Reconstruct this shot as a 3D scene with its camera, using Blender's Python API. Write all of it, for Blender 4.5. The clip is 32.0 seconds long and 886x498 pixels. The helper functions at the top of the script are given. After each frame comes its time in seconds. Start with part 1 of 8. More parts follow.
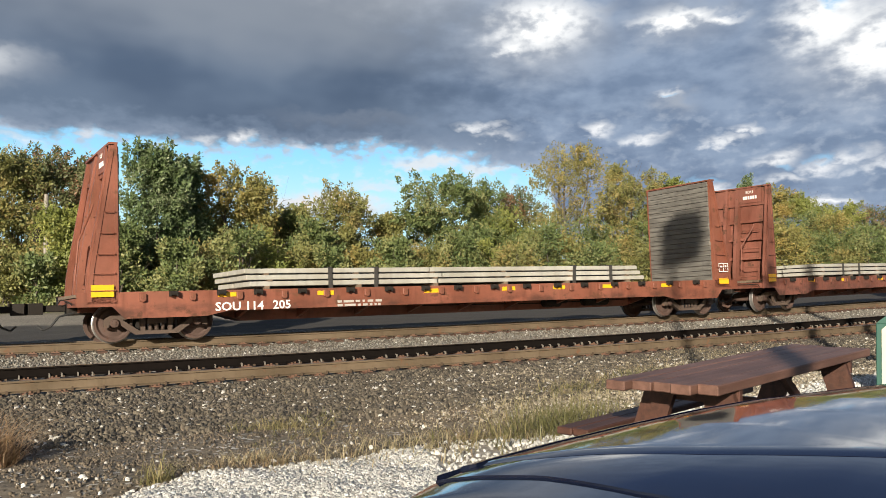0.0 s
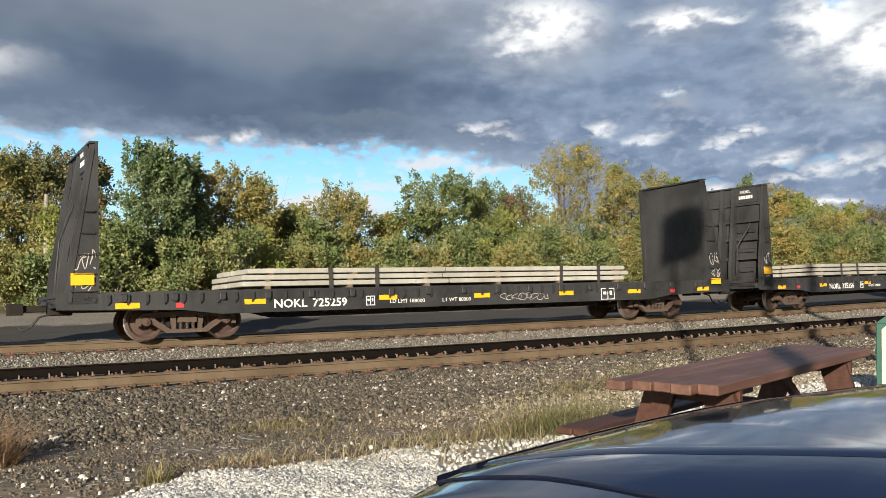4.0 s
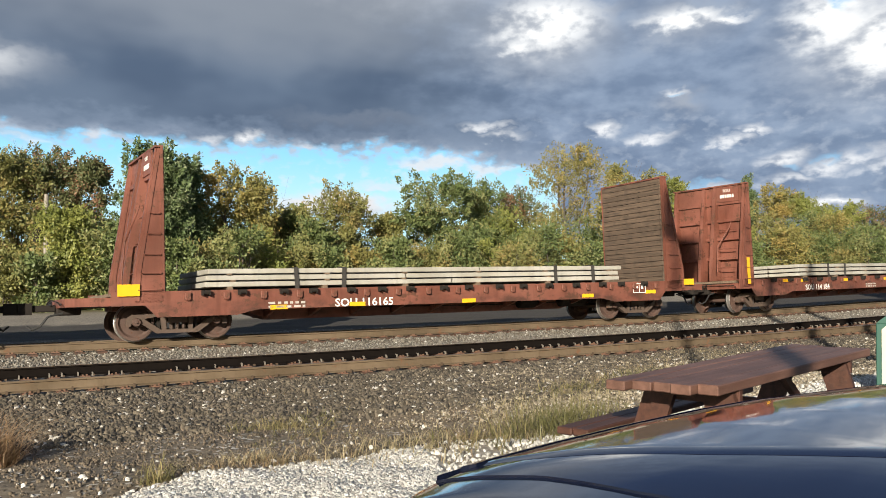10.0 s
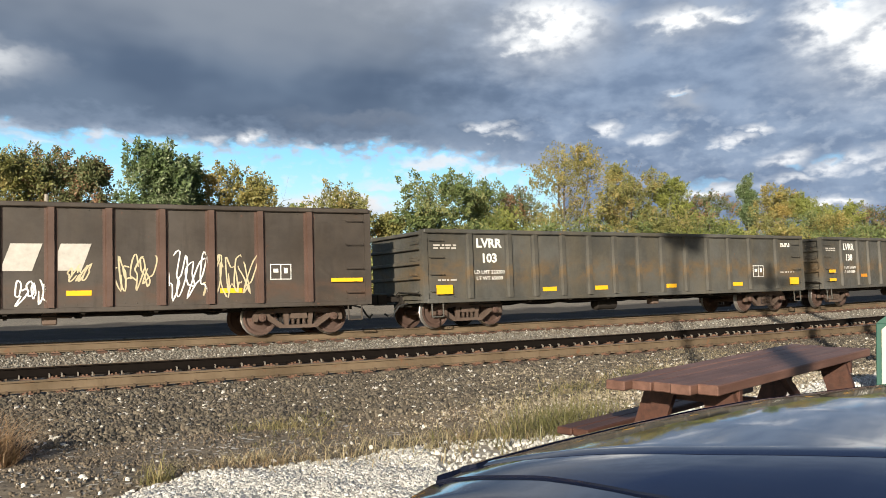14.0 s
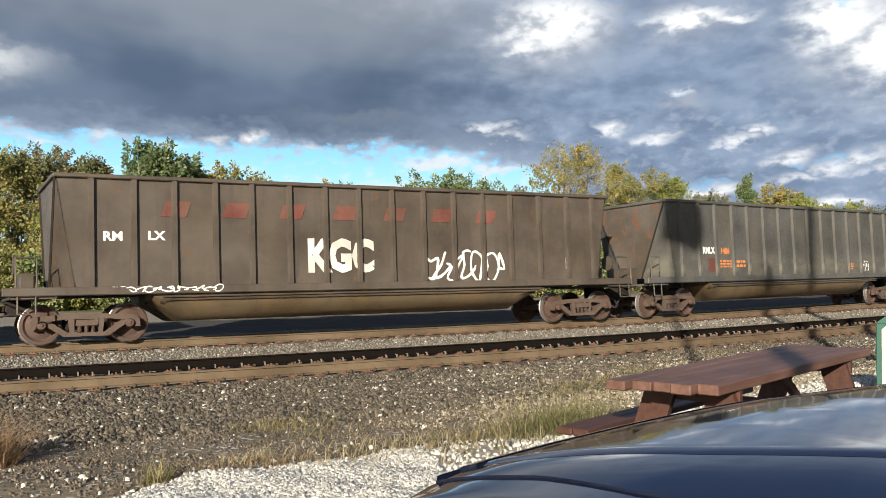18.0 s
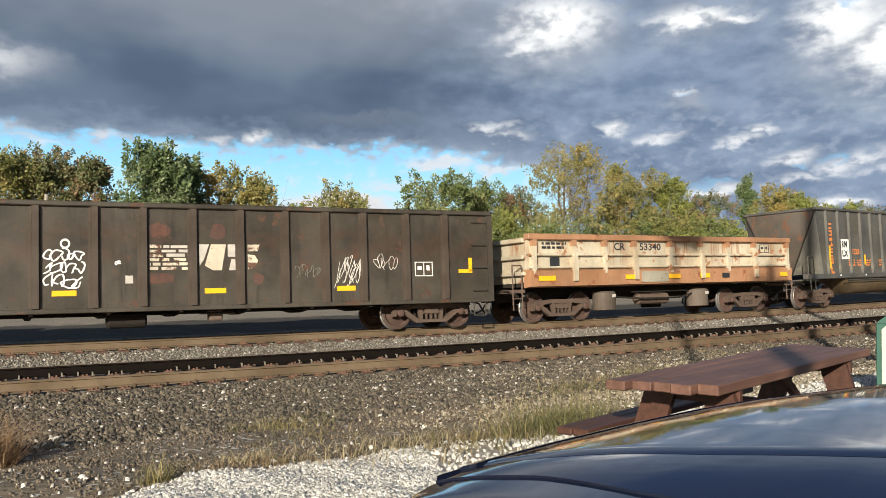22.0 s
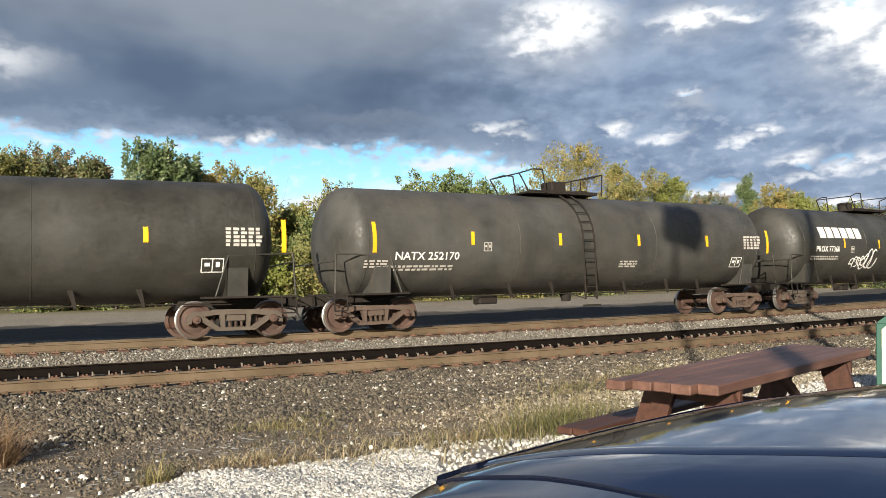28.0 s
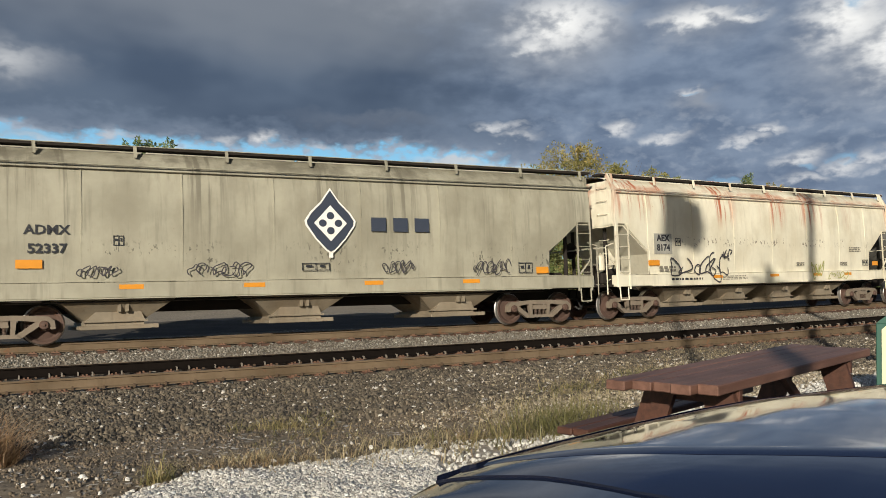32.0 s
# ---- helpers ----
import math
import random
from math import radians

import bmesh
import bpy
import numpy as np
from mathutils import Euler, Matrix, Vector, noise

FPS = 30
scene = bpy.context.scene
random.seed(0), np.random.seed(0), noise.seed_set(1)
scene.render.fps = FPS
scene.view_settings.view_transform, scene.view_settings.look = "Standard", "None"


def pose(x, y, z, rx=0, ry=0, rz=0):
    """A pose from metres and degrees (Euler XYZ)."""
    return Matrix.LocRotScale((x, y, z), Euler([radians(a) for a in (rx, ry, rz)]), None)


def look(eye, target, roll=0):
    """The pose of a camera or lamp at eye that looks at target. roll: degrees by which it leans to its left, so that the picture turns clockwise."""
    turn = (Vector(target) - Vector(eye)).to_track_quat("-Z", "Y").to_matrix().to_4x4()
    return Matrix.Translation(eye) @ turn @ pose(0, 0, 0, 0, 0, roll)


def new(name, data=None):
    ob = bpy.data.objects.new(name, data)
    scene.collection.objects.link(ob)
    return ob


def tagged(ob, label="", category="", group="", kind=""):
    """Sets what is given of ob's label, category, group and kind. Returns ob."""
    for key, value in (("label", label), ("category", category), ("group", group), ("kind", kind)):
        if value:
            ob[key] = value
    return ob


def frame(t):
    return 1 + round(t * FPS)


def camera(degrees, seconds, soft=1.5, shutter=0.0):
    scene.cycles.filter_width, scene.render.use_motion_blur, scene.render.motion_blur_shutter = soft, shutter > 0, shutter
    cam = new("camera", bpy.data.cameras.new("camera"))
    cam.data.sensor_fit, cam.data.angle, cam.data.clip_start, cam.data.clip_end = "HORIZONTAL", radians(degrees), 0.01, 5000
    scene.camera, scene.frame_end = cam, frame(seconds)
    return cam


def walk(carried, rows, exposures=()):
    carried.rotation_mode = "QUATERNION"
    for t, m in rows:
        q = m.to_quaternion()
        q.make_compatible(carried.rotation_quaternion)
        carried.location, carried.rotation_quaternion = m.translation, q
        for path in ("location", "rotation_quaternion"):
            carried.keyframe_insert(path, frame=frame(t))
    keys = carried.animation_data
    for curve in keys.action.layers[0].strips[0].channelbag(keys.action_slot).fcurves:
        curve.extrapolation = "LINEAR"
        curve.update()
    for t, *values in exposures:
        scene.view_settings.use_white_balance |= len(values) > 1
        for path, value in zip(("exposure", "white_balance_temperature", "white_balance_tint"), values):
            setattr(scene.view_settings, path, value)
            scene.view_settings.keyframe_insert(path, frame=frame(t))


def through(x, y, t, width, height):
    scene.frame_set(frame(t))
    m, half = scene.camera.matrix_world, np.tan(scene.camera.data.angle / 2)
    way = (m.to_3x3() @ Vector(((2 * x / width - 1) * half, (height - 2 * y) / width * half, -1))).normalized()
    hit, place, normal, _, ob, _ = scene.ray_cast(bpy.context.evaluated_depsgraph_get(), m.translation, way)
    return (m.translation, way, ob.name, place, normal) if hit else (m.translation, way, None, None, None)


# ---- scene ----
cam = camera(52.36, 32.0, soft=0.8)
EYE, YAW, PITCH, ROLL = (0.0, 0.0, 1.979), 22.76, 0.662, -0.16
STAND = pose(*EYE, 90 + PITCH, 0, -YAW) @ pose(0, 0, 0, 0, 0, ROLL)
walk(cam, [(0.0, STAND), (32.0, STAND)],
     exposures=[(0.0, 0.50), (9.0, 0.53), (17.0, 0.60), (20.6, 0.62), (22.2, 0.46), (23.1, 0.45), (24.2, 0.64), (28.0, 0.68), (29.2, 0.66), (30.6, 0.2), (31.2, 0.0), (31.5, -0.02), (32.0, 0.05)])

# ---- world and sun ----
SUN_AZ, SUN_EL = 35.4, 19.0            # where the light goes (degrees from +Y towards +X), height of the sun
world = bpy.data.worlds.new("world")
scene.world = world
world.use_nodes = True
wn = world.node_tree
wn.nodes.clear()
sky = wn.nodes.new("ShaderNodeTexSky")
sky.sky_type, sky.sun_disc = "NISHITA", False
sky.sun_elevation, sky.sun_rotation = radians(SUN_EL), radians(SUN_AZ + 180)
sky.air_density, sky.dust_density, sky.ozone_density = 1.0, 1.0, 1.0
bg = wn.nodes.new("ShaderNodeBackground")
bg.inputs["Strength"].default_value = 0.05
wo = wn.nodes.new("ShaderNodeOutputWorld")
wn.links.new(sky.outputs[0], bg.inputs["Color"])
wn.links.new(bg.outputs[0], wo.inputs[0])

sun_data = bpy.data.lights.new("sun", "SUN")
sun_data.energy, sun_data.angle, sun_data.color = 5.4, radians(0.53), (1.0, 0.91, 0.76)
sun = new("sun", sun_data)
_a, _e = radians(SUN_AZ), radians(SUN_EL)
LIGHT = Vector((math.sin(_a) * math.cos(_e), math.cos(_a) * math.cos(_e), -math.sin(_e)))
sun.matrix_world = look(-LIGHT * 50, (0, 0, 0))


# ---- the line of the railway ----
CX, RC = 8.0, 165.92                   # the plan's arc, bent to fit the view, and its radius
CY = 16.89 + 1 / 0.006
S_A, S_B = -30.0, 45.0                 # the arc; straight on beyond
DEEP = 1.45                            # stretches the plan along the view's heading, to fit the lens
GAUGE = 1.51                           # between the rails' middles
BANK = 3.5                             # the train's track is banked by this to fit the view, degrees
_cy, _sy = math.cos(radians(YAW)), math.sin(radians(YAW))


def carried_out(x, y, by=DEEP):
    """Places of the shallow plan (numbers or arrays), carried out along the heading of the view."""
    across, ahead = x * _cy - y * _sy, (x * _sy + y * _cy) * by
    return across * _cy + ahead * _sy, ahead * _cy - across * _sy


def plan(s, w):
    """numpy: x, y of s along the railway and w beyond the train's track."""
    s, w = np.asarray(s, float), np.asarray(w, float)
    q = np.clip(s, S_A, S_B)
    a, r, d = q / RC, RC - w, s - q
    return carried_out(CX + r * np.sin(a) + d * np.cos(a), CY - r * np.cos(a) + d * np.sin(a))


def rail_coords(x, y):
    """numpy: s, w of places x, y."""
    x, y = carried_out(x, y, 1 / DEEP)
    s, w = np.zeros_like(x), np.zeros_like(x)
    a = np.arctan2(x - CX, CY - y)
    r = np.hypot(x - CX, CY - y)
    mid = (a > S_A / RC) & (a < S_B / RC)
    s[mid], w[mid] = a[mid] * RC, RC - r[mid]
    for q, side in ((S_A, ~mid & (x < CX)), (S_B, ~mid & (x >= CX))):
        b = q / RC
        px, py = CX + RC * math.sin(b), CY - RC * math.cos(b)
        dx, dy = x[side] - px, y[side] - py
        s[side] = q + dx * math.cos(b) + dy * math.sin(b)
        w[side] = -dx * math.sin(b) + dy * math.cos(b)
    return s, w


class Line:
    """A track's line by true length, from its near rail; 0 abreast of the plan's middle."""

    def __init__(self, w):
        s = np.linspace(-420, 430, 3401)
        self.x, self.y = plan(s, w)
        step = np.hypot(np.diff(self.x), np.diff(self.y))
        self.u = np.concatenate([[0.0], np.cumsum(step)])
        self.u -= np.interp(0.0, s, self.u)
        self.a = np.unwrap(np.arctan2(np.gradient(self.y), np.gradient(self.x)))

    def at(self, u, across=0.0):
        """x, y and heading at u, so far beyond the track's middle."""
        a = float(np.interp(u, self.u, self.a))
        n = across + GAUGE / 2
        return float(np.interp(u, self.u, self.x)) - n * math.sin(a), float(np.interp(u, self.u, self.y)) + n * math.cos(a), a


W_NEAR = -5.05                          # the empty track's middle, beyond the train's track, on the plan
FAR_LINE, NEAR_LINE = Line(-GAUGE / 2), Line(W_NEAR - GAUGE / 2)


# ---- materials ----
class N:
    """Short hand for one node material."""

    def __init__(self, name):
        self.m = bpy.data.materials.new(name)
        self.m.use_nodes = True
        self.t = self.m.node_tree
        self.t.nodes.clear()
        self.out = self.t.nodes.new("ShaderNodeOutputMaterial")
        self.tc = self.t.nodes.new("ShaderNodeTexCoord")

    def n(self, kind, **sets):
        return self.t.nodes.new(kind)

    def link(self, a, b):
        self.t.links.new(a, b)

    def put(self, sock, v):
        if isinstance(v, bpy.types.NodeSocket):
            self.t.links.new(v, sock)
        elif isinstance(v, tuple) and len(v) == 3 and sock.type == "RGBA":
            sock.default_value = (*v, 1)
        else:
            sock.default_value = v

    def math(self, op, a, b=0.0, c=0.0, clamp=False):
        q = self.t.nodes.new("ShaderNodeMath")
        q.operation, q.use_clamp = op, clamp
        for i, v in enumerate((a, b, c)):
            self.put(q.inputs[i], v)
        return q.outputs[0]

    def coords(self, scale=(1, 1, 1), kind="Object", loc=(0, 0, 0)):
        q = self.t.nodes.new("ShaderNodeMapping")
        q.inputs["Scale"].default_value = scale
        q.inputs["Location"].default_value = loc
        self.link(self.tc.outputs[kind], q.inputs["Vector"])
        return q.outputs[0]

    def noise(self, vec, scale, detail=4, rough=0.55):
        q = self.t.nodes.new("ShaderNodeTexNoise")
        q.inputs["Scale"].default_value, q.inputs["Detail"].default_value = scale, detail
        q.inputs["Roughness"].default_value = rough
        self.link(vec, q.inputs["Vector"])
        return q.outputs["Fac"]

    def voronoi(self, vec, scale, out="Distance"):
        q = self.t.nodes.new("ShaderNodeTexVoronoi")
        q.inputs["Scale"].default_value = scale
        self.link(vec, q.inputs["Vector"])
        return q.outputs[out]

    def ramp(self, fac, lo, hi, a=0.0, b=1.0):
        q = self.t.nodes.new("ShaderNodeMapRange")
        q.interpolation_type = "SMOOTHSTEP"
        for i, v in enumerate((fac, lo, hi, a, b)):
            self.put(q.inputs[i], v)
        return q.outputs[0]

    def mix(self, fac, a, b):
        q = self.t.nodes.new("ShaderNodeMix")
        q.data_type = "RGBA"
        self.put(q.inputs[0], fac)
        self.put(q.inputs[6], a)
        self.put(q.inputs[7], b)
        return q.outputs[2]

    def random(self):
        q = self.t.nodes.new("ShaderNodeObjectInfo")
        return q.outputs["Random"]

    def island(self):
        q = self.t.nodes.new("ShaderNodeNewGeometry")
        return q.outputs["Random Per Island"]

    def shade(self, color, rough=0.6, metal=0.0, bump=None, strength=0.3, dist=0.02, coat=0.0, gloss=0.5):
        q = self.t.nodes.new("ShaderNodeBsdfPrincipled")
        self.put(q.inputs["Base Color"], color)
        self.put(q.inputs["Roughness"], rough)
        self.put(q.inputs["Metallic"], metal)
        q.inputs["Specular IOR Level"].default_value = gloss
        if coat:
            q.inputs["Coat Weight"].default_value = coat
            q.inputs["Coat Roughness"].default_value = 0.03
        if bump is not None:
            b = self.t.nodes.new("ShaderNodeBump")
            b.inputs["Strength"].default_value, b.inputs["Distance"].default_value = strength, dist
            self.link(bump, b.inputs["Height"])
            self.link(b.outputs[0], q.inputs["Normal"])
        self.link(q.outputs[0], self.out.inputs[0])
        return self.m


def painted(name, color, rust=(0.10, 0.045, 0.02), amount=0.5, dust=(0.18, 0.14, 0.10), dusty=0.3, rough=0.55, streak=0.4, fade=0.25, runs=None, band=None, specks=None):
    """Weathered paint on steel: fading, rust blooms, streaks that run down and dust."""
    k = N(name)
    c = k.coords()
    big = k.noise(c, 0.55, 5, 0.6)
    fine = k.noise(c, 9.0, 5, 0.65)
    run = k.noise(k.coords((2.6, 2.6, 0.22)), 2.2, 4, 0.6)
    patch = k.noise(c, 2.3, 8, 0.7)
    lighter = tuple(min(1.0, v * (1 + fade) + 0.02) for v in color)
    darker = tuple(v * (1 - fade) for v in color)
    base = k.mix(k.ramp(big, 0.3, 0.7), darker, lighter)
    base = k.mix(k.ramp(run, 0.5, 0.75, 0, streak), base, tuple(v * 0.55 for v in color))
    rusty = k.mix(fine, tuple(v * 0.6 for v in rust), tuple(min(1, v * 1.7) for v in rust))
    edge = 0.735 - 0.27 * amount
    base = k.mix(k.ramp(k.math("ADD", patch, k.math("MULTIPLY", k.math("SUBTRACT", fine, 0.5), 0.25)), edge, edge + 0.08), base, rusty)
    base = k.mix(k.ramp(k.noise(k.coords((1, 1, 0.5), loc=(7, 3, 1)), 1.3, 5, 0.6), 0.38, 0.68, 0, dusty), base, dust)
    if runs or band or specks:
        sx = k.n("ShaderNodeSeparateXYZ")
        k.link(c, sx.inputs[0])
    if runs:                            # streaks that run down from the eaves
        tint, z0, z1, much = runs
        line = k.noise(k.coords((5.5, 1.0, 0.16), loc=(2, 0, 0)), 1.0, 5, 0.65)
        place = k.noise(k.coords((0.7, 0.2, 0.05), loc=(5, 1, 0)), 1.0, 3, 0.5)
        f = k.math("MULTIPLY", k.ramp(line, 0.47, 0.60), k.math("MULTIPLY", k.ramp(k.math("ADD", sx.outputs[2], k.math("MULTIPLY", k.math("SUBTRACT", line, 0.5), 1.6)), z0, z1), k.ramp(place, 0.46, 0.60)))
        base = k.mix(k.math("MULTIPLY", f, much), base, tint)
    if band:                            # belt of rust, scuffs and grime; on the red sills also painted shading
        tint, z0, z1, much = band
        mid, wide = (z0 + z1) / 2, (z1 - z0) / 2
        f = k.ramp(k.math("ABSOLUTE", k.math("SUBTRACT", sx.outputs[2], mid)), wide, wide * 0.2)
        f = k.math("MULTIPLY", f, k.ramp(k.noise(k.coords((1.2, 1, 1.8), loc=(1, 8, 2)), 1.1, 7, 0.65), 0.40, 0.66))
        base = k.mix(k.math("MULTIPLY", f, much), base, tint)
    if specks:                          # chips and mould spots in a belt
        tint, z0, z1, much = specks
        mid, wide = (z0 + z1) / 2, (z1 - z0) / 2
        f = k.ramp(k.math("ABSOLUTE", k.math("SUBTRACT", sx.outputs[2], mid)), wide, wide * 0.3)
        f = k.math("MULTIPLY", f, k.ramp(k.noise(k.coords((1, 1, 0.45), loc=(4, 2, 7)), 13.0, 4, 0.6), 0.585, 0.63))
        f = k.math("MULTIPLY", f, k.ramp(k.noise(k.coords(loc=(9, 0, 3)), 0.6, 3, 0.5), 0.46, 0.60))
        base = k.mix(k.math("MULTIPLY", f, much), base, tint)
    return k.shade(base, k.ramp(fine, 0.2, 0.8, rough - 0.12, rough + 0.2), 0.0, k.math("ADD", fine, patch), 0.25, 0.01)


def speckled(name, a, b, c, scale, rough=0.9, bump=0.5, dist=0.03, big=(0.6, 1.2)):
    k = N(name)
    co = k.coords()
    v = k.voronoi(co, scale, "Color")
    q = k.n("ShaderNodeSeparateColor")
    k.link(v, q.inputs[0])
    base = k.mix(q.outputs[0], a, b)
    base = k.mix(k.ramp(q.outputs[1], 0.78, 0.9), base, c)
    h = k.voronoi(co, scale)
    fine = k.noise(co, scale * 3, 4)
    return k.shade(base, rough, 0, k.math("SUBTRACT", k.math("MULTIPLY", fine, 0.3), h), bump, dist)


def stony(name, a, b, c, scale=60):
    """Loose stones, each of its own shade."""
    k = N(name)
    i = k.island()
    base = k.mix(i, a, b)
    base = k.mix(k.ramp(i, 0.96, 0.965), base, c)
    f = k.noise(k.coords(), scale, 4, 0.6)
    base = k.mix(k.ramp(f, 0.35, 0.75, 0, 0.45), base, tuple(v * 0.55 for v in a))
    return k.shade(base, 0.85, 0, f, 0.4, 0.01)


def leafy(name, a, b, c, through=0.25):
    k = N(name)
    i = k.island()
    q = k.noise(k.coords(), 1.1, 4)
    base = k.mix(k.math("ADD", k.math("MULTIPLY", i, 0.35), k.math("MULTIPLY", k.ramp(q, 0.3, 0.7), 0.65)), a, b)
    far = k.noise(k.coords(loc=(5, 5, 5)), 0.55, 4)
    base = k.mix(k.ramp(k.math("ADD", far, k.math("MULTIPLY", k.math("SUBTRACT", i, 0.5), 0.22)), 0.52, 0.64, 0, 0.85), base, c)
    p = k.n("ShaderNodeBsdfPrincipled")
    k.link(base, p.inputs["Base Color"])
    p.inputs["Roughness"].default_value = 0.55
    tr = k.n("ShaderNodeBsdfTranslucent")
    k.link(base, tr.inputs["Color"])
    mx = k.n("ShaderNodeMixShader")
    mx.inputs[0].default_value = through
    k.link(p.outputs[0], mx.inputs[1])
    k.link(tr.outputs[0], mx.inputs[2])
    k.link(mx.outputs[0], k.out.inputs[0])
    return k.m


def woody(name, a, b, grain=(0.6, 12, 12), scale=2.0, rough=0.75, bump=0.4):
    k = N(name)
    co = k.coords(grain)
    g = k.noise(co, scale, 6, 0.65)
    r = k.random()
    base = k.mix(k.ramp(g, 0.3, 0.7), a, b)
    base = k.mix(k.math("MULTIPLY", r, 0.45), base, tuple(v * 0.45 for v in a))
    base = k.mix(k.ramp(k.noise(k.coords(), 3.0, 5), 0.5, 0.7, 0, 0.4), base, tuple(v * 0.5 for v in b))
    return k.shade(base, rough, 0, g, bump, 0.01)


def plain(name, color, rough=0.5, metal=0.0, vary=0.15, gloss=0.5):
    k = N(name)
    f = k.noise(k.coords(), 6.0, 5, 0.6)
    base = k.mix(f, tuple(v * (1 - vary) for v in color), tuple(min(1, v * (1 + vary)) for v in color))
    return k.shade(base, rough, metal, f, 0.1, 0.005, gloss=gloss)


# low dark belt on the reds: grime, with the sill's shading painted in
RED = painted("oxide_red_paint", (0.205, 0.060, 0.030), band=((0.060, 0.026, 0.016), 0.35, 1.0, 0.8), amount=0.62, dusty=0.2, dust=(0.10, 0.06, 0.04), streak=0.6, rust=(0.12, 0.045, 0.022))
RED2 = painted("worn_brown_red_paint", (0.17, 0.052, 0.030), band=((0.050, 0.024, 0.016), 0.35, 1.0, 0.8), amount=0.68, dusty=0.2, dust=(0.09, 0.055, 0.038), streak=0.6, rust=(0.085, 0.035, 0.02))
BLACK = painted("faded_black_paint", (0.018, 0.018, 0.019), amount=0.1, dusty=0.2, dust=(0.045, 0.04, 0.035))
GREY = painted("dark_grey_gondola_paint", (0.06315, 0.06086, 0.05271), band=((0.1378, 0.08611, 0.03843), 1.05, 2.1, 0.75), amount=0.3, dusty=0.3, dust=(0.1263, 0.09759, 0.05491), rust=(0.1263, 0.06889, 0.03295))
BROWN = painted("dark_brown_gondola_paint", (0.032, 0.026, 0.018), band=((0.075, 0.034, 0.020), 1.6, 3.0, 0.4), streak=0.7, amount=0.58, dusty=0.4, dust=(0.066, 0.052, 0.035), rust=(0.070, 0.033, 0.020), fade=0.4)
HOPPER = painted("charcoal_hopper_paint", (0.059, 0.059, 0.0565), band=((0.1644, 0.1495, 0.1121), 1.2, 2.2, 0.55), amount=0.15, dusty=0.3, dust=(0.1346, 0.1121, 0.07475))
END_PAINT = painted("rusty_charcoal_end_sheet", (0.075, 0.062, 0.050), amount=0.72, rust=(0.115, 0.055, 0.032), dusty=0.3, dust=(0.11, 0.08, 0.055))
HOPPER2 = painted("brown_black_hopper_paint", (0.06115, 0.04704, 0.03646), amount=0.45, dusty=0.3, dust=(0.1058, 0.07644, 0.04704))
TUB = painted("mud_stained_hopper_bottom", (0.090, 0.064, 0.034), amount=0.4, dusty=0.6, dust=(0.15, 0.098, 0.046))
CREAM = painted("cream_side_dump_paint", (0.47, 0.42, 0.32), runs=((0.26, 0.10, 0.04), 1.3, 2.5, 0.9), amount=0.64, dusty=0.45, dust=(0.30, 0.21, 0.12), rust=(0.24, 0.09, 0.035))
ORANGE = painted("rust_orange_dump_paint", (0.34, 0.17, 0.085), amount=0.62, dusty=0.25, rust=(0.17, 0.06, 0.025))
TANK = painted("satin_black_tank_paint", (0.02822, 0.02709, 0.02258), amount=0.06, dusty=0.3, dust=(0.05376, 0.04758, 0.03512), rough=0.5)
TANK2 = painted("dusty_grey_tank_paint", (0.042, 0.041, 0.037), amount=0.1, dusty=0.4, dust=(0.085, 0.075, 0.06), rough=0.55)
WHITE1 = painted("rust_streaked_white_hopper_paint", runs=((0.40, 0.115, 0.05), 2.95, 3.9, 0.95), band=((0.40, 0.16, 0.085), 4.05, 4.45, 0.75), specks=((0.10, 0.075, 0.055), 2.3, 2.75, 0.8), color=(0.66, 0.63, 0.51), amount=0.16, dusty=0.40, dust=(0.46, 0.40, 0.28), rust=(0.28, 0.13, 0.07), streak=0.35, fade=0.1)
WHITE2 = painted("grimy_pale_hopper_paint", runs=((0.11, 0.10, 0.075), 1.4, 4.2, 0.7), band=((0.13, 0.12, 0.09), 4.1, 4.7, 0.8), specks=((0.075, 0.07, 0.055), 1.5, 2.5, 0.85), color=(0.315, 0.302, 0.235), amount=0.12, dusty=0.45, dust=(0.19, 0.175, 0.13), rust=(0.14, 0.09, 0.055), streak=0.6, fade=0.12)
BAY = painted("grimy_hopper_bay_paint", (0.19, 0.16, 0.115), amount=0.35, dusty=0.5, dust=(0.17, 0.125, 0.08), rust=(0.11, 0.06, 0.035), streak=0.6)
TRUCK = painted("rust_brown_truck_steel", (0.08913, 0.05812, 0.04262), amount=0.5, dusty=0.4, dust=(0.1008, 0.06975, 0.05038), rust=(0.1008, 0.04262, 0.02325), rough=0.75)
TRUCK_GREY = painted("grimy_grey_truck_steel", (0.084, 0.063, 0.047), amount=0.3, dusty=0.45, dust=(0.1085, 0.08525, 0.06587), rough=0.75)
TRUCK_PALE = painted("dusty_beige_truck_steel", (0.17, 0.14, 0.11), amount=0.4, dusty=0.5, dust=(0.20, 0.16, 0.115), rust=(0.10, 0.06, 0.04), rough=0.8)
WHEEL = painted("brown_wheel_steel", (0.0651, 0.03255, 0.0217), amount=0.5, dusty=0.4, dust=(0.06076, 0.03906, 0.03038), rust=(0.06944, 0.02821, 0.01519), rough=0.7)
TREAD = plain("bright_wheel_tread", (0.42, 0.40, 0.38), 0.35, 0.8)
UNDER = plain("grimy_underframe", (0.024, 0.020, 0.017), 0.85, gloss=0.2)
RAILSIDE = painted("rusty_rail_side", (0.112, 0.076, 0.041), amount=0.5, dusty=0.3, dust=(0.125, 0.09, 0.055), rust=(0.135, 0.060, 0.028), rough=0.8)
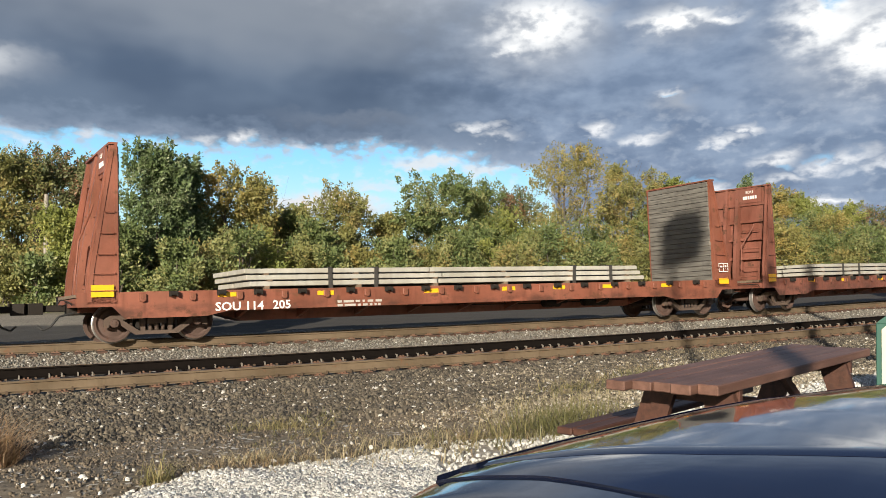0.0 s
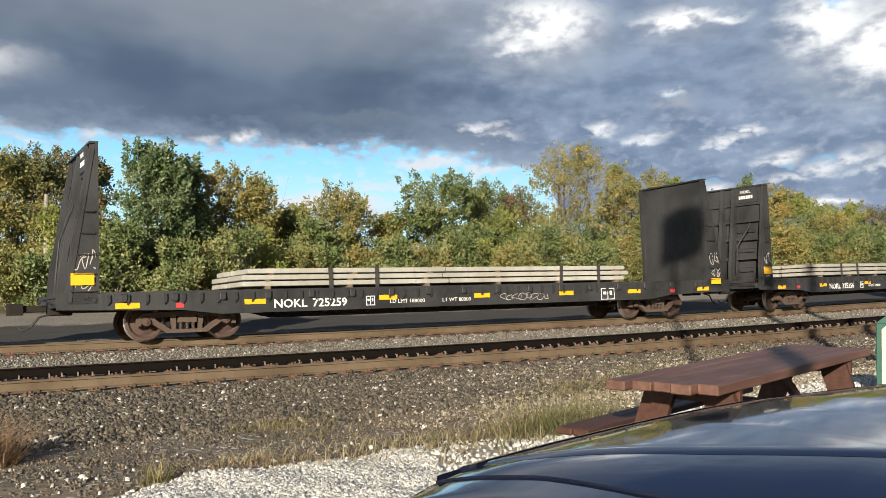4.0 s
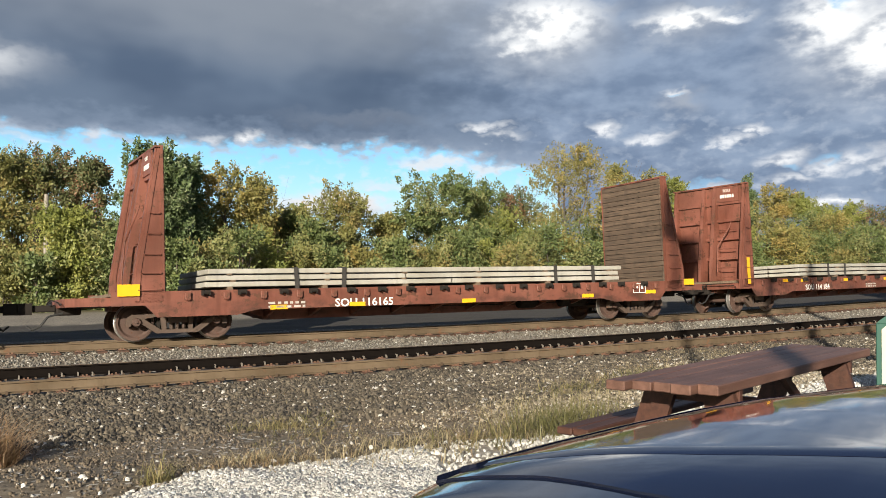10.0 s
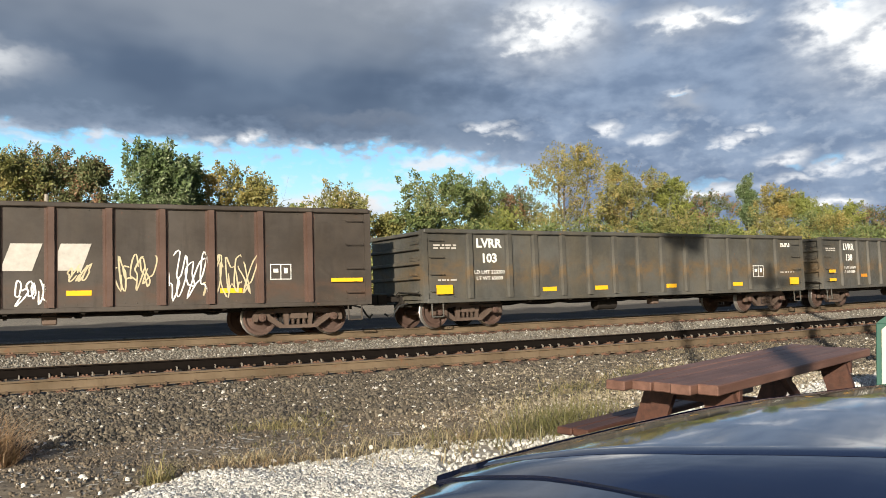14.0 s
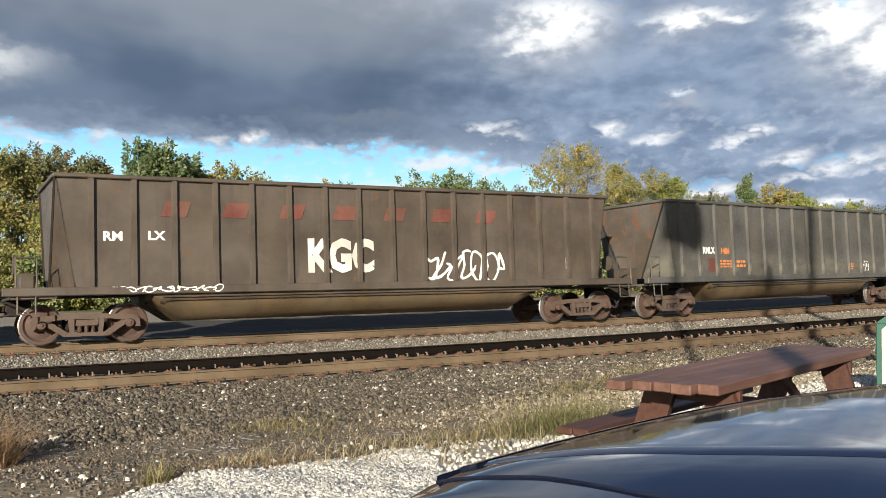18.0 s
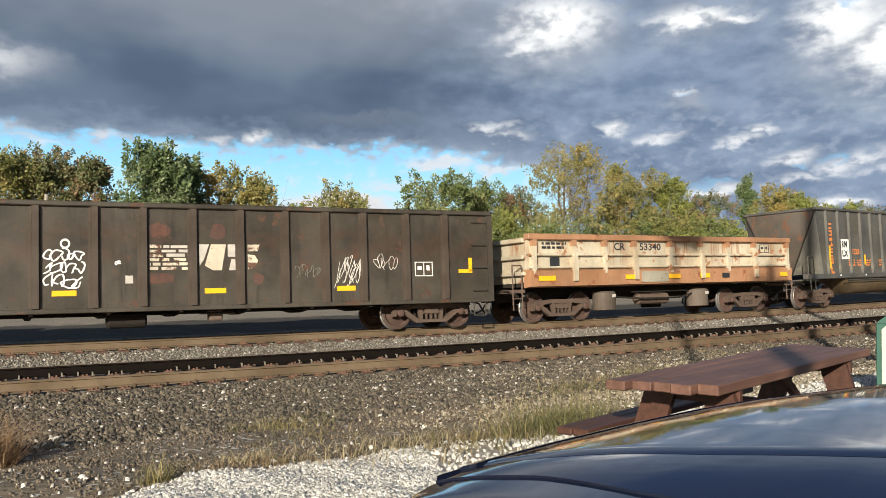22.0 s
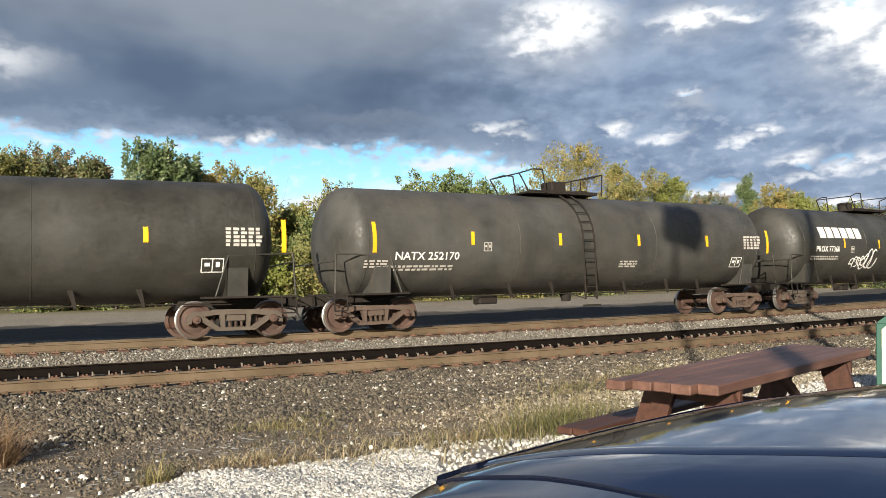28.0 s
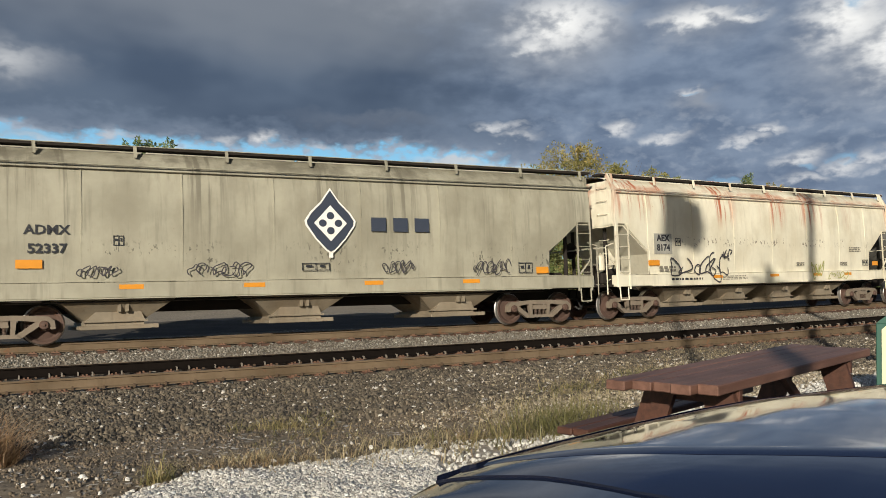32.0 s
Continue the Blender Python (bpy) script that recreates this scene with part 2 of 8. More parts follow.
# almost black side for the far rail of the empty track
RAILDARK = plain("near_black_rail_side", (0.009, 0.007, 0.006), 0.95, vary=0.4, gloss=0.05)
RAILTOP = plain("dull_rail_head", (0.20, 0.15, 0.105), 0.5, 0.5)
ANCHOR = plain("rusted_dark_anchor_steel", (0.09, 0.062, 0.042), 0.8, gloss=0.2)
# the sun caught by the clips is put into this pale colour
CLIP = plain("pale_sunlit_clip_steel", (0.20, 0.175, 0.145), 0.7, vary=0.3)
TIE = woody("creosoted_tie_wood", (0.11, 0.055, 0.033), (0.05, 0.03, 0.022), scale=1.5)
PLATE = painted("rusty_tie_plate", (0.13, 0.060, 0.032), amount=0.5, rough=0.8)
YELLOW = plain("yellow_reflective_stripe", (0.85, 0.45, 0.015), 0.4, vary=0.08)
AMBER = plain("faded_orange_stripe", (0.62, 0.25, 0.02), 0.5, vary=0.1)
LETTER = plain("white_lettering", (0.78, 0.77, 0.73), 0.6, vary=0.12)
LETTER_DIM = plain("worn_white_lettering", (0.45, 0.42, 0.38), 0.65, vary=0.35)
LETTER_WORN = painted("flaking_white_spray", (0.62, 0.60, 0.55), amount=0.45, rust=(0.07, 0.055, 0.045), dusty=0.3, dust=(0.3, 0.27, 0.22), streak=0.3)
LETTER_BLACK = plain("dark_lettering", (0.02, 0.022, 0.028), 0.6)
FADED_ORANGE = plain("faded_orange_lettering", (0.27, 0.095, 0.035), 0.7, vary=0.5)
LETTER_FAINT = plain("faded_dark_lettering", (0.20, 0.185, 0.15), 0.7, vary=0.4)
LETTER_ORANGE = plain("orange_lettering", (0.62, 0.20, 0.055), 0.6, vary=0.25)
REDPATCH = plain("red_paint_patch", (0.5, 0.05, 0.05), 0.5)
BOARD = woody("weathered_grey_boards", (0.20, 0.185, 0.16), (0.085, 0.077, 0.067), grain=(12, 0.7, 12), scale=1.6)
BOARD_BROWN = woody("weathered_brown_boards", (0.16, 0.11, 0.075), (0.07, 0.05, 0.036), grain=(12, 0.7, 12), scale=1.6)
CONCRETE = painted("pale_concrete_slabs", (0.40, 0.385, 0.34), amount=0.12, rust=(0.16, 0.14, 0.11), dusty=0.5, dust=(0.27, 0.245, 0.19), rough=0.85, streak=0.4, fade=0.2)
DUNNAGE = woody("dunnage_timber", (0.25, 0.18, 0.12), (0.12, 0.085, 0.06))
STRAP = plain("dark_steel_strap", (0.06, 0.055, 0.05), 0.6, 0.3)
HOSE = plain("black_rubber_hose", (0.02, 0.02, 0.02), 0.7)
STEEL = plain("dull_steel", (0.22, 0.20, 0.18), 0.5, 0.6)


# ---- mesh helpers ----
class Mesh:
    """Collects faces of one part."""

    def __init__(self):
        self.v, self.f = [], []

    def add(self, vs, fs):
        o = len(self.v)
        self.v += [tuple(p) for p in vs]
        self.f += [tuple(i + o for i in f) for f in fs]
        return self

    def box(self, x0, x1, y0, y1, z0, z1, c=0.0):
        """A block; c chamfers its twelve edges."""
        if c <= 0:
            return self.add([(x, y, z) for x in (x0, x1) for y in (y0, y1) for z in (z0, z1)],
                            [(0, 1, 3, 2), (4, 6, 7, 5), (0, 4, 5, 1), (2, 3, 7, 6), (0, 2, 6, 4), (1, 5, 7, 3)])
        bm = bmesh.new()
        bmesh.ops.create_cube(bm, size=1, matrix=Matrix.Translation(((x0 + x1) / 2, (y0 + y1) / 2, (z0 + z1) / 2)) @ Matrix.Diagonal((x1 - x0, y1 - y0, z1 - z0, 1)))
        bmesh.ops.bevel(bm, geom=bm.edges[:], offset=c, segments=1, affect="EDGES")
        return self.take(bm)

    def take(self, bm, m=None):
        bm.verts.index_update()
        vs = [(m @ v.co) if m else v.co for v in bm.verts]
        self.add(vs, [tuple(v.index for v in f.verts) for f in bm.faces])
        bm.free()
        return self

    def prism(self, outline, a0, a1, axis="y"):
        """An outline of (x, z), (y, z) or (x, y) swept along y, x or z."""
        k = len(outline)
        put = {"y": lambda p, a: (p[0], a, p[1]), "x": lambda p, a: (a, p[0], p[1]), "z": lambda p, a: (p[0], p[1], a)}[axis]
        vs = [put(p, a0) for p in outline] + [put(p, a1) for p in outline]
        fs = [tuple(range(k - 1, -1, -1)), tuple(range(k, 2 * k))]
        fs += [(i, (i + 1) % k, k + (i + 1) % k, k + i) for i in range(k)]
        return self.add(vs, fs)

    def rod(self, a, b, r, seg=8, r2=None):
        a, b = Vector(a), Vector(b)
        d = (b - a).normalized()
        u = d.orthogonal().normalized()
        w = d.cross(u)
        r2 = r if r2 is None else r2
        ring = [(math.cos(2 * math.pi * i / seg), math.sin(2 * math.pi * i / seg)) for i in range(seg)]
        vs = [a + (u * c + w * s) * r for c, s in ring] + [b + (u * c + w * s) * r2 for c, s in ring]
        fs = [(i, (i + 1) % seg, seg + (i + 1) % seg, seg + i) for i in range(seg)]
        fs += [tuple(range(seg - 1, -1, -1)), tuple(range(seg, 2 * seg))]
        return self.add(vs, fs)

    def pipe(self, pts, r, seg=6):
        for a, b in zip(pts, pts[1:]):
            self.rod(a, b, r, seg)
        return self

    def lathe(self, profile, axis="y", seg=28, at=(0, 0, 0), cap=True):
        """profile: (distance along the axis, radius)."""
        n = len(profile)
        vs = []
        for d, r in profile:
            for i in range(seg):
                c, s = r * math.cos(2 * math.pi * i / seg), r * math.sin(2 * math.pi * i / seg)
                p = {"y": (c, d, s), "x": (d, c, s), "z": (c, s, d)}[axis]
                vs.append((p[0] + at[0], p[1] + at[1], p[2] + at[2]))
        fs = [(j * seg + i, j * seg + (i + 1) % seg, (j + 1) * seg + (i + 1) % seg, (j + 1) * seg + i) for j in range(n - 1) for i in range(seg)]
        if cap:
            fs += [tuple(range(seg - 1, -1, -1)), tuple(range((n - 1) * seg, n * seg))]
        return self.add(vs, fs)

    def data(self, name, material, smooth=False, second=None, pick=None):
        me = bpy.data.meshes.new(name)
        me.from_pydata(self.v, [], self.f)
        bm = bmesh.new()
        bm.from_mesh(me)
        bmesh.ops.recalc_face_normals(bm, faces=bm.faces)
        if smooth:
            for f in bm.faces:
                f.smooth = True
            for e in bm.edges:
                if len(e.link_faces) == 2 and e.calc_face_angle(0) > 0.6:
                    e.smooth = False
        me.materials.append(material)
        if second is not None:
            me.materials.append(second)
            for f in bm.faces:
                if pick(f):
                    f.material_index = 1
        bm.to_mesh(me)
        bm.free()
        return me


def part(name, mesh, material, parent, label="", smooth=False):
    ob = new(name, mesh if isinstance(mesh, bpy.types.Mesh) else mesh.data(name, material, smooth))
    ob.parent = parent
    if label:
        tagged(ob, label)
    return ob


def shared(name, data, parent, at, label=""):
    """One more object on the same mesh."""
    ob = new(name, data)
    ob.parent = parent
    ob.matrix_basis = at if isinstance(at, Matrix) else Matrix.Translation(at)
    if label:
        tagged(ob, label)
    return ob


def thing(name, label, category, group="", kind=""):
    ob = new(name)
    ob.empty_display_size = 0.3
    return tagged(ob, label, category, group, kind)


def lettering(words, parent, x, y, z, size, material, label="", bold=0.0, turn=0.0, stretch=1.0, name="lettering", spin=0.0):
    """Words on a side that faces -y (turn 0) or -x (turn -90); x, z: their middle."""
    cu = bpy.data.curves.new(name, "FONT")
    cu.body, cu.size, cu.extrude, cu.offset, cu.resolution_u = words, size, 0.002, bold, 2
    cu.align_x, cu.align_y = "CENTER", "CENTER"
    tmp = bpy.data.objects.new("tmp", cu)
    me = bpy.data.meshes.new_from_object(tmp)
    bpy.data.objects.remove(tmp)
    me.materials.clear()
    me.materials.append(material)
    ob = new(name, me)
    ob.parent = parent
    ob.matrix_basis = pose(x, y, z, 90, 0, turn) @ pose(0, 0, 0, 0, 0, spin) @ Matrix.Diagonal((stretch, 1, 1, 1))
    tagged(ob, label or "painted lettering on the side")
    return ob


def bars(parent, x, y, z, width, height, rows, material, seed=0, name="small_print"):
    """Small writing that cannot be read: rows of short bars on a side that faces -y."""
    rng = random.Random(seed)
    m = Mesh()
    step = height / rows
    for r in range(rows):
        zz = z + height / 2 - (r + 0.5) * step
        xx = x - width / 2
        while xx < x + width / 2 - 0.03:
            w = min(rng.uniform(0.06, 0.2), x + width / 2 - xx)
            m.box(xx, xx + w, y - 0.004, y, zz - step * 0.3, zz + step * 0.3)
            xx += w + rng.uniform(0.03, 0.07)
    return part(name, m, material, parent, "small painted print in rows")


def stripe(parent, x, y, z, w, h, material=None, name="reflective_stripe"):
    return part(name, Mesh().box(x - w / 2, x + w / 2, y - 0.006, y + 0.002, z - h / 2, z + h / 2), material or YELLOW, parent)


def placard(parent, x, y, z, w, h, material=None):
    """A framed consolidated-stencil box."""
    m = Mesh()
    t = 0.02
    m.box(x - w / 2, x + w / 2, y - 0.005, y, z + h / 2 - t, z + h / 2).box(x - w / 2, x + w / 2, y - 0.005, y, z - h / 2, z - h / 2 + t)
    m.box(x - w / 2, x - w / 2 + t, y - 0.005, y, z - h / 2 + t, z + h / 2 - t).box(x + w / 2 - t, x + w / 2, y - 0.005, y, z - h / 2 + t, z + h / 2 - t)
    m.box(x - t / 2, x + t / 2, y - 0.005, y, z - h / 2 + t, z + h / 2 - t)
    m.box(x - w * 0.35, x - w * 0.12, y - 0.005, y, z - h * 0.05, z + h * 0.2).box(x + w * 0.15, x + w * 0.32, y - 0.005, y, z - h * 0.1, z + h * 0.25)
    return part("stencil_box", m, material or LETTER, parent, "white framed stencil box")


def scrawl(parent, x, y, z, w, h, seed, material, thick=0.03, loops=5, name="graffiti", label="sprayed graffiti scrawl"):
    """Sprayed lines without readable words, on a side that faces -y."""
    rng = random.Random(seed)
    m = Mesh()
    for i in range(loops):
        cx = x - w / 2 + w * (i + 0.5) / loops
        a, b = rng.uniform(0.55, 0.8) * w / loops, rng.uniform(0.42, 0.58) * h
        n = rng.choice((5, 6, 7))
        start, tilt = rng.uniform(0, 6), rng.uniform(-0.3, 0.5)
        ring = []
        for q in range(n):
            th = start + 6.283 * (q + rng.uniform(-0.25, 0.25)) / n
            f = rng.choice((0.35, 0.8, 1.0, 1.15))
            zz = b * f * math.sin(th)
            ring.append((cx + a * f * math.cos(th) + tilt * zz, z + zz))
        pts = []
        gap = rng.choice((0, 1, 1))
        for q in range(n - gap):        # smooth run through the corners
            p0, p1, p2, p3 = (ring[(q + o) % n] for o in (-1, 0, 1, 2))
            for u in (0.0, 0.33, 0.67):
                pts.append(tuple(0.5 * (2 * p1[v] + (p2[v] - p0[v]) * u + (2 * p0[v] - 5 * p1[v] + 4 * p2[v] - p3[v]) * u * u + (3 * p1[v] - p0[v] - 3 * p2[v] + p3[v]) * u ** 3) for v in (0, 1)))
        pts.append(ring[(n - gap) % n])
        vs = []
        for q, (px, pz) in enumerate(pts):
            (x0, z0), (x1, z1) = pts[max(q - 1, 0)], pts[min(q + 1, len(pts) - 1)]
            d = math.hypot(x1 - x0, z1 - z0) or 1
            wide = thick / 2 * (0.6 if q in (0, len(pts) - 1) else rng.uniform(0.8, 1.15))
            nx, nz = -(z1 - z0) / d * wide, (x1 - x0) / d * wide
            vs += [(px + nx, y - 0.004 - 0.0004 * i, pz + nz), (px - nx, y - 0.004 - 0.0004 * i, pz - nz)]
        m.add(vs, [(2 * q, 2 * q + 2, 2 * q + 3, 2 * q + 1) for q in range(len(pts) - 1)])
    return part(name, m, material, parent, label)


# ---- running gear ----
LONG = 1.112                            # stretch of the cars along the track, to fit the view
AXLE, WR = 1.96, 0.457


def wheel_mesh():
    m = Mesh()
    prof = [(-0.068, 0.0), (-0.10, 0.10), (-0.10, 0.14), (-0.045, 0.17), (-0.02, 0.33), (-0.05, 0.375), (-0.066, 0.385), (-0.066, 0.448), (-0.05, WR), (0.035, WR + 0.004), (0.05, WR + 0.028), (0.066, WR + 0.028), (0.072, 0.39), (0.05, 0.37), (0.02, 0.33), (0.0, 0.17), (0.06, 0.14), (0.06, 0.0)]
    m.lathe([(d, max(r, 0.001)) for d, r in prof], "y", 32)
    return m.data("wheel", WHEEL, True, TREAD, lambda f: all(v.co.x ** 2 + v.co.z ** 2 > 0.43 ** 2 for v in f.verts))


WHEEL_DATA = wheel_mesh()
AXLE_DATA = Mesh().rod((0, -0.98, 0), (0, 0.98, 0), 0.08, 12).data("wheelset", WHEEL, True)


def side_frame_mesh(mat, name):
    """Cast frame with its openings: ring of bars round a window with the spring nest."""
    m = Mesh()
    h = AXLE / 2
    d0, d1 = -0.065, 0.065
    top = [(-h - 0.25, 0.36), (-h - 0.23, 0.55), (-h - 0.1, 0.655), (-0.9 + 0.25, 0.685), (-0.34, 0.70), (0.34, 0.70), (0.65, 0.685), (h + 0.1, 0.655), (h + 0.23, 0.55), (h + 0.25, 0.36),
           (h + 0.13, 0.36), (h + 0.1, 0.50), (h - 0.12, 0.53), (0.5, 0.575), (-0.5, 0.575), (-h + 0.12, 0.53), (-h - 0.1, 0.50), (-h - 0.13, 0.36)]
    for quad in ((0, 1, 16, 17), (1, 2, 15, 16), (2, 3, 14, 15), (3, 4, 14), (4, 5, 13, 14), (5, 6, 13), (6, 7, 12, 13), (7, 8, 11, 12), (8, 9, 10, 11)):
        m.prism([top[i] for i in quad], d0, d1)
    for sgn in (-1, 1):
        o = [(sgn * (h - 0.16), 0.55), (sgn * (h - 0.02), 0.50), (sgn * (h - 0.14), 0.40), (sgn * 0.50, 0.17), (sgn * 0.40, 0.26)]
        m.prism([o[0], o[1], o[2], o[3], o[4]], d0, d1)
        m.prism([(sgn * 0.27, 0.20), (sgn * 0.36, 0.20), (sgn * 0.41, 0.60), (sgn * 0.27, 0.60)], d0 + 0.01, d1 - 0.01)
    m.prism([(-0.50, 0.17), (0.50, 0.17), (0.40, 0.26), (-0.40, 0.26)], d0 - 0.05, d1 + 0.02)
    m.prism([(-0.24, 0.42), (0.24, 0.42), (0.22, 0.56), (-0.22, 0.56)], d0 - 0.03, d1)
    return m.data(name, mat)


SIDE_FRAME = {"rust": side_frame_mesh(TRUCK, "side_frame"), "grey": side_frame_mesh(TRUCK_GREY, "side_frame"), "pale": side_frame_mesh(TRUCK_PALE, "side_frame")}
BOLSTER = Mesh().prism([(-0.2, 0.42), (0.2, 0.42), (0.2, 0.56), (0.26, 0.6), (0.26, 0.68), (-0.26, 0.68), (-0.26, 0.6), (-0.2, 0.56)], -0.92, 0.92).data("truck", TRUCK)


def spring_mesh():
    m = Mesh()
    prof = [(0.262, 0.02)]
    for k in range(6):
        z = 0.264 + k * 0.026
        prof += [(z, 0.034), (z + 0.006, 0.054), (z + 0.014, 0.054), (z + 0.020, 0.034)]
    m.lathe(prof + [(0.424, 0.02)], "z", 8)
    return m.data("spring", TRUCK, True)


SPRING = spring_mesh()
CAP = Mesh().lathe([(0.0, 0.105), (-0.07, 0.11), (-0.10, 0.09), (-0.105, 0.04), (-0.125, 0.03)], "y", 14).box(-0.12, 0.12, -0.02, 0.10, 0.06, 0.13).data("bearing_cap", WHEEL, True)
SHOE = Mesh().prism([(-0.04, 0.30), (0.03, 0.28), (0.05, 0.42), (0.04, 0.56), (-0.03, 0.54)], -0.06, 0.06).data("brake_shoe", UNDER)
WHEELSETS = []                          # wheelset, car's middle, its place on the car


def trucks(car, middle, half, look_of="rust"):
    """Two trucks with four wheelsets under a car; they turn with the curve."""
    for sgn in (-1, 1):
        half_true = half * LONG
        turn = math.degrees(math.asin(half_true / 250)) * sgn
        m = pose(sgn * half_true, 0, 0, 0, 0, turn)
        t = new("truck", BOLSTER)
        t.parent, t.matrix_basis = car, m
        tagged(t, "three-piece freight truck, rusty cast steel")
        for side in (-1, 1):
            shared("side_frame", SIDE_FRAME[look_of], t, (0, side * 1.0, 0))
            for dx in (-0.15, 0.0, 0.15):
                shared("spring", SPRING, t, (dx, side * 1.04, 0))
            for dx in (-AXLE / 2, AXLE / 2):
                shared("bearing_cap", CAP, t, pose(dx, side * 1.03, WR, 0, 0, 0 if side < 0 else 180))
                shared("brake_shoe", SHOE, t, pose(dx * 0.42, side * 0.76, 0, 0, 0, 0 if dx < 0 else 180))
        for dx in (-AXLE / 2, AXLE / 2):
            w = new("wheelset", AXLE_DATA)
            w.parent = car
            base = m @ Matrix.Translation((dx, 0, WR))
            w.matrix_basis = base
            shared("wheel", WHEEL_DATA, w, (0, -0.765, 0))
            shared("wheel", WHEEL_DATA, w, pose(0, 0.765, 0, 0, 0, 180))
            WHEELSETS.append((w, middle, base))


def coupler(car, x_end, reach, z=0.86):
    """Knuckle coupler, striker and air hose at one end (x_end signed)."""
    s = 1 if x_end > 0 else -1
    m = Mesh()
    m.box(min(x_end - s * 0.5, x_end), max(x_end - s * 0.5, x_end), -0.22, 0.22, z - 0.18, z + 0.2, 0.03)
    m.box(min(x_end, x_end + s * reach), max(x_end, x_end + s * reach), -0.075, 0.075, z - 0.08, z + 0.08, 0.02)
    e = x_end + s * reach
    m.prism([(e - s * 0.12, -0.16), (e + s * 0.16, -0.2), (e + s * 0.2, 0.0), (e + s * 0.05, 0.05), (e + s * 0.1, 0.2), (e - s * 0.12, 0.18)], z - 0.14, z + 0.14, "z")
    part("coupler", m, UNDER, car, "rusty knuckle coupler")
    h = Mesh()
    pts = [(x_end - s * 0.1, -0.4, z - 0.12), (x_end + s * 0.2, -0.4, z - 0.2), (x_end + s * 0.35, -0.36, z - 0.42), (x_end + s * (reach - 0.1), -0.3, z - 0.5), (x_end + s * reach, -0.22, z - 0.4)]
    h.pipe(pts, 0.025)
    part("air_hose", h, HOSE, car, "black rubber air hose")
    lv = Mesh().pipe([(x_end + s * 0.08, -1.45, z + 0.05), (x_end + s * 0.12, -1.4, z + 0.12), (x_end + s * 0.14, -0.3, z + 0.2), (x_end + s * 0.2, -0.2, z + 0.1)], 0.014)
    part("cut_lever", lv, UNDER, car)


def rungs(car, x, y, zs, width, material, along="x", name="grab_iron"):
    """Grab irons, one part each."""
    for z in zs:
        m = Mesh()
        if along == "x":
            m.pipe([(x - width / 2, y, z), (x - width / 2, y - 0.07, z - 0.03), (x + width / 2, y - 0.07, z - 0.03), (x + width / 2, y, z)], 0.012, 5)
        else:
            m.pipe([(x, y - width / 2, z), (x - 0.07, y - width / 2, z - 0.03), (x - 0.07, y + width / 2, z - 0.03), (x, y + width / 2, z)], 0.012, 5)
        part(name, m, material, car)


def stirrup(car, x, y, z0, material):
    part("sill_step", Mesh().pipe([(x - 0.17, y, z0), (x - 0.17, y - 0.01, z0 - 0.4), (x + 0.17, y - 0.01, z0 - 0.4), (x + 0.17, y, z0)], 0.02, 6), material, car)


def brake_gear(car, z=0.75, x=0.0):
    part("brake_cylinder", Mesh().lathe([(x - 0.3, 0.14), (x - 0.28, 0.17), (x + 0.25, 0.17), (x + 0.3, 0.08), (x + 0.55, 0.05)], "x", 12, (0, -0.7, z - 0.12)), UNDER, car)
    part("air_reservoir", Mesh().lathe([(x + 1.2, 0.1), (x + 1.25, 0.19), (x + 2.1, 0.19), (x + 2.15, 0.1)], "x", 12, (0, -0.6, z - 0.1)), UNDER, car)
    part("brake_rod", Mesh().pipe([(x - 4.5, -0.5, z - 0.1), (x - 0.3, -0.6, z - 0.16), (x + 4.5, -0.5, z - 0.1)], 0.015), UNDER, car)


# ---- the train: things that move together share one place on the line ----
TRAIN = []                              # thing, its middle along the line at 0 s
SIDE = -1.55


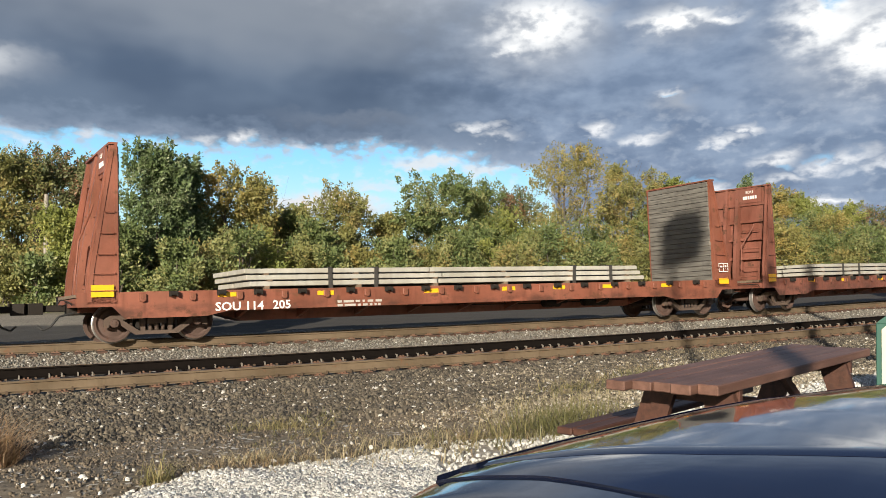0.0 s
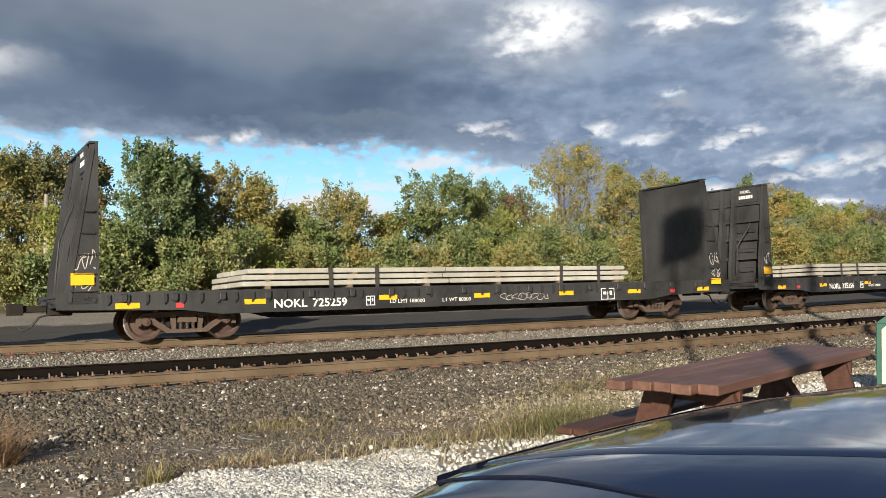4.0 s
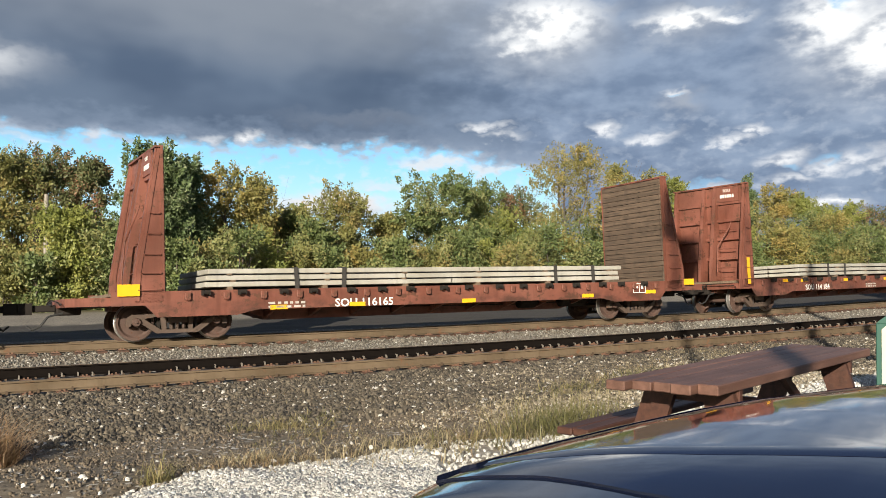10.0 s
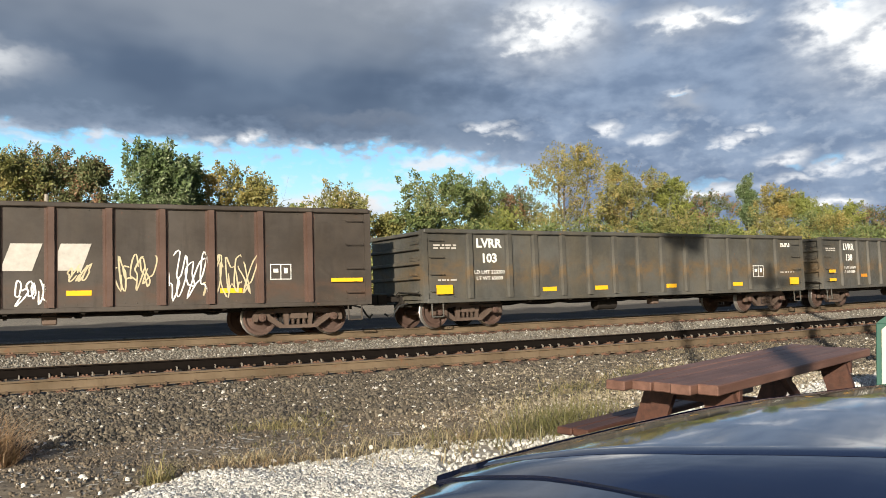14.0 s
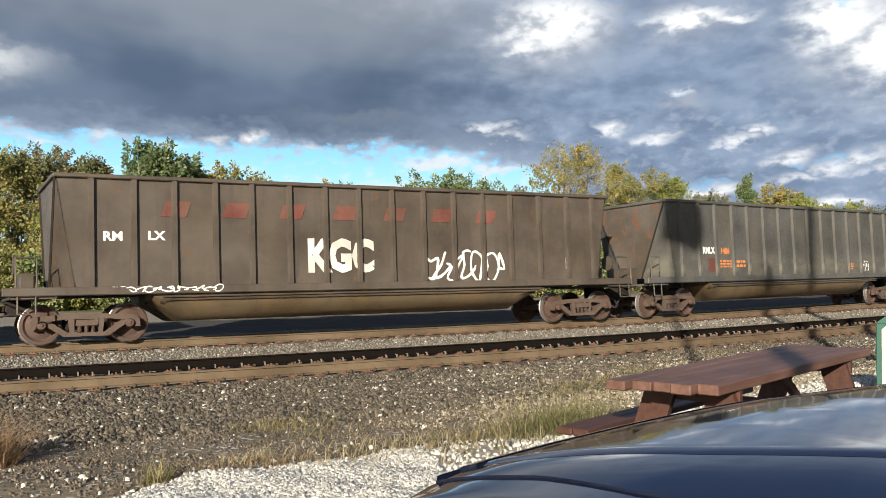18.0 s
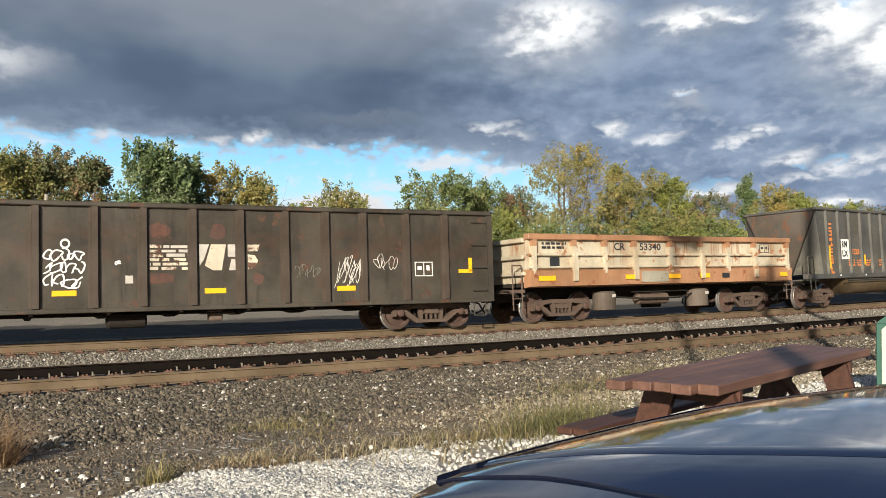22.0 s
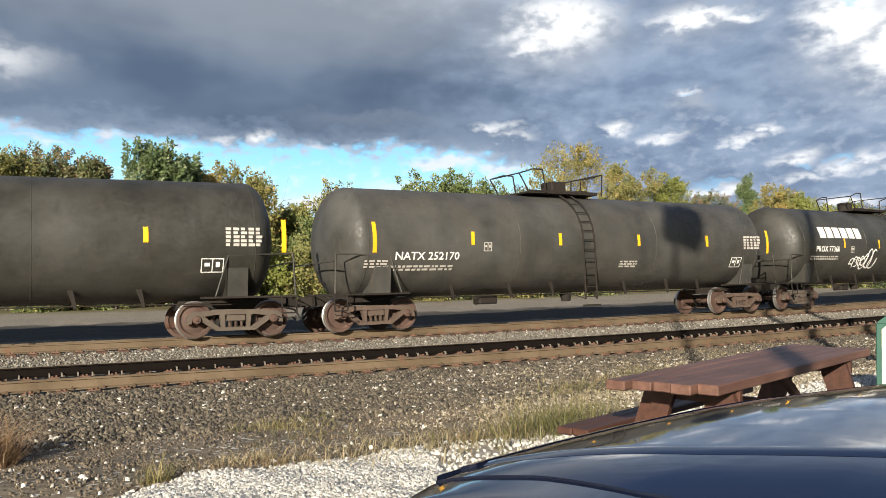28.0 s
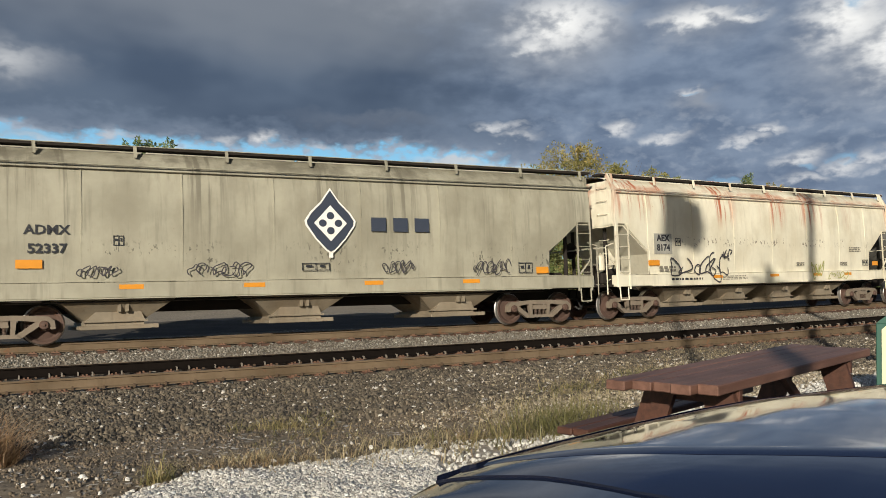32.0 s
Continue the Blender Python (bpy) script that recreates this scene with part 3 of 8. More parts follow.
def flat_car(middle, paint, label, bay, half=9.9, inner=(-9.08, 8.9), truck=8.4, boards=None, sleek=False, seed=0, ends=9.9):
    car = thing("bulkhead_flat_car", label, "freight car", "cars of the train")
    TRAIN.append((car, middle))
    rng = random.Random(seed)
    W = 1.55
    deep = 0.40 if not sleek else 0.45
    if not sleek:
        prof = [(-half, 1.16), (-half, 0.85), (-half + 0.7, 0.85), (-half + 0.95, 0.56), (-half + 2.7, 0.56), (-half + 3.2, 0.68), (half - 3.2, 0.68), (half - 2.7, 0.56), (half - 0.95, 0.56), (half - 0.7, 0.85), (half, 0.85), (half, 1.16)]
    else:
        prof = [(-half, 1.16), (-half, 0.80), (-half + 2.6, 0.72), (-half + 3.4, 0.60), (half - 3.4, 0.60), (half - 2.6, 0.72), (half, 0.80), (half, 1.16)]
    for sy in (-1, 1):
        m = Mesh().prism(prof, sy * W, sy * (W - 0.03))
        m.box(-half, half, min(sy * W, sy * (W - 0.16)), max(sy * W, sy * (W - 0.16)), 1.16, 1.19)
        m.box(-half + 3.2, half - 3.2, min(sy * (W - 0.03), sy * (W - 0.15)), max(sy * (W - 0.03), sy * (W - 0.15)), 0.68, 0.72)
        part("side_sill", m, paint, car)
    part("deck", Mesh().box(-half, half, -W + 0.17, W - 0.17, 1.08, 1.155), DUNNAGE if not sleek else paint, car, "worn plank deck")
    # centre sill with the cross bearers
    m = Mesh().prism([(-half + 0.2, 1.07), (-half + 0.2, 0.75), (-truck - 0.8, 0.72), (-truck + 1.4, 0.72), (-truck + 2.4, deep), (truck - 2.4, deep), (truck - 1.4, 0.72), (truck + 0.8, 0.72), (half - 0.2, 0.75), (half - 0.2, 1.07)], -0.42, 0.42)
    part("centre_sill", m, paint if not sleek else UNDER, car)
    for i in range(9):
        x = -truck + 2.2 + i * (2 * truck - 4.4) / 8
        for sy in (-1, 1):
            part("cross_bearer", Mesh().prism([(sy * (W - 0.04), 1.06), (sy * 0.42, 1.06), (sy * 0.42, deep + 0.05), (sy * (W - 0.04), 0.74)], x - 0.04, x + 0.04, "x"), paint if not sleek else UNDER, car)
    brake_gear(car, 0.75, 3.0)
    # stake pockets
    pocket = Mesh().box(-0.07, 0.07, -0.07, 0.0, -0.09, 0.09, 0.012).box(-0.04, 0.04, -0.075, -0.06, -0.10, -0.04).data("stake_pocket", paint)
    for i in range(17):
        x = inner[0] + 0.5 + i * (inner[1] - inner[0] - 1.0) / 16
        shared("stake_pocket", pocket, car, (x, -W, 1.05))
    if not sleek:
        winch = Mesh().rod((-0.07, -0.10, 0), (0.07, -0.10, 0), 0.055, 8).box(-0.085, -0.06, -0.15, 0.0, -0.07, 0.06).box(0.06, 0.085, -0.15, 0.0, -0.07, 0.06).data("chain_winch", UNDER)
        for i in range(16):
            x = inner[0] + 0.5 + (i + 0.5) * (inner[1] - inner[0] - 1.0) / 16 + rng.uniform(-0.12, 0.12)
            shared("chain_winch", winch, car, (x, -W, 1.13))
    if sleek:
        rib = Mesh().prism([(-0.03, 1.15), (0.03, 1.15), (0.03, 0.98), (-0.03, 0.9)], -0.05, 0.0).data("sill_rib", paint)
        for i in range(46):
            shared("sill_rib", rib, car, (inner[0] + 0.2 + i * (inner[1] - inner[0] - 0.4) / 45, -W, -0.02))
    # bulkheads
    for sgn, xin in ((-1, inner[0]), (1, inner[1])):
        top, base = 4.68, 1.17
        b = new("bulkhead")
        b.parent = car
        b.empty_display_size = 0.2
        lowx = xin + sgn * (0.72 if sgn > 0 else 0.62)
        topx = xin + sgn * 0.11
        for sy in (-1, 1):
            m = Mesh().prism([(xin, base - 0.25), (lowx, base - 0.25), (lowx - sgn * 0.05, base + 0.5), (topx, top - 0.02), (xin, top - 0.02)], sy * W, sy * (W - 0.05))
            m.prism([(lowx, base - 0.2), (lowx - sgn * 0.05, base + 0.5), (topx, top - 0.02), (topx - sgn * 0.07, top - 0.04), (lowx - sgn * 0.14, base + 0.5), (lowx - sgn * 0.1, base - 0.2)], sy * (W + 0.02), sy * (W - 0.16))
            m.prism([(xin - sgn * 0.015, base), (xin + sgn * 0.05, base), (xin + sgn * 0.05, top), (xin - sgn * 0.015, top)], sy * (W + 0.02), sy * (W - 0.12))
            part("side_plate", m, paint, b)
        xs = sorted((xin + sgn * 0.05, xin + sgn * 0.09))
        part("back_plate", Mesh().box(xs[0], xs[1], -W + 0.05, W - 0.05, base, top), paint, b)
        xs = sorted((xin - sgn * 0.02, xin + sgn * 0.16))
        part("top_cap", Mesh().box(xs[0], xs[1], -W - 0.02, W + 0.02, top, top + 0.05), paint, b)
        # ribs and frames on the outer face
        for yy, wd in ((-1.46, 0.05), (-0.24, 0.07), (0.24, 0.07), (1.46, 0.05)):
            part("rib", Mesh().prism([(xin + sgn * 0.09, base), (lowx + sgn * 0.03, base), (lowx, base + 0.5), (topx + sgn * 0.03, top - 0.01), (xin + sgn * 0.09, top - 0.01)], yy - wd, yy + wd), paint, b)
        for zz in (2.0, 2.72, 3.4, 4.05):
            reach = (lowx - sgn * 0.02) + (topx + sgn * 0.08 - lowx) * max(0, (zz - base) / (top - base))
            xs = sorted((xin + sgn * 0.09, xin + sgn * 0.09 + (reach - xin - sgn * 0.09) * 0.4))
            for ya, yb in ((-1.41, -0.31), (-0.17, 0.17), (0.31, 1.41)):
                part("cross_brace", Mesh().box(xs[0], xs[1], ya, yb, zz - 0.05, zz + 0.05), paint, b)
        for zz in (1.3, 1.65, 2.35, 3.05):
            reach = (lowx - sgn * 0.06) + (topx - lowx) * max(0, (zz - base) / (top - base))
            part("ladder_rung", Mesh().rod((reach, -1.2, zz), (reach, -0.45, zz), 0.018, 6), paint, b)
        xs = sorted((topx + sgn * 0.03, topx + sgn * 0.07))
        if sgn < 0:
            part("grab_rail", Mesh().pipe([(topx - 0.30, -1.05, 3.3), (topx - 0.34, -1.0, 3.1), (lowx - 0.02, -0.62, 2.45), (lowx - 0.10, -0.60, 1.5)], 0.02), paint, b)
        part("head_plate", Mesh().box(xs[0], xs[1], -1.26, -0.31, 4.1, top - 0.02), paint, b)
        for k, zz in enumerate((1.25, 1.65, 2.1, 2.6, 3.1)):
            wdt = 0.62 - 0.09 * k
            xm = (xin + lowx) / 2 + (topx - lowx) * 0.5 * max(0, (zz - base) / (top - base))
            rungs(b, xm, -W, [zz], wdt * 0.8, paint)
        part("end_platform", Mesh().box(min(xin, sgn * ends), max(xin, sgn * ends), -W + 0.05, W - 0.05, 0.86, 1.06), paint, b)
        if boards:
            n = 20
            for i in range(n):
                z0 = base + 0.02 + i * (top - base - 0.04) / n
                z1 = z0 + (top - base - 0.04) / n - 0.012
                o = rng.uniform(0, 0.012)
                xs = sorted((xin - sgn * (0.055 + o), xin + sgn * 0.045))
                part("board", Mesh().box(xs[0], xs[1], -W + 0.1, W - 0.1, z0, z1, 0.006), boards, b)
    # load chains' winches and lettering
    y = -W
    for i, (dx, dz) in enumerate(bay):
        stripe(car, dx, y - 0.001, dz, 0.42 if not sleek else 0.5, 0.115 if not sleek else 0.13)
    return car


def slab_load(middle, x0, x1, seed, group="slab loads"):
    """Three layers of pale slabs on dunnage, held by steel straps."""
    rng = random.Random(seed)
    t = thing("slab_stack", "three layers of pale concrete slabs strapped on a flat car", "slab stack", group)
    TRAIN.append((t, middle))
    for k in range(3):
        z0 = 1.27 + k * 0.165
        a, b = x0 + rng.uniform(-0.12, 0.12), x1 + rng.uniform(-0.3, 0.1)
        m1 = a + (b - a) * rng.uniform(0.4, 0.6)
        for y0, y1 in ((-1.34, -0.05), (0.05, 1.34)):
            for p, q in ((a, m1 - 0.02), (m1 + 0.02, b)):
                part("slab", Mesh().box(p, q, y0, y1, z0, z0 + 0.125, 0.01), CONCRETE, t)
        for i in range(6):
            x = x0 + 0.6 + i * (x1 - x0 - 1.2) / 5 + rng.uniform(-0.1, 0.1)
            part("dunnage", Mesh().box(x - 0.06, x + 0.06, -1.36, 1.36, z0 - (0.085 if k == 0 else 0.04), z0), DUNNAGE, t)
    for x in (x0 + 2.1, x0 + 3.35, x1 - 2.6, x1 - 1.25):
        lean = rng.uniform(-0.05, 0.05)
        m = Mesh()
        for sy in (-1, 1):
            m.prism([(x - 0.05, 1.74), (x + 0.05, 1.74), (x + 0.05 + lean, 1.1), (x - 0.05 + lean, 1.1)], sy * 1.36, sy * 1.385)
        m.box(x - 0.05, x + 0.05, -1.385, 1.385, 1.735, 1.75)
        part("strap", m, STRAP, t)
    return t


def gondola(middle, paint, label, half, z0, z1, posts, truck, look_of="rust", end="ribs", W=1.5, post_paint=None):
    car = thing("gondola_car", label, "freight car", "cars of the train")
    TRAIN.append((car, middle))
    for sy in (-1, 1):
        part("side_wall", Mesh().box(-half, half, min(sy * W, sy * (W - 0.04)), max(sy * W, sy * (W - 0.04)), z0 + 0.06, z1 - 0.12), paint, car)
        o = sorted((sy * (W + 0.09), sy * (W - 0.08)))
        part("top_chord", Mesh().box(-half - 0.06, half + 0.06, o[0], o[1], z1 - 0.12, z1, 0.02), paint, car)
        o = sorted((sy * (W + 0.05), sy * (W - 0.1)))
        part("side_sill", Mesh().box(-half, half, o[0], o[1], z0 - 0.02, z0 + 0.10, 0.015), paint, car)
    post = Mesh().prism([(-0.13, 0.0), (-0.13, -0.012), (-0.085, -0.012), (-0.06, -0.10), (0.06, -0.10), (0.085, -0.012), (0.13, -0.012), (0.13, 0.0)], z0 + 0.10, z1 - 0.12, "z").data("side_post", post_paint or paint)
    for x in posts:
        shared("side_post", post, car, (x, -W, 0))
        shared("side_post", post, car, pose(x, W, 0, 0, 0, 180))
    part("floor", Mesh().box(-half + 0.05, half - 0.05, -W + 0.05, W - 0.05, z0, z0 + 0.08), paint, car)
    for sgn in (-1, 1):
        xs = sorted((sgn * half, sgn * (half - 0.05)))
        e = part("end_wall", Mesh().box(xs[0], xs[1], -W, W, z0 + 0.1, z1 - 0.05), paint, car)
        xs = sorted((sgn * half, sgn * (half + 0.09)))
        if end == "ribs":
            for zz in np.linspace(z0 + 0.3, z1 - 0.1, 5):
                part("end_rib", Mesh().box(xs[0], xs[1], -W - 0.03, W + 0.03, zz - 0.05, zz + 0.05, 0.015), paint, e)
        else:
            k = 7
            for i in range(k):
                zz = z0 + 0.25 + i * (z1 - z0 - 0.4) / (k - 1)
                g = (z1 - z0 - 0.4) / (k - 1) * 0.5
                out = [(sgn * half, zz - g), (sgn * (half + 0.09), zz - g * 0.45), (sgn * (half + 0.12), zz), (sgn * (half + 0.09), zz + g * 0.45), (sgn * half, zz + g)]
                part("corrugation", Mesh().prism(out, -W + 0.1, W - 0.1), paint, e)
        part("corner_post", Mesh().prism([(sgn * (half - 0.05), -W - 0.04), (sgn * (half + 0.1), -W - 0.04), (sgn * (half + 0.1), -W + 0.14), (sgn * (half - 0.05), -W + 0.14)], z0, z1 - 0.02, "z"), paint, car)
        rungs(car, sgn * (half - 0.32), -W - 0.002, np.linspace(z0 + 0.35, z1 - 0.3, 4), 0.42, paint)
        rungs(car, sgn * (half + 0.1), -W + 0.4, np.linspace(z0 + 0.35, z1 - 0.3, 4), 0.42, paint, "y") if sgn < 0 else None
        stirrup(car, sgn * (half - 0.32), -W, z0, paint)
        coupler(car, sgn * (half + 0.02), 0.55)
    part("centre_sill", Mesh().box(-half, half, -0.3, 0.3, z0 - 0.1 if z0 > 0.8 else 0.62, z0, 0), UNDER, car)
    for i in range(7):
        x = -truck + 1.8 + i * (2 * truck - 3.6) / 6
        part("cross_bearer", Mesh().prism([(-W + 0.02, z0), (W - 0.02, z0), (W - 0.02, z0 - 0.06), (0.4, z0 - 0.16), (-0.4, z0 - 0.16), (-W + 0.02, z0 - 0.06)], x - 0.04, x + 0.04, "x"), UNDER, car)
    part("brake_reservoir", Mesh().lathe([(-1.5, 0.12), (-1.45, 0.2), (-0.7, 0.2), (-0.65, 0.12)], "x", 14, (0, -0.8, z0 - 0.22)), UNDER, car)
    part("brake_valve", Mesh().box(0.7, 1.0, -1.1, -0.8, z0 - 0.3, z0 - 0.02, 0.03).pipe([(0.5, -0.95, z0 - 0.1), (1.3, -0.95, z0 - 0.12)], 0.03), TRUCK, car)
    part("brake_pipe", Mesh().pipe([(-half + 1.5, -1.2, z0 - 0.08), (-0.5, -1.2, z0 - 0.1), (half - 2.5, -1.2, z0 - 0.07)], 0.016), UNDER, car)
    rivet = Mesh().lathe([(0.0, 0.016), (-0.008, 0.014), (-0.012, 0.006)], "y", 6)
    row = Mesh()
    n = int(half * 2 / 0.24)
    for i in range(n):
        x = -half + 0.12 + i * 0.24
        for zz in (z0 + 0.17, z1 - 0.17):
            row.add([(q[0] + x, q[1] - W, q[2] + zz) for q in rivet.v], rivet.f)
    tagged(part("rivets", row, paint, car), kind="stuff")
    trucks(car, middle, truck, look_of)
    return car


def coal_hopper(middle, paint, label, posts, truck=6.65, half=7.33, W=1.53):
    """Long bath-tub hopper with sloping end sheets and a deep rounded belly."""
    car = thing("open_top_hopper_car", label, "freight car", "cars of the train")
    TRAIN.append((car, middle))
    z1, zs = 3.97, 1.32
    for sy in (-1, 1):
        o = sorted((sy * W, sy * (W - 0.03)))
        part("side_wall", Mesh().box(-half + 0.36, half - 0.36, o[0], o[1], zs, z1 - 0.1), paint, car)
        o = sorted((sy * (W + 0.09), sy * (W - 0.06)))
        part("top_chord", Mesh().box(-half - 0.05, half + 0.05, o[0], o[1], z1 - 0.1, z1, 0.02), paint, car)
        o = sorted((sy * (W + 0.10), sy * (W - 0.1)))
        part("side_sill", Mesh().box(-half - 1.0, half + 0.8, o[0], o[1], 1.12, zs, 0.02), paint, car)
        belly = [(sy * (W - 0.02), 1.12), (sy * (W - 0.06), 0.86), (sy * (W - 0.25), 0.60), (sy * (W - 0.6), 0.47), (sy * 0.35, 0.45), (sy * 0.35, 1.12)]
        n = len(belly)
        m = Mesh()
        xs = [(-5.35, 0.25), (-4.7, 1.0), (4.2, 1.0), (4.95, 0.25)]
        vs = []
        for x, f in xs:
            for yy, zz in belly:
                vs.append((x, yy, 1.12 + (zz - 1.12) * f))
        fs = [(j * n + i, j * n + (i + 1) % n, (j + 1) * n + (i + 1) % n, (j + 1) * n + i) for j in range(3) for i in range(n)]
        fs += [tuple(range(n)), tuple(range(3 * n, 4 * n))]
        part("belly", m.add(vs, fs), TUB, car, "mud-stained tub bottom", True)
    post = Mesh().prism([(-0.07, 0.0), (-0.045, -0.09), (0.045, -0.09), (0.07, 0.0)], zs, z1 - 0.1, "z").data("side_post", paint)
    for x in posts:
        shared("side_post", post, car, (x, -W, 0))
        shared("side_post", post, car, pose(x, W, 0, 0, 0, 180))
    part("floor", Mesh().box(-5.2, 4.8, -W + 0.1, W - 0.1, 0.9, 0.96), UNDER, car)
    for sgn in (-1, 1):
        e = sgn * half
        fold = e - sgn * 0.36
        part("end_sheet", Mesh().prism([(-W, z1 - 0.02), (W, z1 - 0.02), (0.40, zs), (-0.40, zs)], e, e - sgn * 0.03, "x"), END_PAINT, car, "tapered end sheet with rust")
        part("end_chord", Mesh().box(min(e + sgn * 0.06, e - sgn * 0.06), max(e + sgn * 0.06, e - sgn * 0.06), -W + 0.062, W - 0.062, z1 - 0.10, z1, 0.015), paint, car)
        for sy in (-1, 1):
            o = sorted((sy * W, sy * (W - 0.03)))
            part("corner_plate", Mesh().prism([(e, z1 - 0.1), (fold, z1 - 0.1), (fold, zs)], o[0], o[1]), paint, car)
            tri = [(e, sy * W, z1 - 0.1), (fold, sy * W, zs), (e, sy * 0.40, zs)]
            back = [(px - sgn * 0.03, py, pz) for px, py, pz in tri]
            part("corner_sheet", Mesh().add(tri + back, [(0, 1, 2), (5, 4, 3), (0, 3, 4, 1), (1, 4, 5, 2), (2, 5, 3, 0)]), paint, car)
            # black rod added where a shadow line runs down the corner
            part("corner_edge", Mesh().rod((e + sgn * 0.01, sy * W, z1 - 0.1), (e + sgn * 0.01, sy * 0.41, zs), 0.03, 6), UNDER, car)
        part("end_platform", Mesh().box(min(e, e + sgn * 0.85), max(e, e + sgn * 0.85), -W, W, 1.06, 1.12), paint, car)
        part("handrail", Mesh().pipe([(e + sgn * 0.75, -W, 1.12), (e + sgn * 0.75, -W, 2.0), (e + sgn * 0.35, -W, 2.0), (e + sgn * 0.35, -W, 1.12)], 0.02).pipe([(e + sgn * 0.75, -W, 1.6), (e + sgn * 0.35, -W, 1.6)], 0.015), paint, car)
        part("brake_stand", Mesh().box(min(e + sgn * 0.3, e + sgn * 0.6), max(e + sgn * 0.3, e + sgn * 0.6), -0.5, 0.3, 1.12, 1.7, 0.03).rod((e + sgn * 0.6, 0.5, 1.9), (e + sgn * 0.66, 0.5, 1.9), 0.25, 14), HOPPER2, car)
        stirrup(car, e + sgn * 0.55, -W - 0.05, 1.12, paint)
        coupler(car, e + sgn * 0.85, 0.45)
    part("train_line", Mesh().pipe([(-5.2, -W - 0.06, 1.05), (5.0, -W - 0.06, 1.05)], 0.022).pipe([(-5.2, -W - 0.06, 0.99), (5.0, -W - 0.06, 0.99)], 0.016), paint, car)
    trucks(car, middle, truck, "rust")
    return car


def side_dump(middle):
    car = thing("side_dump_car", "cream and rust-orange air-operated side dump car", "freight car", "cars of the train")
    TRAIN.append((car, middle))
    half, W = 5.75, 1.5
    for sy in (-1, 1):
        o = sorted((sy * (W + 0.1), sy * W))
        part("door", Mesh().box(-half, half, o[0], o[1], 1.62, 2.58), CREAM, car, "cream panelled drop door with rust")
        o = sorted((sy * (W + 0.24), sy * (W - 0.02)))
        part("top_rail", Mesh().box(-half - 0.05, half + 0.05, o[0], o[1], 2.52, 2.70, 0.02), ORANGE, car)
        o = sorted((sy * (W + 0.21), sy * (W - 0.02)))
        part("mid_rail", Mesh().box(-half, half, o[0], o[1], 2.02, 2.10, 0.02), CREAM, car)
        part("mid_rail", Mesh().box(-half, half, o[0], o[1], 1.64, 1.71, 0.02), CREAM, car)
        m = Mesh().prism([(sy * (W + 0.10), 1.62), (sy * (W + 0.24), 1.56), (sy * (W + 0.2), 1.10), (sy * (W - 0.1), 1.06), (sy * (W - 0.1), 1.62)], -half - 0.03, half + 0.03, "x")
        part("floor_skirt", m, ORANGE, car, "rust-orange tipping floor edge")
        for x in (-5.6, -4.15, -2.95, -1.75, -0.2, 1.2, 2.5, 3.85, 5.6):
            o = sorted((sy * (W + 0.25), sy * (W + 0.1)))
            part("door_rib", Mesh().prism([(x - 0.05, 1.48), (x + 0.05, 1.48), (x + 0.07, 2.32), (x - 0.07, 2.32)], o[0], o[1]), CREAM, car)
            part("rib_head", Mesh().prism([(x - 0.07, 2.32), (x + 0.07, 2.32), (x + 0.08, 2.52), (x - 0.08, 2.52)], o[0], o[1]), ORANGE, car)
    for x in (-4.15, -1.75, 1.2, 3.85):
        part("hinge_arm", Mesh().prism([(x - 0.08, 1.25), (x + 0.06, 1.25), (x + 0.09, 1.75), (x + 0.04, 2.2), (x - 0.04, 2.2), (x - 0.09, 1.75)], -W - 0.30, -W - 0.20), CREAM, car)
    for sgn in (-1, 1):
        xs = sorted((sgn * half, sgn * (half - 0.12)))
        part("end_wall", Mesh().box(xs[0], xs[1], -W, W, 1.2, 2.6, 0.02), CREAM, car)
        xs = sorted((sgn * half, sgn * (half + 0.12)))
        for zz in (1.5, 2.0, 2.5):
            part("end_rib", Mesh().box(xs[0], xs[1], -W, W, zz - 0.06, zz + 0.06, 0.02), CREAM, car)
        xs = sorted((sgn * half, sgn * (half + 0.5)))
        part("end_platform", Mesh().box(xs[0], xs[1], -W + 0.1, W - 0.1, 0.92, 1.02), TRUCK, car)
        part("handrail", Mesh().pipe([(sgn * (half + 0.42), -1.4, 0.4), (sgn * (half + 0.42), -1.4, 1.75), (sgn * (half + 0.1), -1.4, 1.75), (sgn * (half + 0.1), -1.4, 0.4)], 0.022).pipe([(sgn * (half + 0.42), -1.4, 0.75), (sgn * (half + 0.1), -1.4, 0.75)], 0.018), TRUCK, car)
        coupler(car, sgn * (half + 0.45), 0.6)
    part("centre_sill", Mesh().box(-half - 0.3, half + 0.3, -0.32, 0.32, 0.66, 1.05), UNDER, car)
    part("floor", Mesh().box(-half, half, -W - 0.05, W + 0.05, 1.1, 1.22), UNDER, car)
    for x in (-2.55, 1.55):
        c = part("dump_cylinder", Mesh().lathe([(0.28, 0.3), (0.3, 0.36), (0.86, 0.36), (0.9, 0.3)], "z", 20, (x, -1.1, 0)), TRUCK_GREY, car, "upright air dump cylinder")
        part("cylinder_plate", Mesh().box(x + 0.02, x + 0.16, -1.475, -1.45, 0.70, 0.80), LETTER_DIM, c)
        part("dump_cylinder", Mesh().lathe([(0.28, 0.3), (0.3, 0.36), (0.86, 0.36), (0.9, 0.3)], "z", 20, (x, 1.1, 0)), UNDER, car)
    part("air_tank", Mesh().lathe([(-1.1, 0.1), (-1.05, 0.2), (0.2, 0.2), (0.25, 0.1)], "x", 14, (0, -0.95, 0.62)), TRUCK, car)
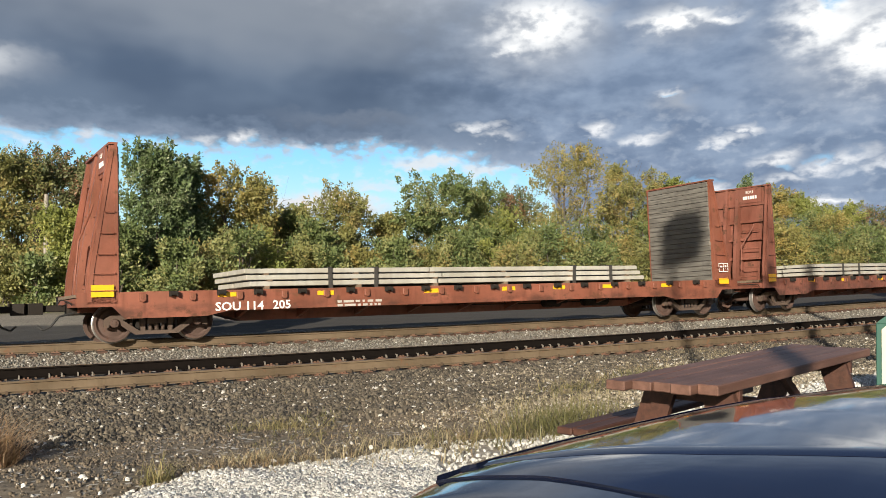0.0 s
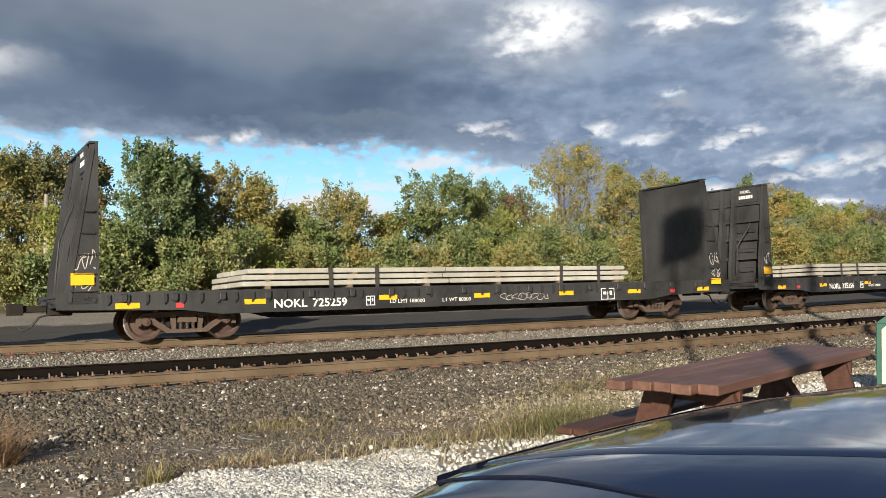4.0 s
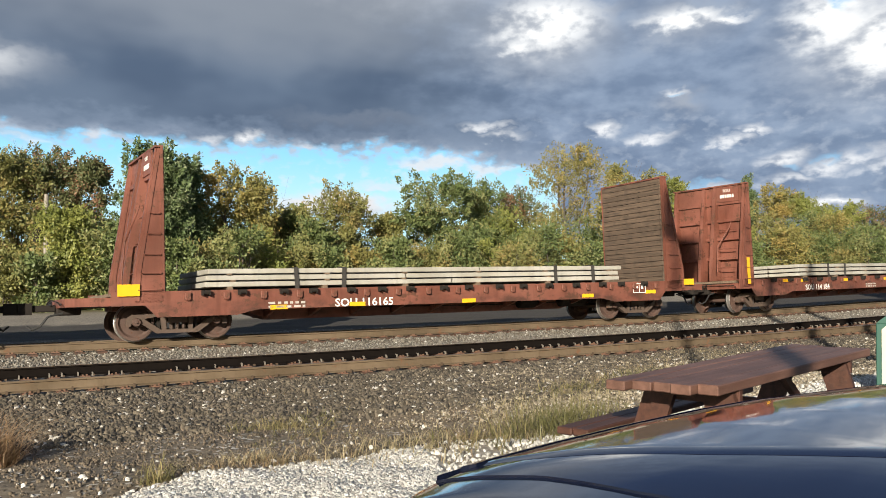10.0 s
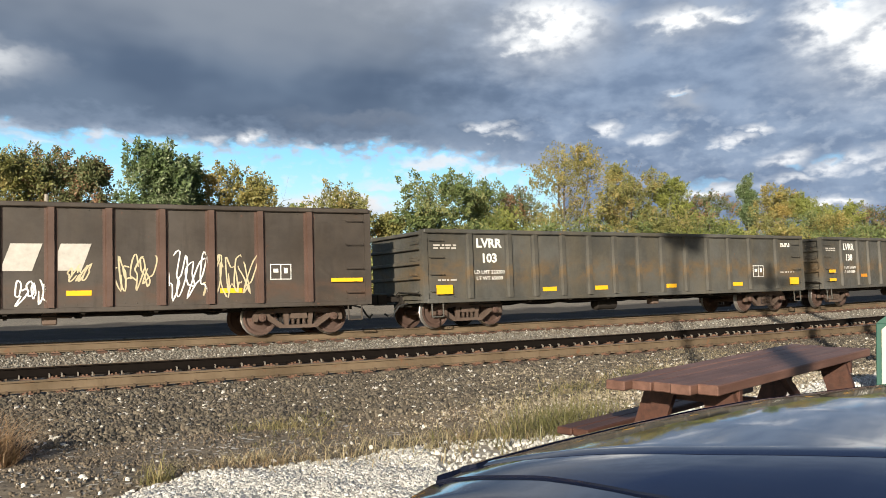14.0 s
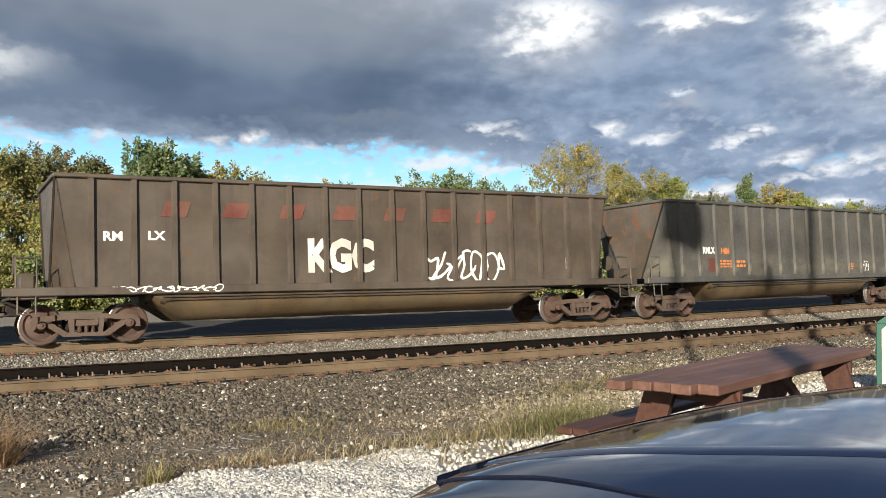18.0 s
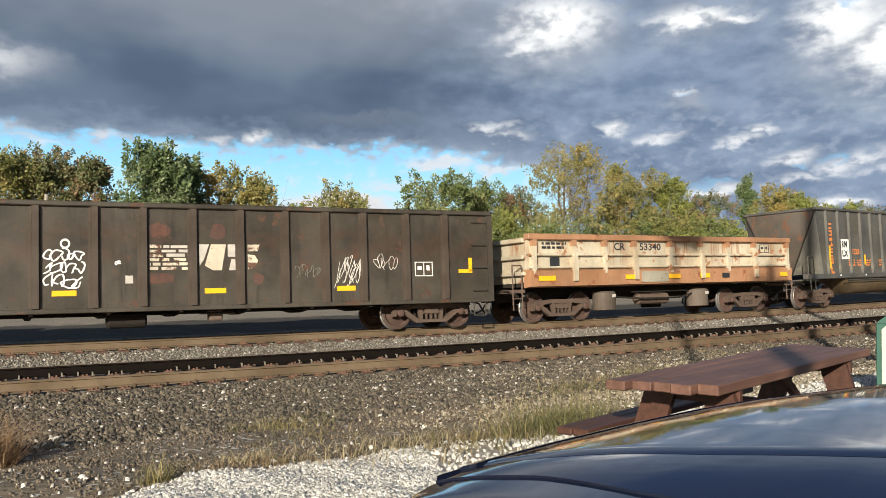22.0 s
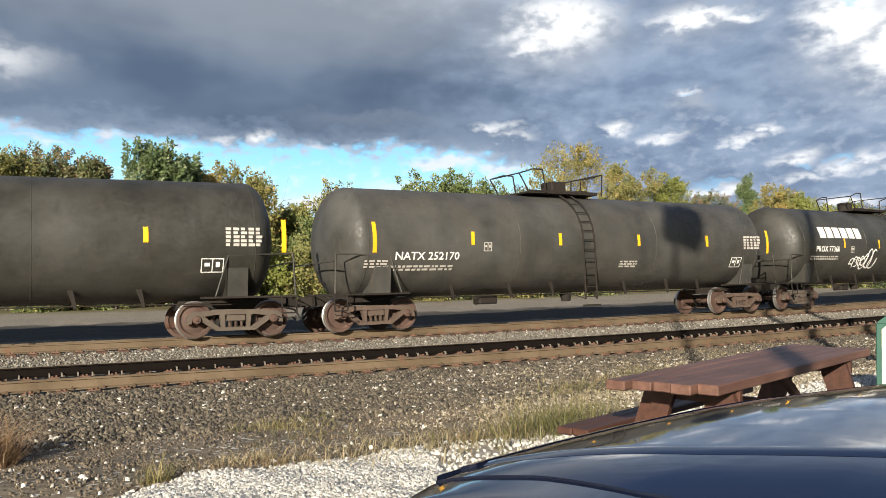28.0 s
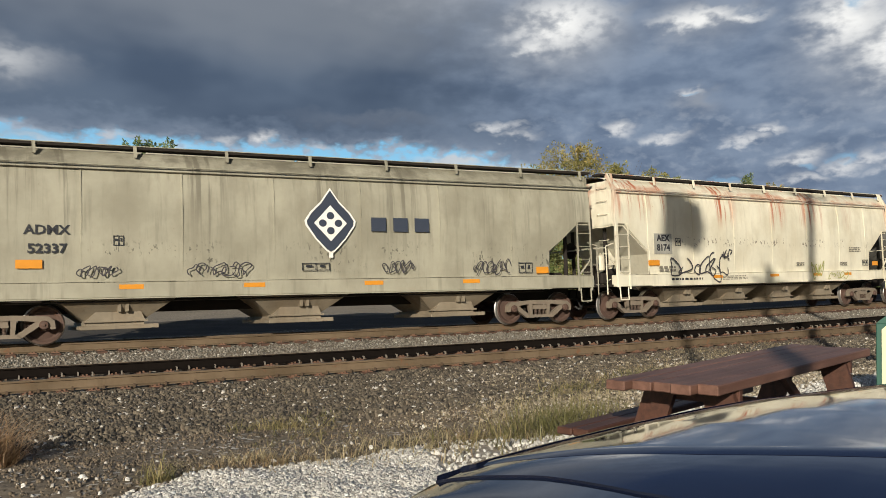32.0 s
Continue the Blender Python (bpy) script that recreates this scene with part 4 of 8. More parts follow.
    part("piping", Mesh().pipe([(-2.2, -1.2, 0.7), (-1.0, -1.25, 0.62), (0.6, -1.25, 0.62), (1.2, -1.2, 0.75)], 0.03).pipe([(-1.5, -1.2, 0.85), (1.0, -1.2, 0.85)], 0.02), UNDER, car)
    trucks(car, middle, 4.15, "rust")
    return car


def tank_car(middle, paint, label, ladder, dome, guard, half=7.88, truck=6.85, r=1.58, zc=2.50, round_dome=True):
    car = thing("tank_car", label, "freight car", "cars of the train")
    TRAIN.append((car, middle))
    head = [(-half + 0.62 * (1 - math.cos(th)), r * max(0.01, math.sin(th))) for th in [math.pi / 2 * i / 9 for i in range(10)]]
    prof = head + [(-x, q) for x, q in reversed(head)]
    part("tank", Mesh().lathe(prof, "x", 56, (0, 0, zc)), paint, car, smooth=True)
    for x in (-half + 0.62, -2.6, 2.6, half - 0.62):
        part("weld_seam", Mesh().lathe([(x - 0.012, r), (x - 0.008, r + 0.006), (x + 0.008, r + 0.006), (x + 0.012, r)], "x", 56, (0, 0, zc), False), paint, car)
    for sgn in (-1, 1):
        e = sgn * half
        xs = sorted((e + sgn * 0.35, e - sgn * 2.2))
        part("stub_sill", Mesh().box(xs[0], xs[1], -0.35, 0.35, 0.72, 1.02), UNDER, car)
        x = sgn * truck
        part("saddle", Mesh().prism([(-1.35, 0.98), (1.35, 0.98), (1.45, 1.75), (1.25, 1.7), (0.7, 1.12), (-0.7, 1.12), (-1.25, 1.7), (-1.45, 1.75)], x - 0.2, x + 0.25, "x"), paint, car)
        xs = sorted((x - 0.75 * sgn, e + sgn * 0.35))
        part("side_running_board", Mesh().box(xs[0], xs[1], -1.5, -0.9, 0.98, 1.03), UNDER, car)
        part("end_handrail", Mesh().pipe([(x - sgn * 0.5, -1.5, 1.03), (x - sgn * 0.2, -1.5, 2.05), (e + sgn * 0.25, -1.5, 2.1), (e + sgn * 0.3, -1.5, 1.03)], 0.02).pipe([(e + sgn * 0.3, -1.5, 1.9), (e + sgn * 0.32, 1.5, 1.9)], 0.02), paint, car)
        rungs(car, e + sgn * 0.1, -1.48, (0.75, 0.5), 0.4, UNDER)
        stirrup(car, e + sgn * 0.15, -1.5, 0.98, UNDER)
        coupler(car, e + sgn * 0.35, 0.55)
    # side ladder, top platform, rails and dome
    for dx in (-0.21, 0.21):
        m = Mesh()
        pts = [(ladder + dx, -r - 0.10, 0.68)]
        for i in range(9):
            th = math.radians(200 - i * 12.5)
            pts.append((ladder + dx, (r + 0.10) * math.cos(th) if i else -r - 0.1, zc + (r + 0.10) * math.sin(th)))
        part("ladder_rail", m.pipe(pts, 0.028, 6), UNDER, car)
    k = 11
    for i in range(k):
        z = 0.75 + i * (zc + r - 0.35 - 0.75) / (k - 1)
        yy = -math.sqrt(max(0.05, (r + 0.10) ** 2 - max(0, z - zc) ** 2)) if z > zc else -r - 0.10
        part("ladder_rung", Mesh().rod((ladder - 0.21, yy, z), (ladder + 0.21, yy, z), 0.016, 6), UNDER, car)
    part("ladder_foot", Mesh().pipe([(ladder - 0.21, -r - 0.1, 0.68), (ladder - 0.45, -1.1, 0.9)], 0.02).pipe([(ladder + 0.21, -r - 0.1, 0.68), (ladder + 0.45, -1.1, 0.9)], 0.02).box(ladder - 0.3, ladder + 0.3, -r - 0.16, -r - 0.06, 0.44, 0.5), UNDER, car)
    zt = zc + r
    g0, g1 = guard
    part("top_platform", Mesh().box(g0 + 0.3, g1 - 0.2, -0.75, 0.75, zt + 0.02, zt + 0.07).box(g0 + 0.3, g1 - 0.2, -0.76, -0.72, zt + 0.07, zt + 0.12), UNDER, car)
    d = Mesh().lathe([(zt - 0.1, 0.30), (zt + 0.42, 0.30), (zt + 0.44, 0.27), (zt + 0.46, 0.1)], "z", 20, (dome, 0, 0)) if round_dome else Mesh().box(dome - 0.28, dome + 0.28, -0.3, 0.3, zt - 0.1, zt + 0.5, 0.04)
    part("valve_dome", d, UNDER, car, smooth=True)
    part("manway", Mesh().lathe([(zt - 0.1, 0.28), (zt + 0.16, 0.28), (zt + 0.17, 0.34), (zt + 0.22, 0.34), (zt + 0.24, 0.05)], "z", 18, (dome + 0.95, 0, 0)), UNDER, car)
    for sy in (-0.78, 0.78):
        part("guard_rail", Mesh().pipe([(g0 + 0.35, sy, zt), (g0, sy, zt + 0.62), (g0 + 0.5, sy, zt + 0.78), (g0 + 0.85, sy, zt + 0.78), (g0 + 0.95, sy, zt + 0.05)], 0.022), UNDER, car)
        part("guard_rail", Mesh().pipe([(g1 - 0.9, sy, zt + 0.05), (g1 - 0.85, sy, zt + 0.5), (g1, sy, zt + 0.72), (g1 - 0.05, sy, zt)], 0.022), UNDER, car)
    part("guard_crossbar", Mesh().pipe([(g0, -0.78, zt + 0.62), (g0, 0.78, zt + 0.62)], 0.02).pipe([(g1, -0.78, zt + 0.72), (g1, 0.78, zt + 0.72)], 0.02), UNDER, car)
    part("bottom_outlet", Mesh().lathe([(0.62, 0.14), (0.95, 0.2), (0.97, 0.28)], "z", 16, (dome + 0.3, 0, 0)), UNDER, car)
    part("brake_pipe", Mesh().pipe([(-truck, -1.0, 0.88), (truck, -1.0, 0.86)], 0.018), UNDER, car)
    for x in (-4.6, -2.7, -1.2, 1.6, 3.4, 4.8):
        part("pipe_hanger", Mesh().prism([(x - 0.1, 1.25), (x + 0.02, 1.25), (x + 0.1, 0.8), (x + 0.04, 0.8)], -1.06, -1.02), UNDER, car)
    part("brake_cylinder", Mesh().box(-3.6, -3.0, -0.9, -0.5, 0.62, 0.9, 0.04), UNDER, car)
    trucks(car, middle, truck, "grey" if paint is TANK else "rust")
    return car


def covered_hopper(middle, paint, label, half, truck, bays, seams, W=1.55, corner=True):
    car = thing("covered_hopper_car", label, "freight car", "cars of the train")
    TRAIN.append((car, middle))
    zb, ze, zr = 1.44, 4.12, 4.70
    cut, lip, head, knee = 1.45, 0.42, 3.05, 2.12
    # rounded side panels; the ends are cut away over the trucks
    arc = [(W - 0.02, zb), (W + 0.03, 2.2), (W + 0.05, 3.0), (W + 0.03, 3.7), (W - 0.03, ze), (W - 0.16, 4.36), (W - 0.40, 4.58), (W - 0.8, 4.66), (0.0, zr)]
    for sy in (-1, 1):
        m = Mesh()
        xs = [-half, -half + lip, -half + (lip + cut) / 2, -half + cut - 0.02, -half + cut, -2.5, 0.0, 2.5, half - cut, half - cut + 0.02, half - (lip + cut) / 2, half - lip, half]
        n = len(arc)
        vs = []
        for x in xs:
            near = half - abs(x)
            low = zb if near >= cut - 0.001 else head if near <= lip else head - (head - knee) * (near - lip) / (cut - 0.02 - lip)
            for yy, zz in arc:
                zz2 = max(zz, low + (zz - zb) * 0.02) if zz < low else zz
                vs.append((x, sy * yy, zz2))
        fs = [(j * n + i, j * n + i + 1, (j + 1) * n + i + 1, (j + 1) * n + i) for j in range(len(xs) - 1) for i in range(n - 1)]
        part("body_side", m.add(vs, fs), paint, car, smooth=True)
        o = sorted((sy * (W + 0.06), sy * (W - 0.18)))
        part("side_sill", Mesh().box(-half - 0.05, half + 0.05, o[0], o[1], 1.04, zb - 0.02, 0.02), paint, car)
        o = sorted((sy * (W + 0.10), sy * (W - 0.02)))
        part("sill_flange", Mesh().box(-half + cut, half - cut, o[0], o[1], 1.02, 1.045).box(-half, half, min(o[0] * 0.985, o[1]), max(o[1] * 0.985, o[0]) if sy > 0 else o[1], zb - 0.02, zb), paint, car)
        o = sorted((sy * (W + 0.065), sy * (W + 0.0)))
        part("eave_seam", Mesh().box(-half, half, o[0], o[1], ze - 0.03, ze + 0.015, 0.01).box(-half, half, o[0] * 0.995, o[1] * 0.995, ze + 0.07, ze + 0.10, 0.008), paint, car)
    for x in seams:
        part("panel_seam", Mesh().prism([(-W - 0.068, 3.0), (-W - 0.048, 3.7), (-W - 0.0, ze - 0.03), (-W + 0.02, ze - 0.03), (-W + 0.02, zb), (-W - 0.04, 2.2)], x - 0.012, x + 0.012, "x"), paint, car)
    for sgn in (-1, 1):
        e = sgn * half
        part("end_wall", Mesh().prism([(e, 3.02), (e, 4.5), (e - sgn * 0.04, 4.5), (e - sgn * 0.04, 3.02)], -W + 0.06, W - 0.06), paint, car)
        part("slope_sheet", Mesh().prism([(e, 3.06), (e - sgn * lip, 3.06), (e - sgn * (cut + 0.05), knee + 0.05), (e - sgn * (cut + 0.55), 1.3), (e - sgn * (cut + 0.5), 1.25), (e - sgn * cut, knee - 0.02), (e - sgn * lip, 3.0), (e, 3.0)], -W + 0.05, W - 0.05), paint, car, "sloping sheet over the truck")
        for yy in (-0.75, 0.75):
            part("end_post", Mesh().rod((e - sgn * 0.35, yy, 1.2), (e - sgn * 0.35, yy, 3.02), 0.06, 8), UNDER, car)
        part("shear_plate", Mesh().prism([(e - sgn * 0.5, 1.12), (e - sgn * 0.95, 1.12), (e - sgn * 1.42, 2.0), (e - sgn * 1.1, 2.42)], -0.06, 0.06), paint, car)
        xs = sorted((e + sgn * 0.36, e - sgn * 1.6))
        part("end_platform", Mesh().box(xs[0], xs[1], -W + 0.1, W - 0.1, 1.05, 1.12), UNDER, car)
        for dx in (0.05, 0.50):
            part("ladder_rail", Mesh().box(e - sgn * dx - 0.022, e - sgn * dx + 0.022, -W - 0.09, -W - 0.05, 0.95, 3.08), paint, car)
        rungs(car, e - sgn * 0.275, -W - 0.03, np.linspace(1.55, 2.75, 4), 0.42, paint, name="ladder_rung")
        if corner:
            part("corner_post", Mesh().box(e - 0.05, e + 0.05, -W - 0.10, -W - 0.02, 1.02, 4.15, 0.01).prism([(-W - 0.10, 4.15), (-W - 0.02, 4.15), (-1.24, 4.72), (-1.34, 4.72)], e - 0.05, e + 0.05, "x"), paint, car)
        if sgn < 0:
            rungs(car, e, -W + 0.45, np.linspace(1.3, 4.3, 8), 0.4, paint, "y", "ladder_rung")
            # brake equipment on the end platform
            part("brake_wheel", Mesh().rod((e - 0.22, 0.2, 2.3), (e - 0.26, 0.2, 2.3), 0.28, 18).rod((e - 0.26, 0.2, 2.3), (e - 0.05, 0.2, 2.3), 0.03, 8), UNDER, car)
            part("air_reservoir", Mesh().lathe([(1.55, 0.06), (1.60, 0.13), (2.05, 0.13), (2.10, 0.06)], "z", 14, (e - 0.17, -1.05, 0)), paint, car, "upright pale air reservoir")
            part("control_valve", Mesh().box(e - 0.28, e - 0.02, -1.2, -0.85, 1.14, 1.5, 0.03), UNDER, car)
            part("brake_cylinder", Mesh().box(e + 0.5, e + 0.8, -0.8, -0.4, 1.12, 1.65, 0.03), UNDER, car)
        part("end_handrail", Mesh().pipe([(e + sgn * 0.3, -W + 0.1, 0.8), (e + sgn * 0.3, -W + 0.1, 2.35), (e - sgn * 0.02, -W + 0.1, 2.45)], 0.02).pipe([(e + sgn * 0.3, -W + 0.1, 1.75), (e - sgn * 0.02, -W + 0.1, 1.75)], 0.016).pipe([(e + sgn * 0.3, -W + 0.1, 2.3), (e + sgn * 0.3, W - 0.1, 2.3)], 0.016), paint, car)
        part("diagonal_brace", Mesh().rod((e + sgn * 0.1, -W + 0.12, 1.95), (e - sgn * 0.55, -W + 0.12, 1.2), 0.03, 6), paint, car)
        part("brake_gear", Mesh().rod((e - sgn * 0.9, -0.5, 1.4), (e - sgn * 0.4, -0.5, 1.4), 0.17, 12), UNDER, car)
        part("gear_box", Mesh().box(e - sgn * 0.7 - 0.15, e - sgn * 0.7 + 0.15, 0.1, 0.5, 1.12, 1.8), UNDER, car)
        stirrup(car, e - sgn * 0.25, -W - 0.05, 1.02, paint)
        coupler(car, e + sgn * 0.05, 0.5)
    # roof walk on brackets and hatches
    for sy in (-1, 1):
        o = sorted((sy * 1.33, sy * 0.95))
        part("roof_walk", Mesh().box(-half - 0.25, half + 0.25, o[0], o[1], 4.66, 4.725), UNDER, car, "dark steel grating roof walk")
        o = sorted((sy * 1.345, sy * 1.325))
        part("walk_edge", Mesh().box(-half - 0.25, half + 0.25, o[0], o[1], 4.722, 4.74), paint, car)
    k = 9
    for i in range(k):
        x = -half + 0.15 + i * (2 * half - 0.3) / (k - 1)
        part("walk_bracket", Mesh().prism([(-1.365, 4.735), (-1.33, 4.735), (-1.37, 4.44), (-1.42, 4.44)], x - 0.035, x + 0.035, "x"), paint, car)
    for i in range(4):
        a = -half + 0.9 + i * (2 * half - 1.8) / 4
        part("roof_hatch", Mesh().box(a + 0.05, a + (2 * half - 1.8) / 4 - 0.05, -0.35, 0.35, zr - 0.03, zr + 0.10, 0.03), paint, car)
    for x in bays:
        m = Mesh()
        top, low = 1.04, 0.46
        vs = [(x - 1.25, -1.46, top), (x + 1.25, -1.46, top), (x + 1.25, 1.46, top), (x - 1.25, 1.46, top), (x - 0.55, -0.92, low), (x + 0.55, -0.92, low), (x + 0.55, 0.92, low), (x - 0.55, 0.92, low)]
        b = part("discharge_bay", m.add(vs, [(0, 1, 5, 4), (1, 2, 6, 5), (2, 3, 7, 6), (3, 0, 4, 7), (4, 5, 6, 7), (3, 2, 1, 0)]), BAY, car, "grimy hopper bay with sliding gate")
        part("bay_frame", Mesh().prism([(x - 0.62, 0.50), (x + 0.62, 0.50), (x + 0.52, 0.74), (x - 0.40, 0.74)], -1.16, -0.86).box(x - 0.66, x + 0.66, -1.20, -0.9, 0.475, 0.515), BAY, b)
        part("outlet_gate", Mesh().box(x - 0.72, x + 0.72, -1.22, 1.22, 0.30, 0.40, 0.015).box(x - 0.60, x + 0.60, -1.12, 1.12, 0.40, 0.48).box(x + 0.60, x + 0.88, -1.25, -1.1, 0.31, 0.41), BAY, b)
        part("vibrator_bracket", Mesh().box(x + 0.02, x + 0.09, -1.32, -1.2, 0.72, 0.90).box(x + 0.18, x + 0.25, -1.32, -1.2, 0.72, 0.90), BAY, b)
    part("centre_sill", Mesh().box(-half, half, -0.3, 0.3, 0.7, 1.05), UNDER, car)
    part("brake_pipe", Mesh().pipe([(-half + 1.6, -1.45, 0.96), (half - 1.6, -1.45, 0.96)], 0.02), UNDER, car)
    trucks(car, middle, truck, "pale")
    return car


# ---- ground, ballast and tracks ----
GROUND_LOT = -0.36


def ground_height(s, w):
    """Height over the rail tops."""
    knots_w = [-400, -13.2, -12.2, -9.4, -7.0, -6.3, 1.9, 3.2, 6.0, 16, 400]
    knots_z = [0.30, 0.30, 0.25, -0.05, -0.24, -0.222, -0.208, -0.34, GROUND_LOT, GROUND_LOT, GROUND_LOT]
    return np.interp(w, knots_w, knots_z)


def table_rise(x, y, z):
    """Raises the gravel to meet the table, which is placed to fit the view."""
    return np.clip(0.42 - z, 0, 0.3) * np.exp(-((x - 4.35) ** 2 + (y - 4.83) ** 2) / 2.2)


def rough_height(x, y):
    return 0.020 * np.sin(x * 2.1 + np.sin(y * 1.7) * 2) + 0.016 * np.sin(y * 3.3 + x * 0.7) + 0.010 * np.sin(x * 7.3 + y * 5.1)


def build_ground():
    def axis(lo, hi, step, far):
        a = list(np.arange(lo, hi + 1e-6, step))
        d, p = step * 1.3, hi
        while p < far:
            p += d
            d *= 1.3
            a.append(p)
        d, p = step * 1.3, lo
        while p > -far:
            p -= d
            d *= 1.3
            a.insert(0, p)
        return np.array(a)
    xs, ys = axis(-16, 46, 0.32, 3500), axis(2.0, 36, 0.3, 3500)
    X, Y = np.meshgrid(xs, ys)
    s, w = rail_coords(X.ravel(), Y.ravel())
    z = ground_height(s, w)
    z = z + table_rise(X.ravel(), Y.ravel(), z)
    bumpy = (np.abs(s) < 45) & (w > -16) & (w < 40)
    z = z + np.where(bumpy, rough_height(X.ravel(), Y.ravel()) * np.where((w > -6.6) & (w < 2), 0.3, 1.0), 0) - 0.02
    nx, ny = len(xs), len(ys)
    vs = np.stack([X.ravel(), Y.ravel(), z], 1)
    i = np.arange(nx - 1)
    j = np.arange(ny - 1)
    I, J = np.meshgrid(i, j)
    a = (J * nx + I).ravel()
    me = bpy.data.meshes.new("ground")
    me.from_pydata(vs.tolist(), [], np.stack([a, a + 1, a + nx + 1, a + nx], 1).tolist())
    uv = me.uv_layers.new(name="along")
    s_of = np.stack([s, w], 1)
    idx = np.empty(len(me.loops), dtype=np.int32)
    me.loops.foreach_get("vertex_index", idx)
    uv.data.foreach_set("uv", s_of[idx].astype(np.float32).ravel())
    for p in me.polygons:
        p.use_smooth = True
    ob = new("ground", me)
    k = N("ground_of_ballast_gravel_and_grass")
    u = k.n("ShaderNodeUVMap")
    u.uv_map = "along"
    sp = k.n("ShaderNodeSeparateXYZ")
    k.link(u.outputs[0], sp.inputs[0])
    c = k.coords()
    wob = k.math("MULTIPLY", k.math("SUBTRACT", k.noise(c, 0.9, 5), 0.5), 1.6)
    wv = k.math("ADD", sp.outputs[1], wob)
    cell = k.n("ShaderNodeSeparateColor")
    k.link(k.voronoi(c, 20, "Color"), cell.inputs[0])
    # dark soil between the stones, with the gaps' shade put into the colour
    stone = k.mix(cell.outputs[0], (0.075, 0.06, 0.042), (0.20, 0.165, 0.12))
    stone = k.mix(k.ramp(cell.outputs[1], 0.86, 0.92), stone, (0.5, 0.48, 0.44))
    dirt = k.mix(k.noise(c, 6, 5), (0.12, 0.092, 0.06), (0.23, 0.18, 0.12))
    stone = k.mix(k.ramp(k.noise(c, 0.7, 4), 0.42, 0.62, 0, 0.75), stone, dirt)
    straw = k.math("MULTIPLY", k.ramp(sp.outputs[0], -5.5, -1.0), k.ramp(k.noise(c, 1.6, 5), 0.34, 0.56))
    stone = k.mix(k.math("MULTIPLY", straw, k.ramp(sp.outputs[1], -6.4, -7.2, 0, 0.85)), stone, (0.44, 0.37, 0.255))
    # greyed under the white gravel: shade of the gaps put into the colour
    white = k.mix(cell.outputs[0], (0.18, 0.16, 0.13), (0.34, 0.31, 0.27))
    curb = k.math("ADD", sp.outputs[1], k.math("MULTIPLY", wob, 0.25))
    curb = k.math("SUBTRACT", curb, k.ramp(sp.outputs[0], -4.5, 1.5, 0, 1.3))
    curb = k.math("ADD", curb, k.math("MULTIPLY", k.math("MAXIMUM", k.math("SUBTRACT", -7.4, sp.outputs[0]), 0.0), 0.62))
    base = k.mix(k.ramp(curb, -12.72, -12.5), white, stone)
    # dark cinders, with the train's shade put into the colour; paler past w 8
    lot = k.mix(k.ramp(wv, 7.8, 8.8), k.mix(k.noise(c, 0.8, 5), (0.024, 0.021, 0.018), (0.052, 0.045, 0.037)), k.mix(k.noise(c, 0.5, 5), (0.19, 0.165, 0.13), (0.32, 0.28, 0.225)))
    lot = k.mix(k.ramp(k.noise(c, 14, 4), 0.42, 0.66, 0, 0.55), lot, (0.06, 0.05, 0.042))
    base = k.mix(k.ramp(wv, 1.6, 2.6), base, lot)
    grass = k.mix(k.noise(c, 3, 5), (0.075, 0.07, 0.025), (0.16, 0.13, 0.05))
    base = k.mix(k.ramp(wv, 13.0, 15.5), base, grass)
    h = k.math("SUBTRACT", k.math("MULTIPLY", k.noise(c, 60, 3), 0.4), k.voronoi(c, 20))
    ob.data.materials.append(k.shade(base, 0.92, 0, h, 0.35, 0.02))
    tagged(ob, "ground of grey ballast, pale gravel and dry grass", "ground", kind="structure")
    return ob


GROUND = build_ground()


def strip(name, profile, line, across, u0, u1, material, parent, lift=0.0, label="", second=None, pick=None):
    """A profile of (across, z) swept along a line."""
    m = Mesh()
    n = len(profile)
    us = [u0]
    while us[-1] < u1:
        us.append(min(u1, us[-1] + (1.0 if -40 < us[-1] < 65 else 20)))
    vs = []
    for u in us:
        for a, z in profile:
            x, y, _ = line.at(u, across + a)
            vs.append((x, y, z + lift))
    fs = [(j * n + i, j * n + (i + 1) % n, (j + 1) * n + (i + 1) % n, (j + 1) * n + i) for j in range(len(us) - 1) for i in range(n)]
    fs += [tuple(range(n)), tuple(range((len(us) - 1) * n, len(us) * n))]
    ob = new(name, m.add(vs, fs).data(name, material, False, second, pick))
    if parent:
        ob.parent = parent
    if label:
        tagged(ob, label)
    return ob


RAIL = [(-0.075, -0.198), (0.075, -0.198), (0.075, -0.186), (0.012, -0.165), (0.009, -0.045), (0.036, -0.033), (0.037, -0.006), (0.030, 0.0), (-0.030, 0.0), (-0.037, -0.006), (-0.036, -0.033), (-0.009, -0.045), (-0.012, -0.165), (-0.075, -0.186)]


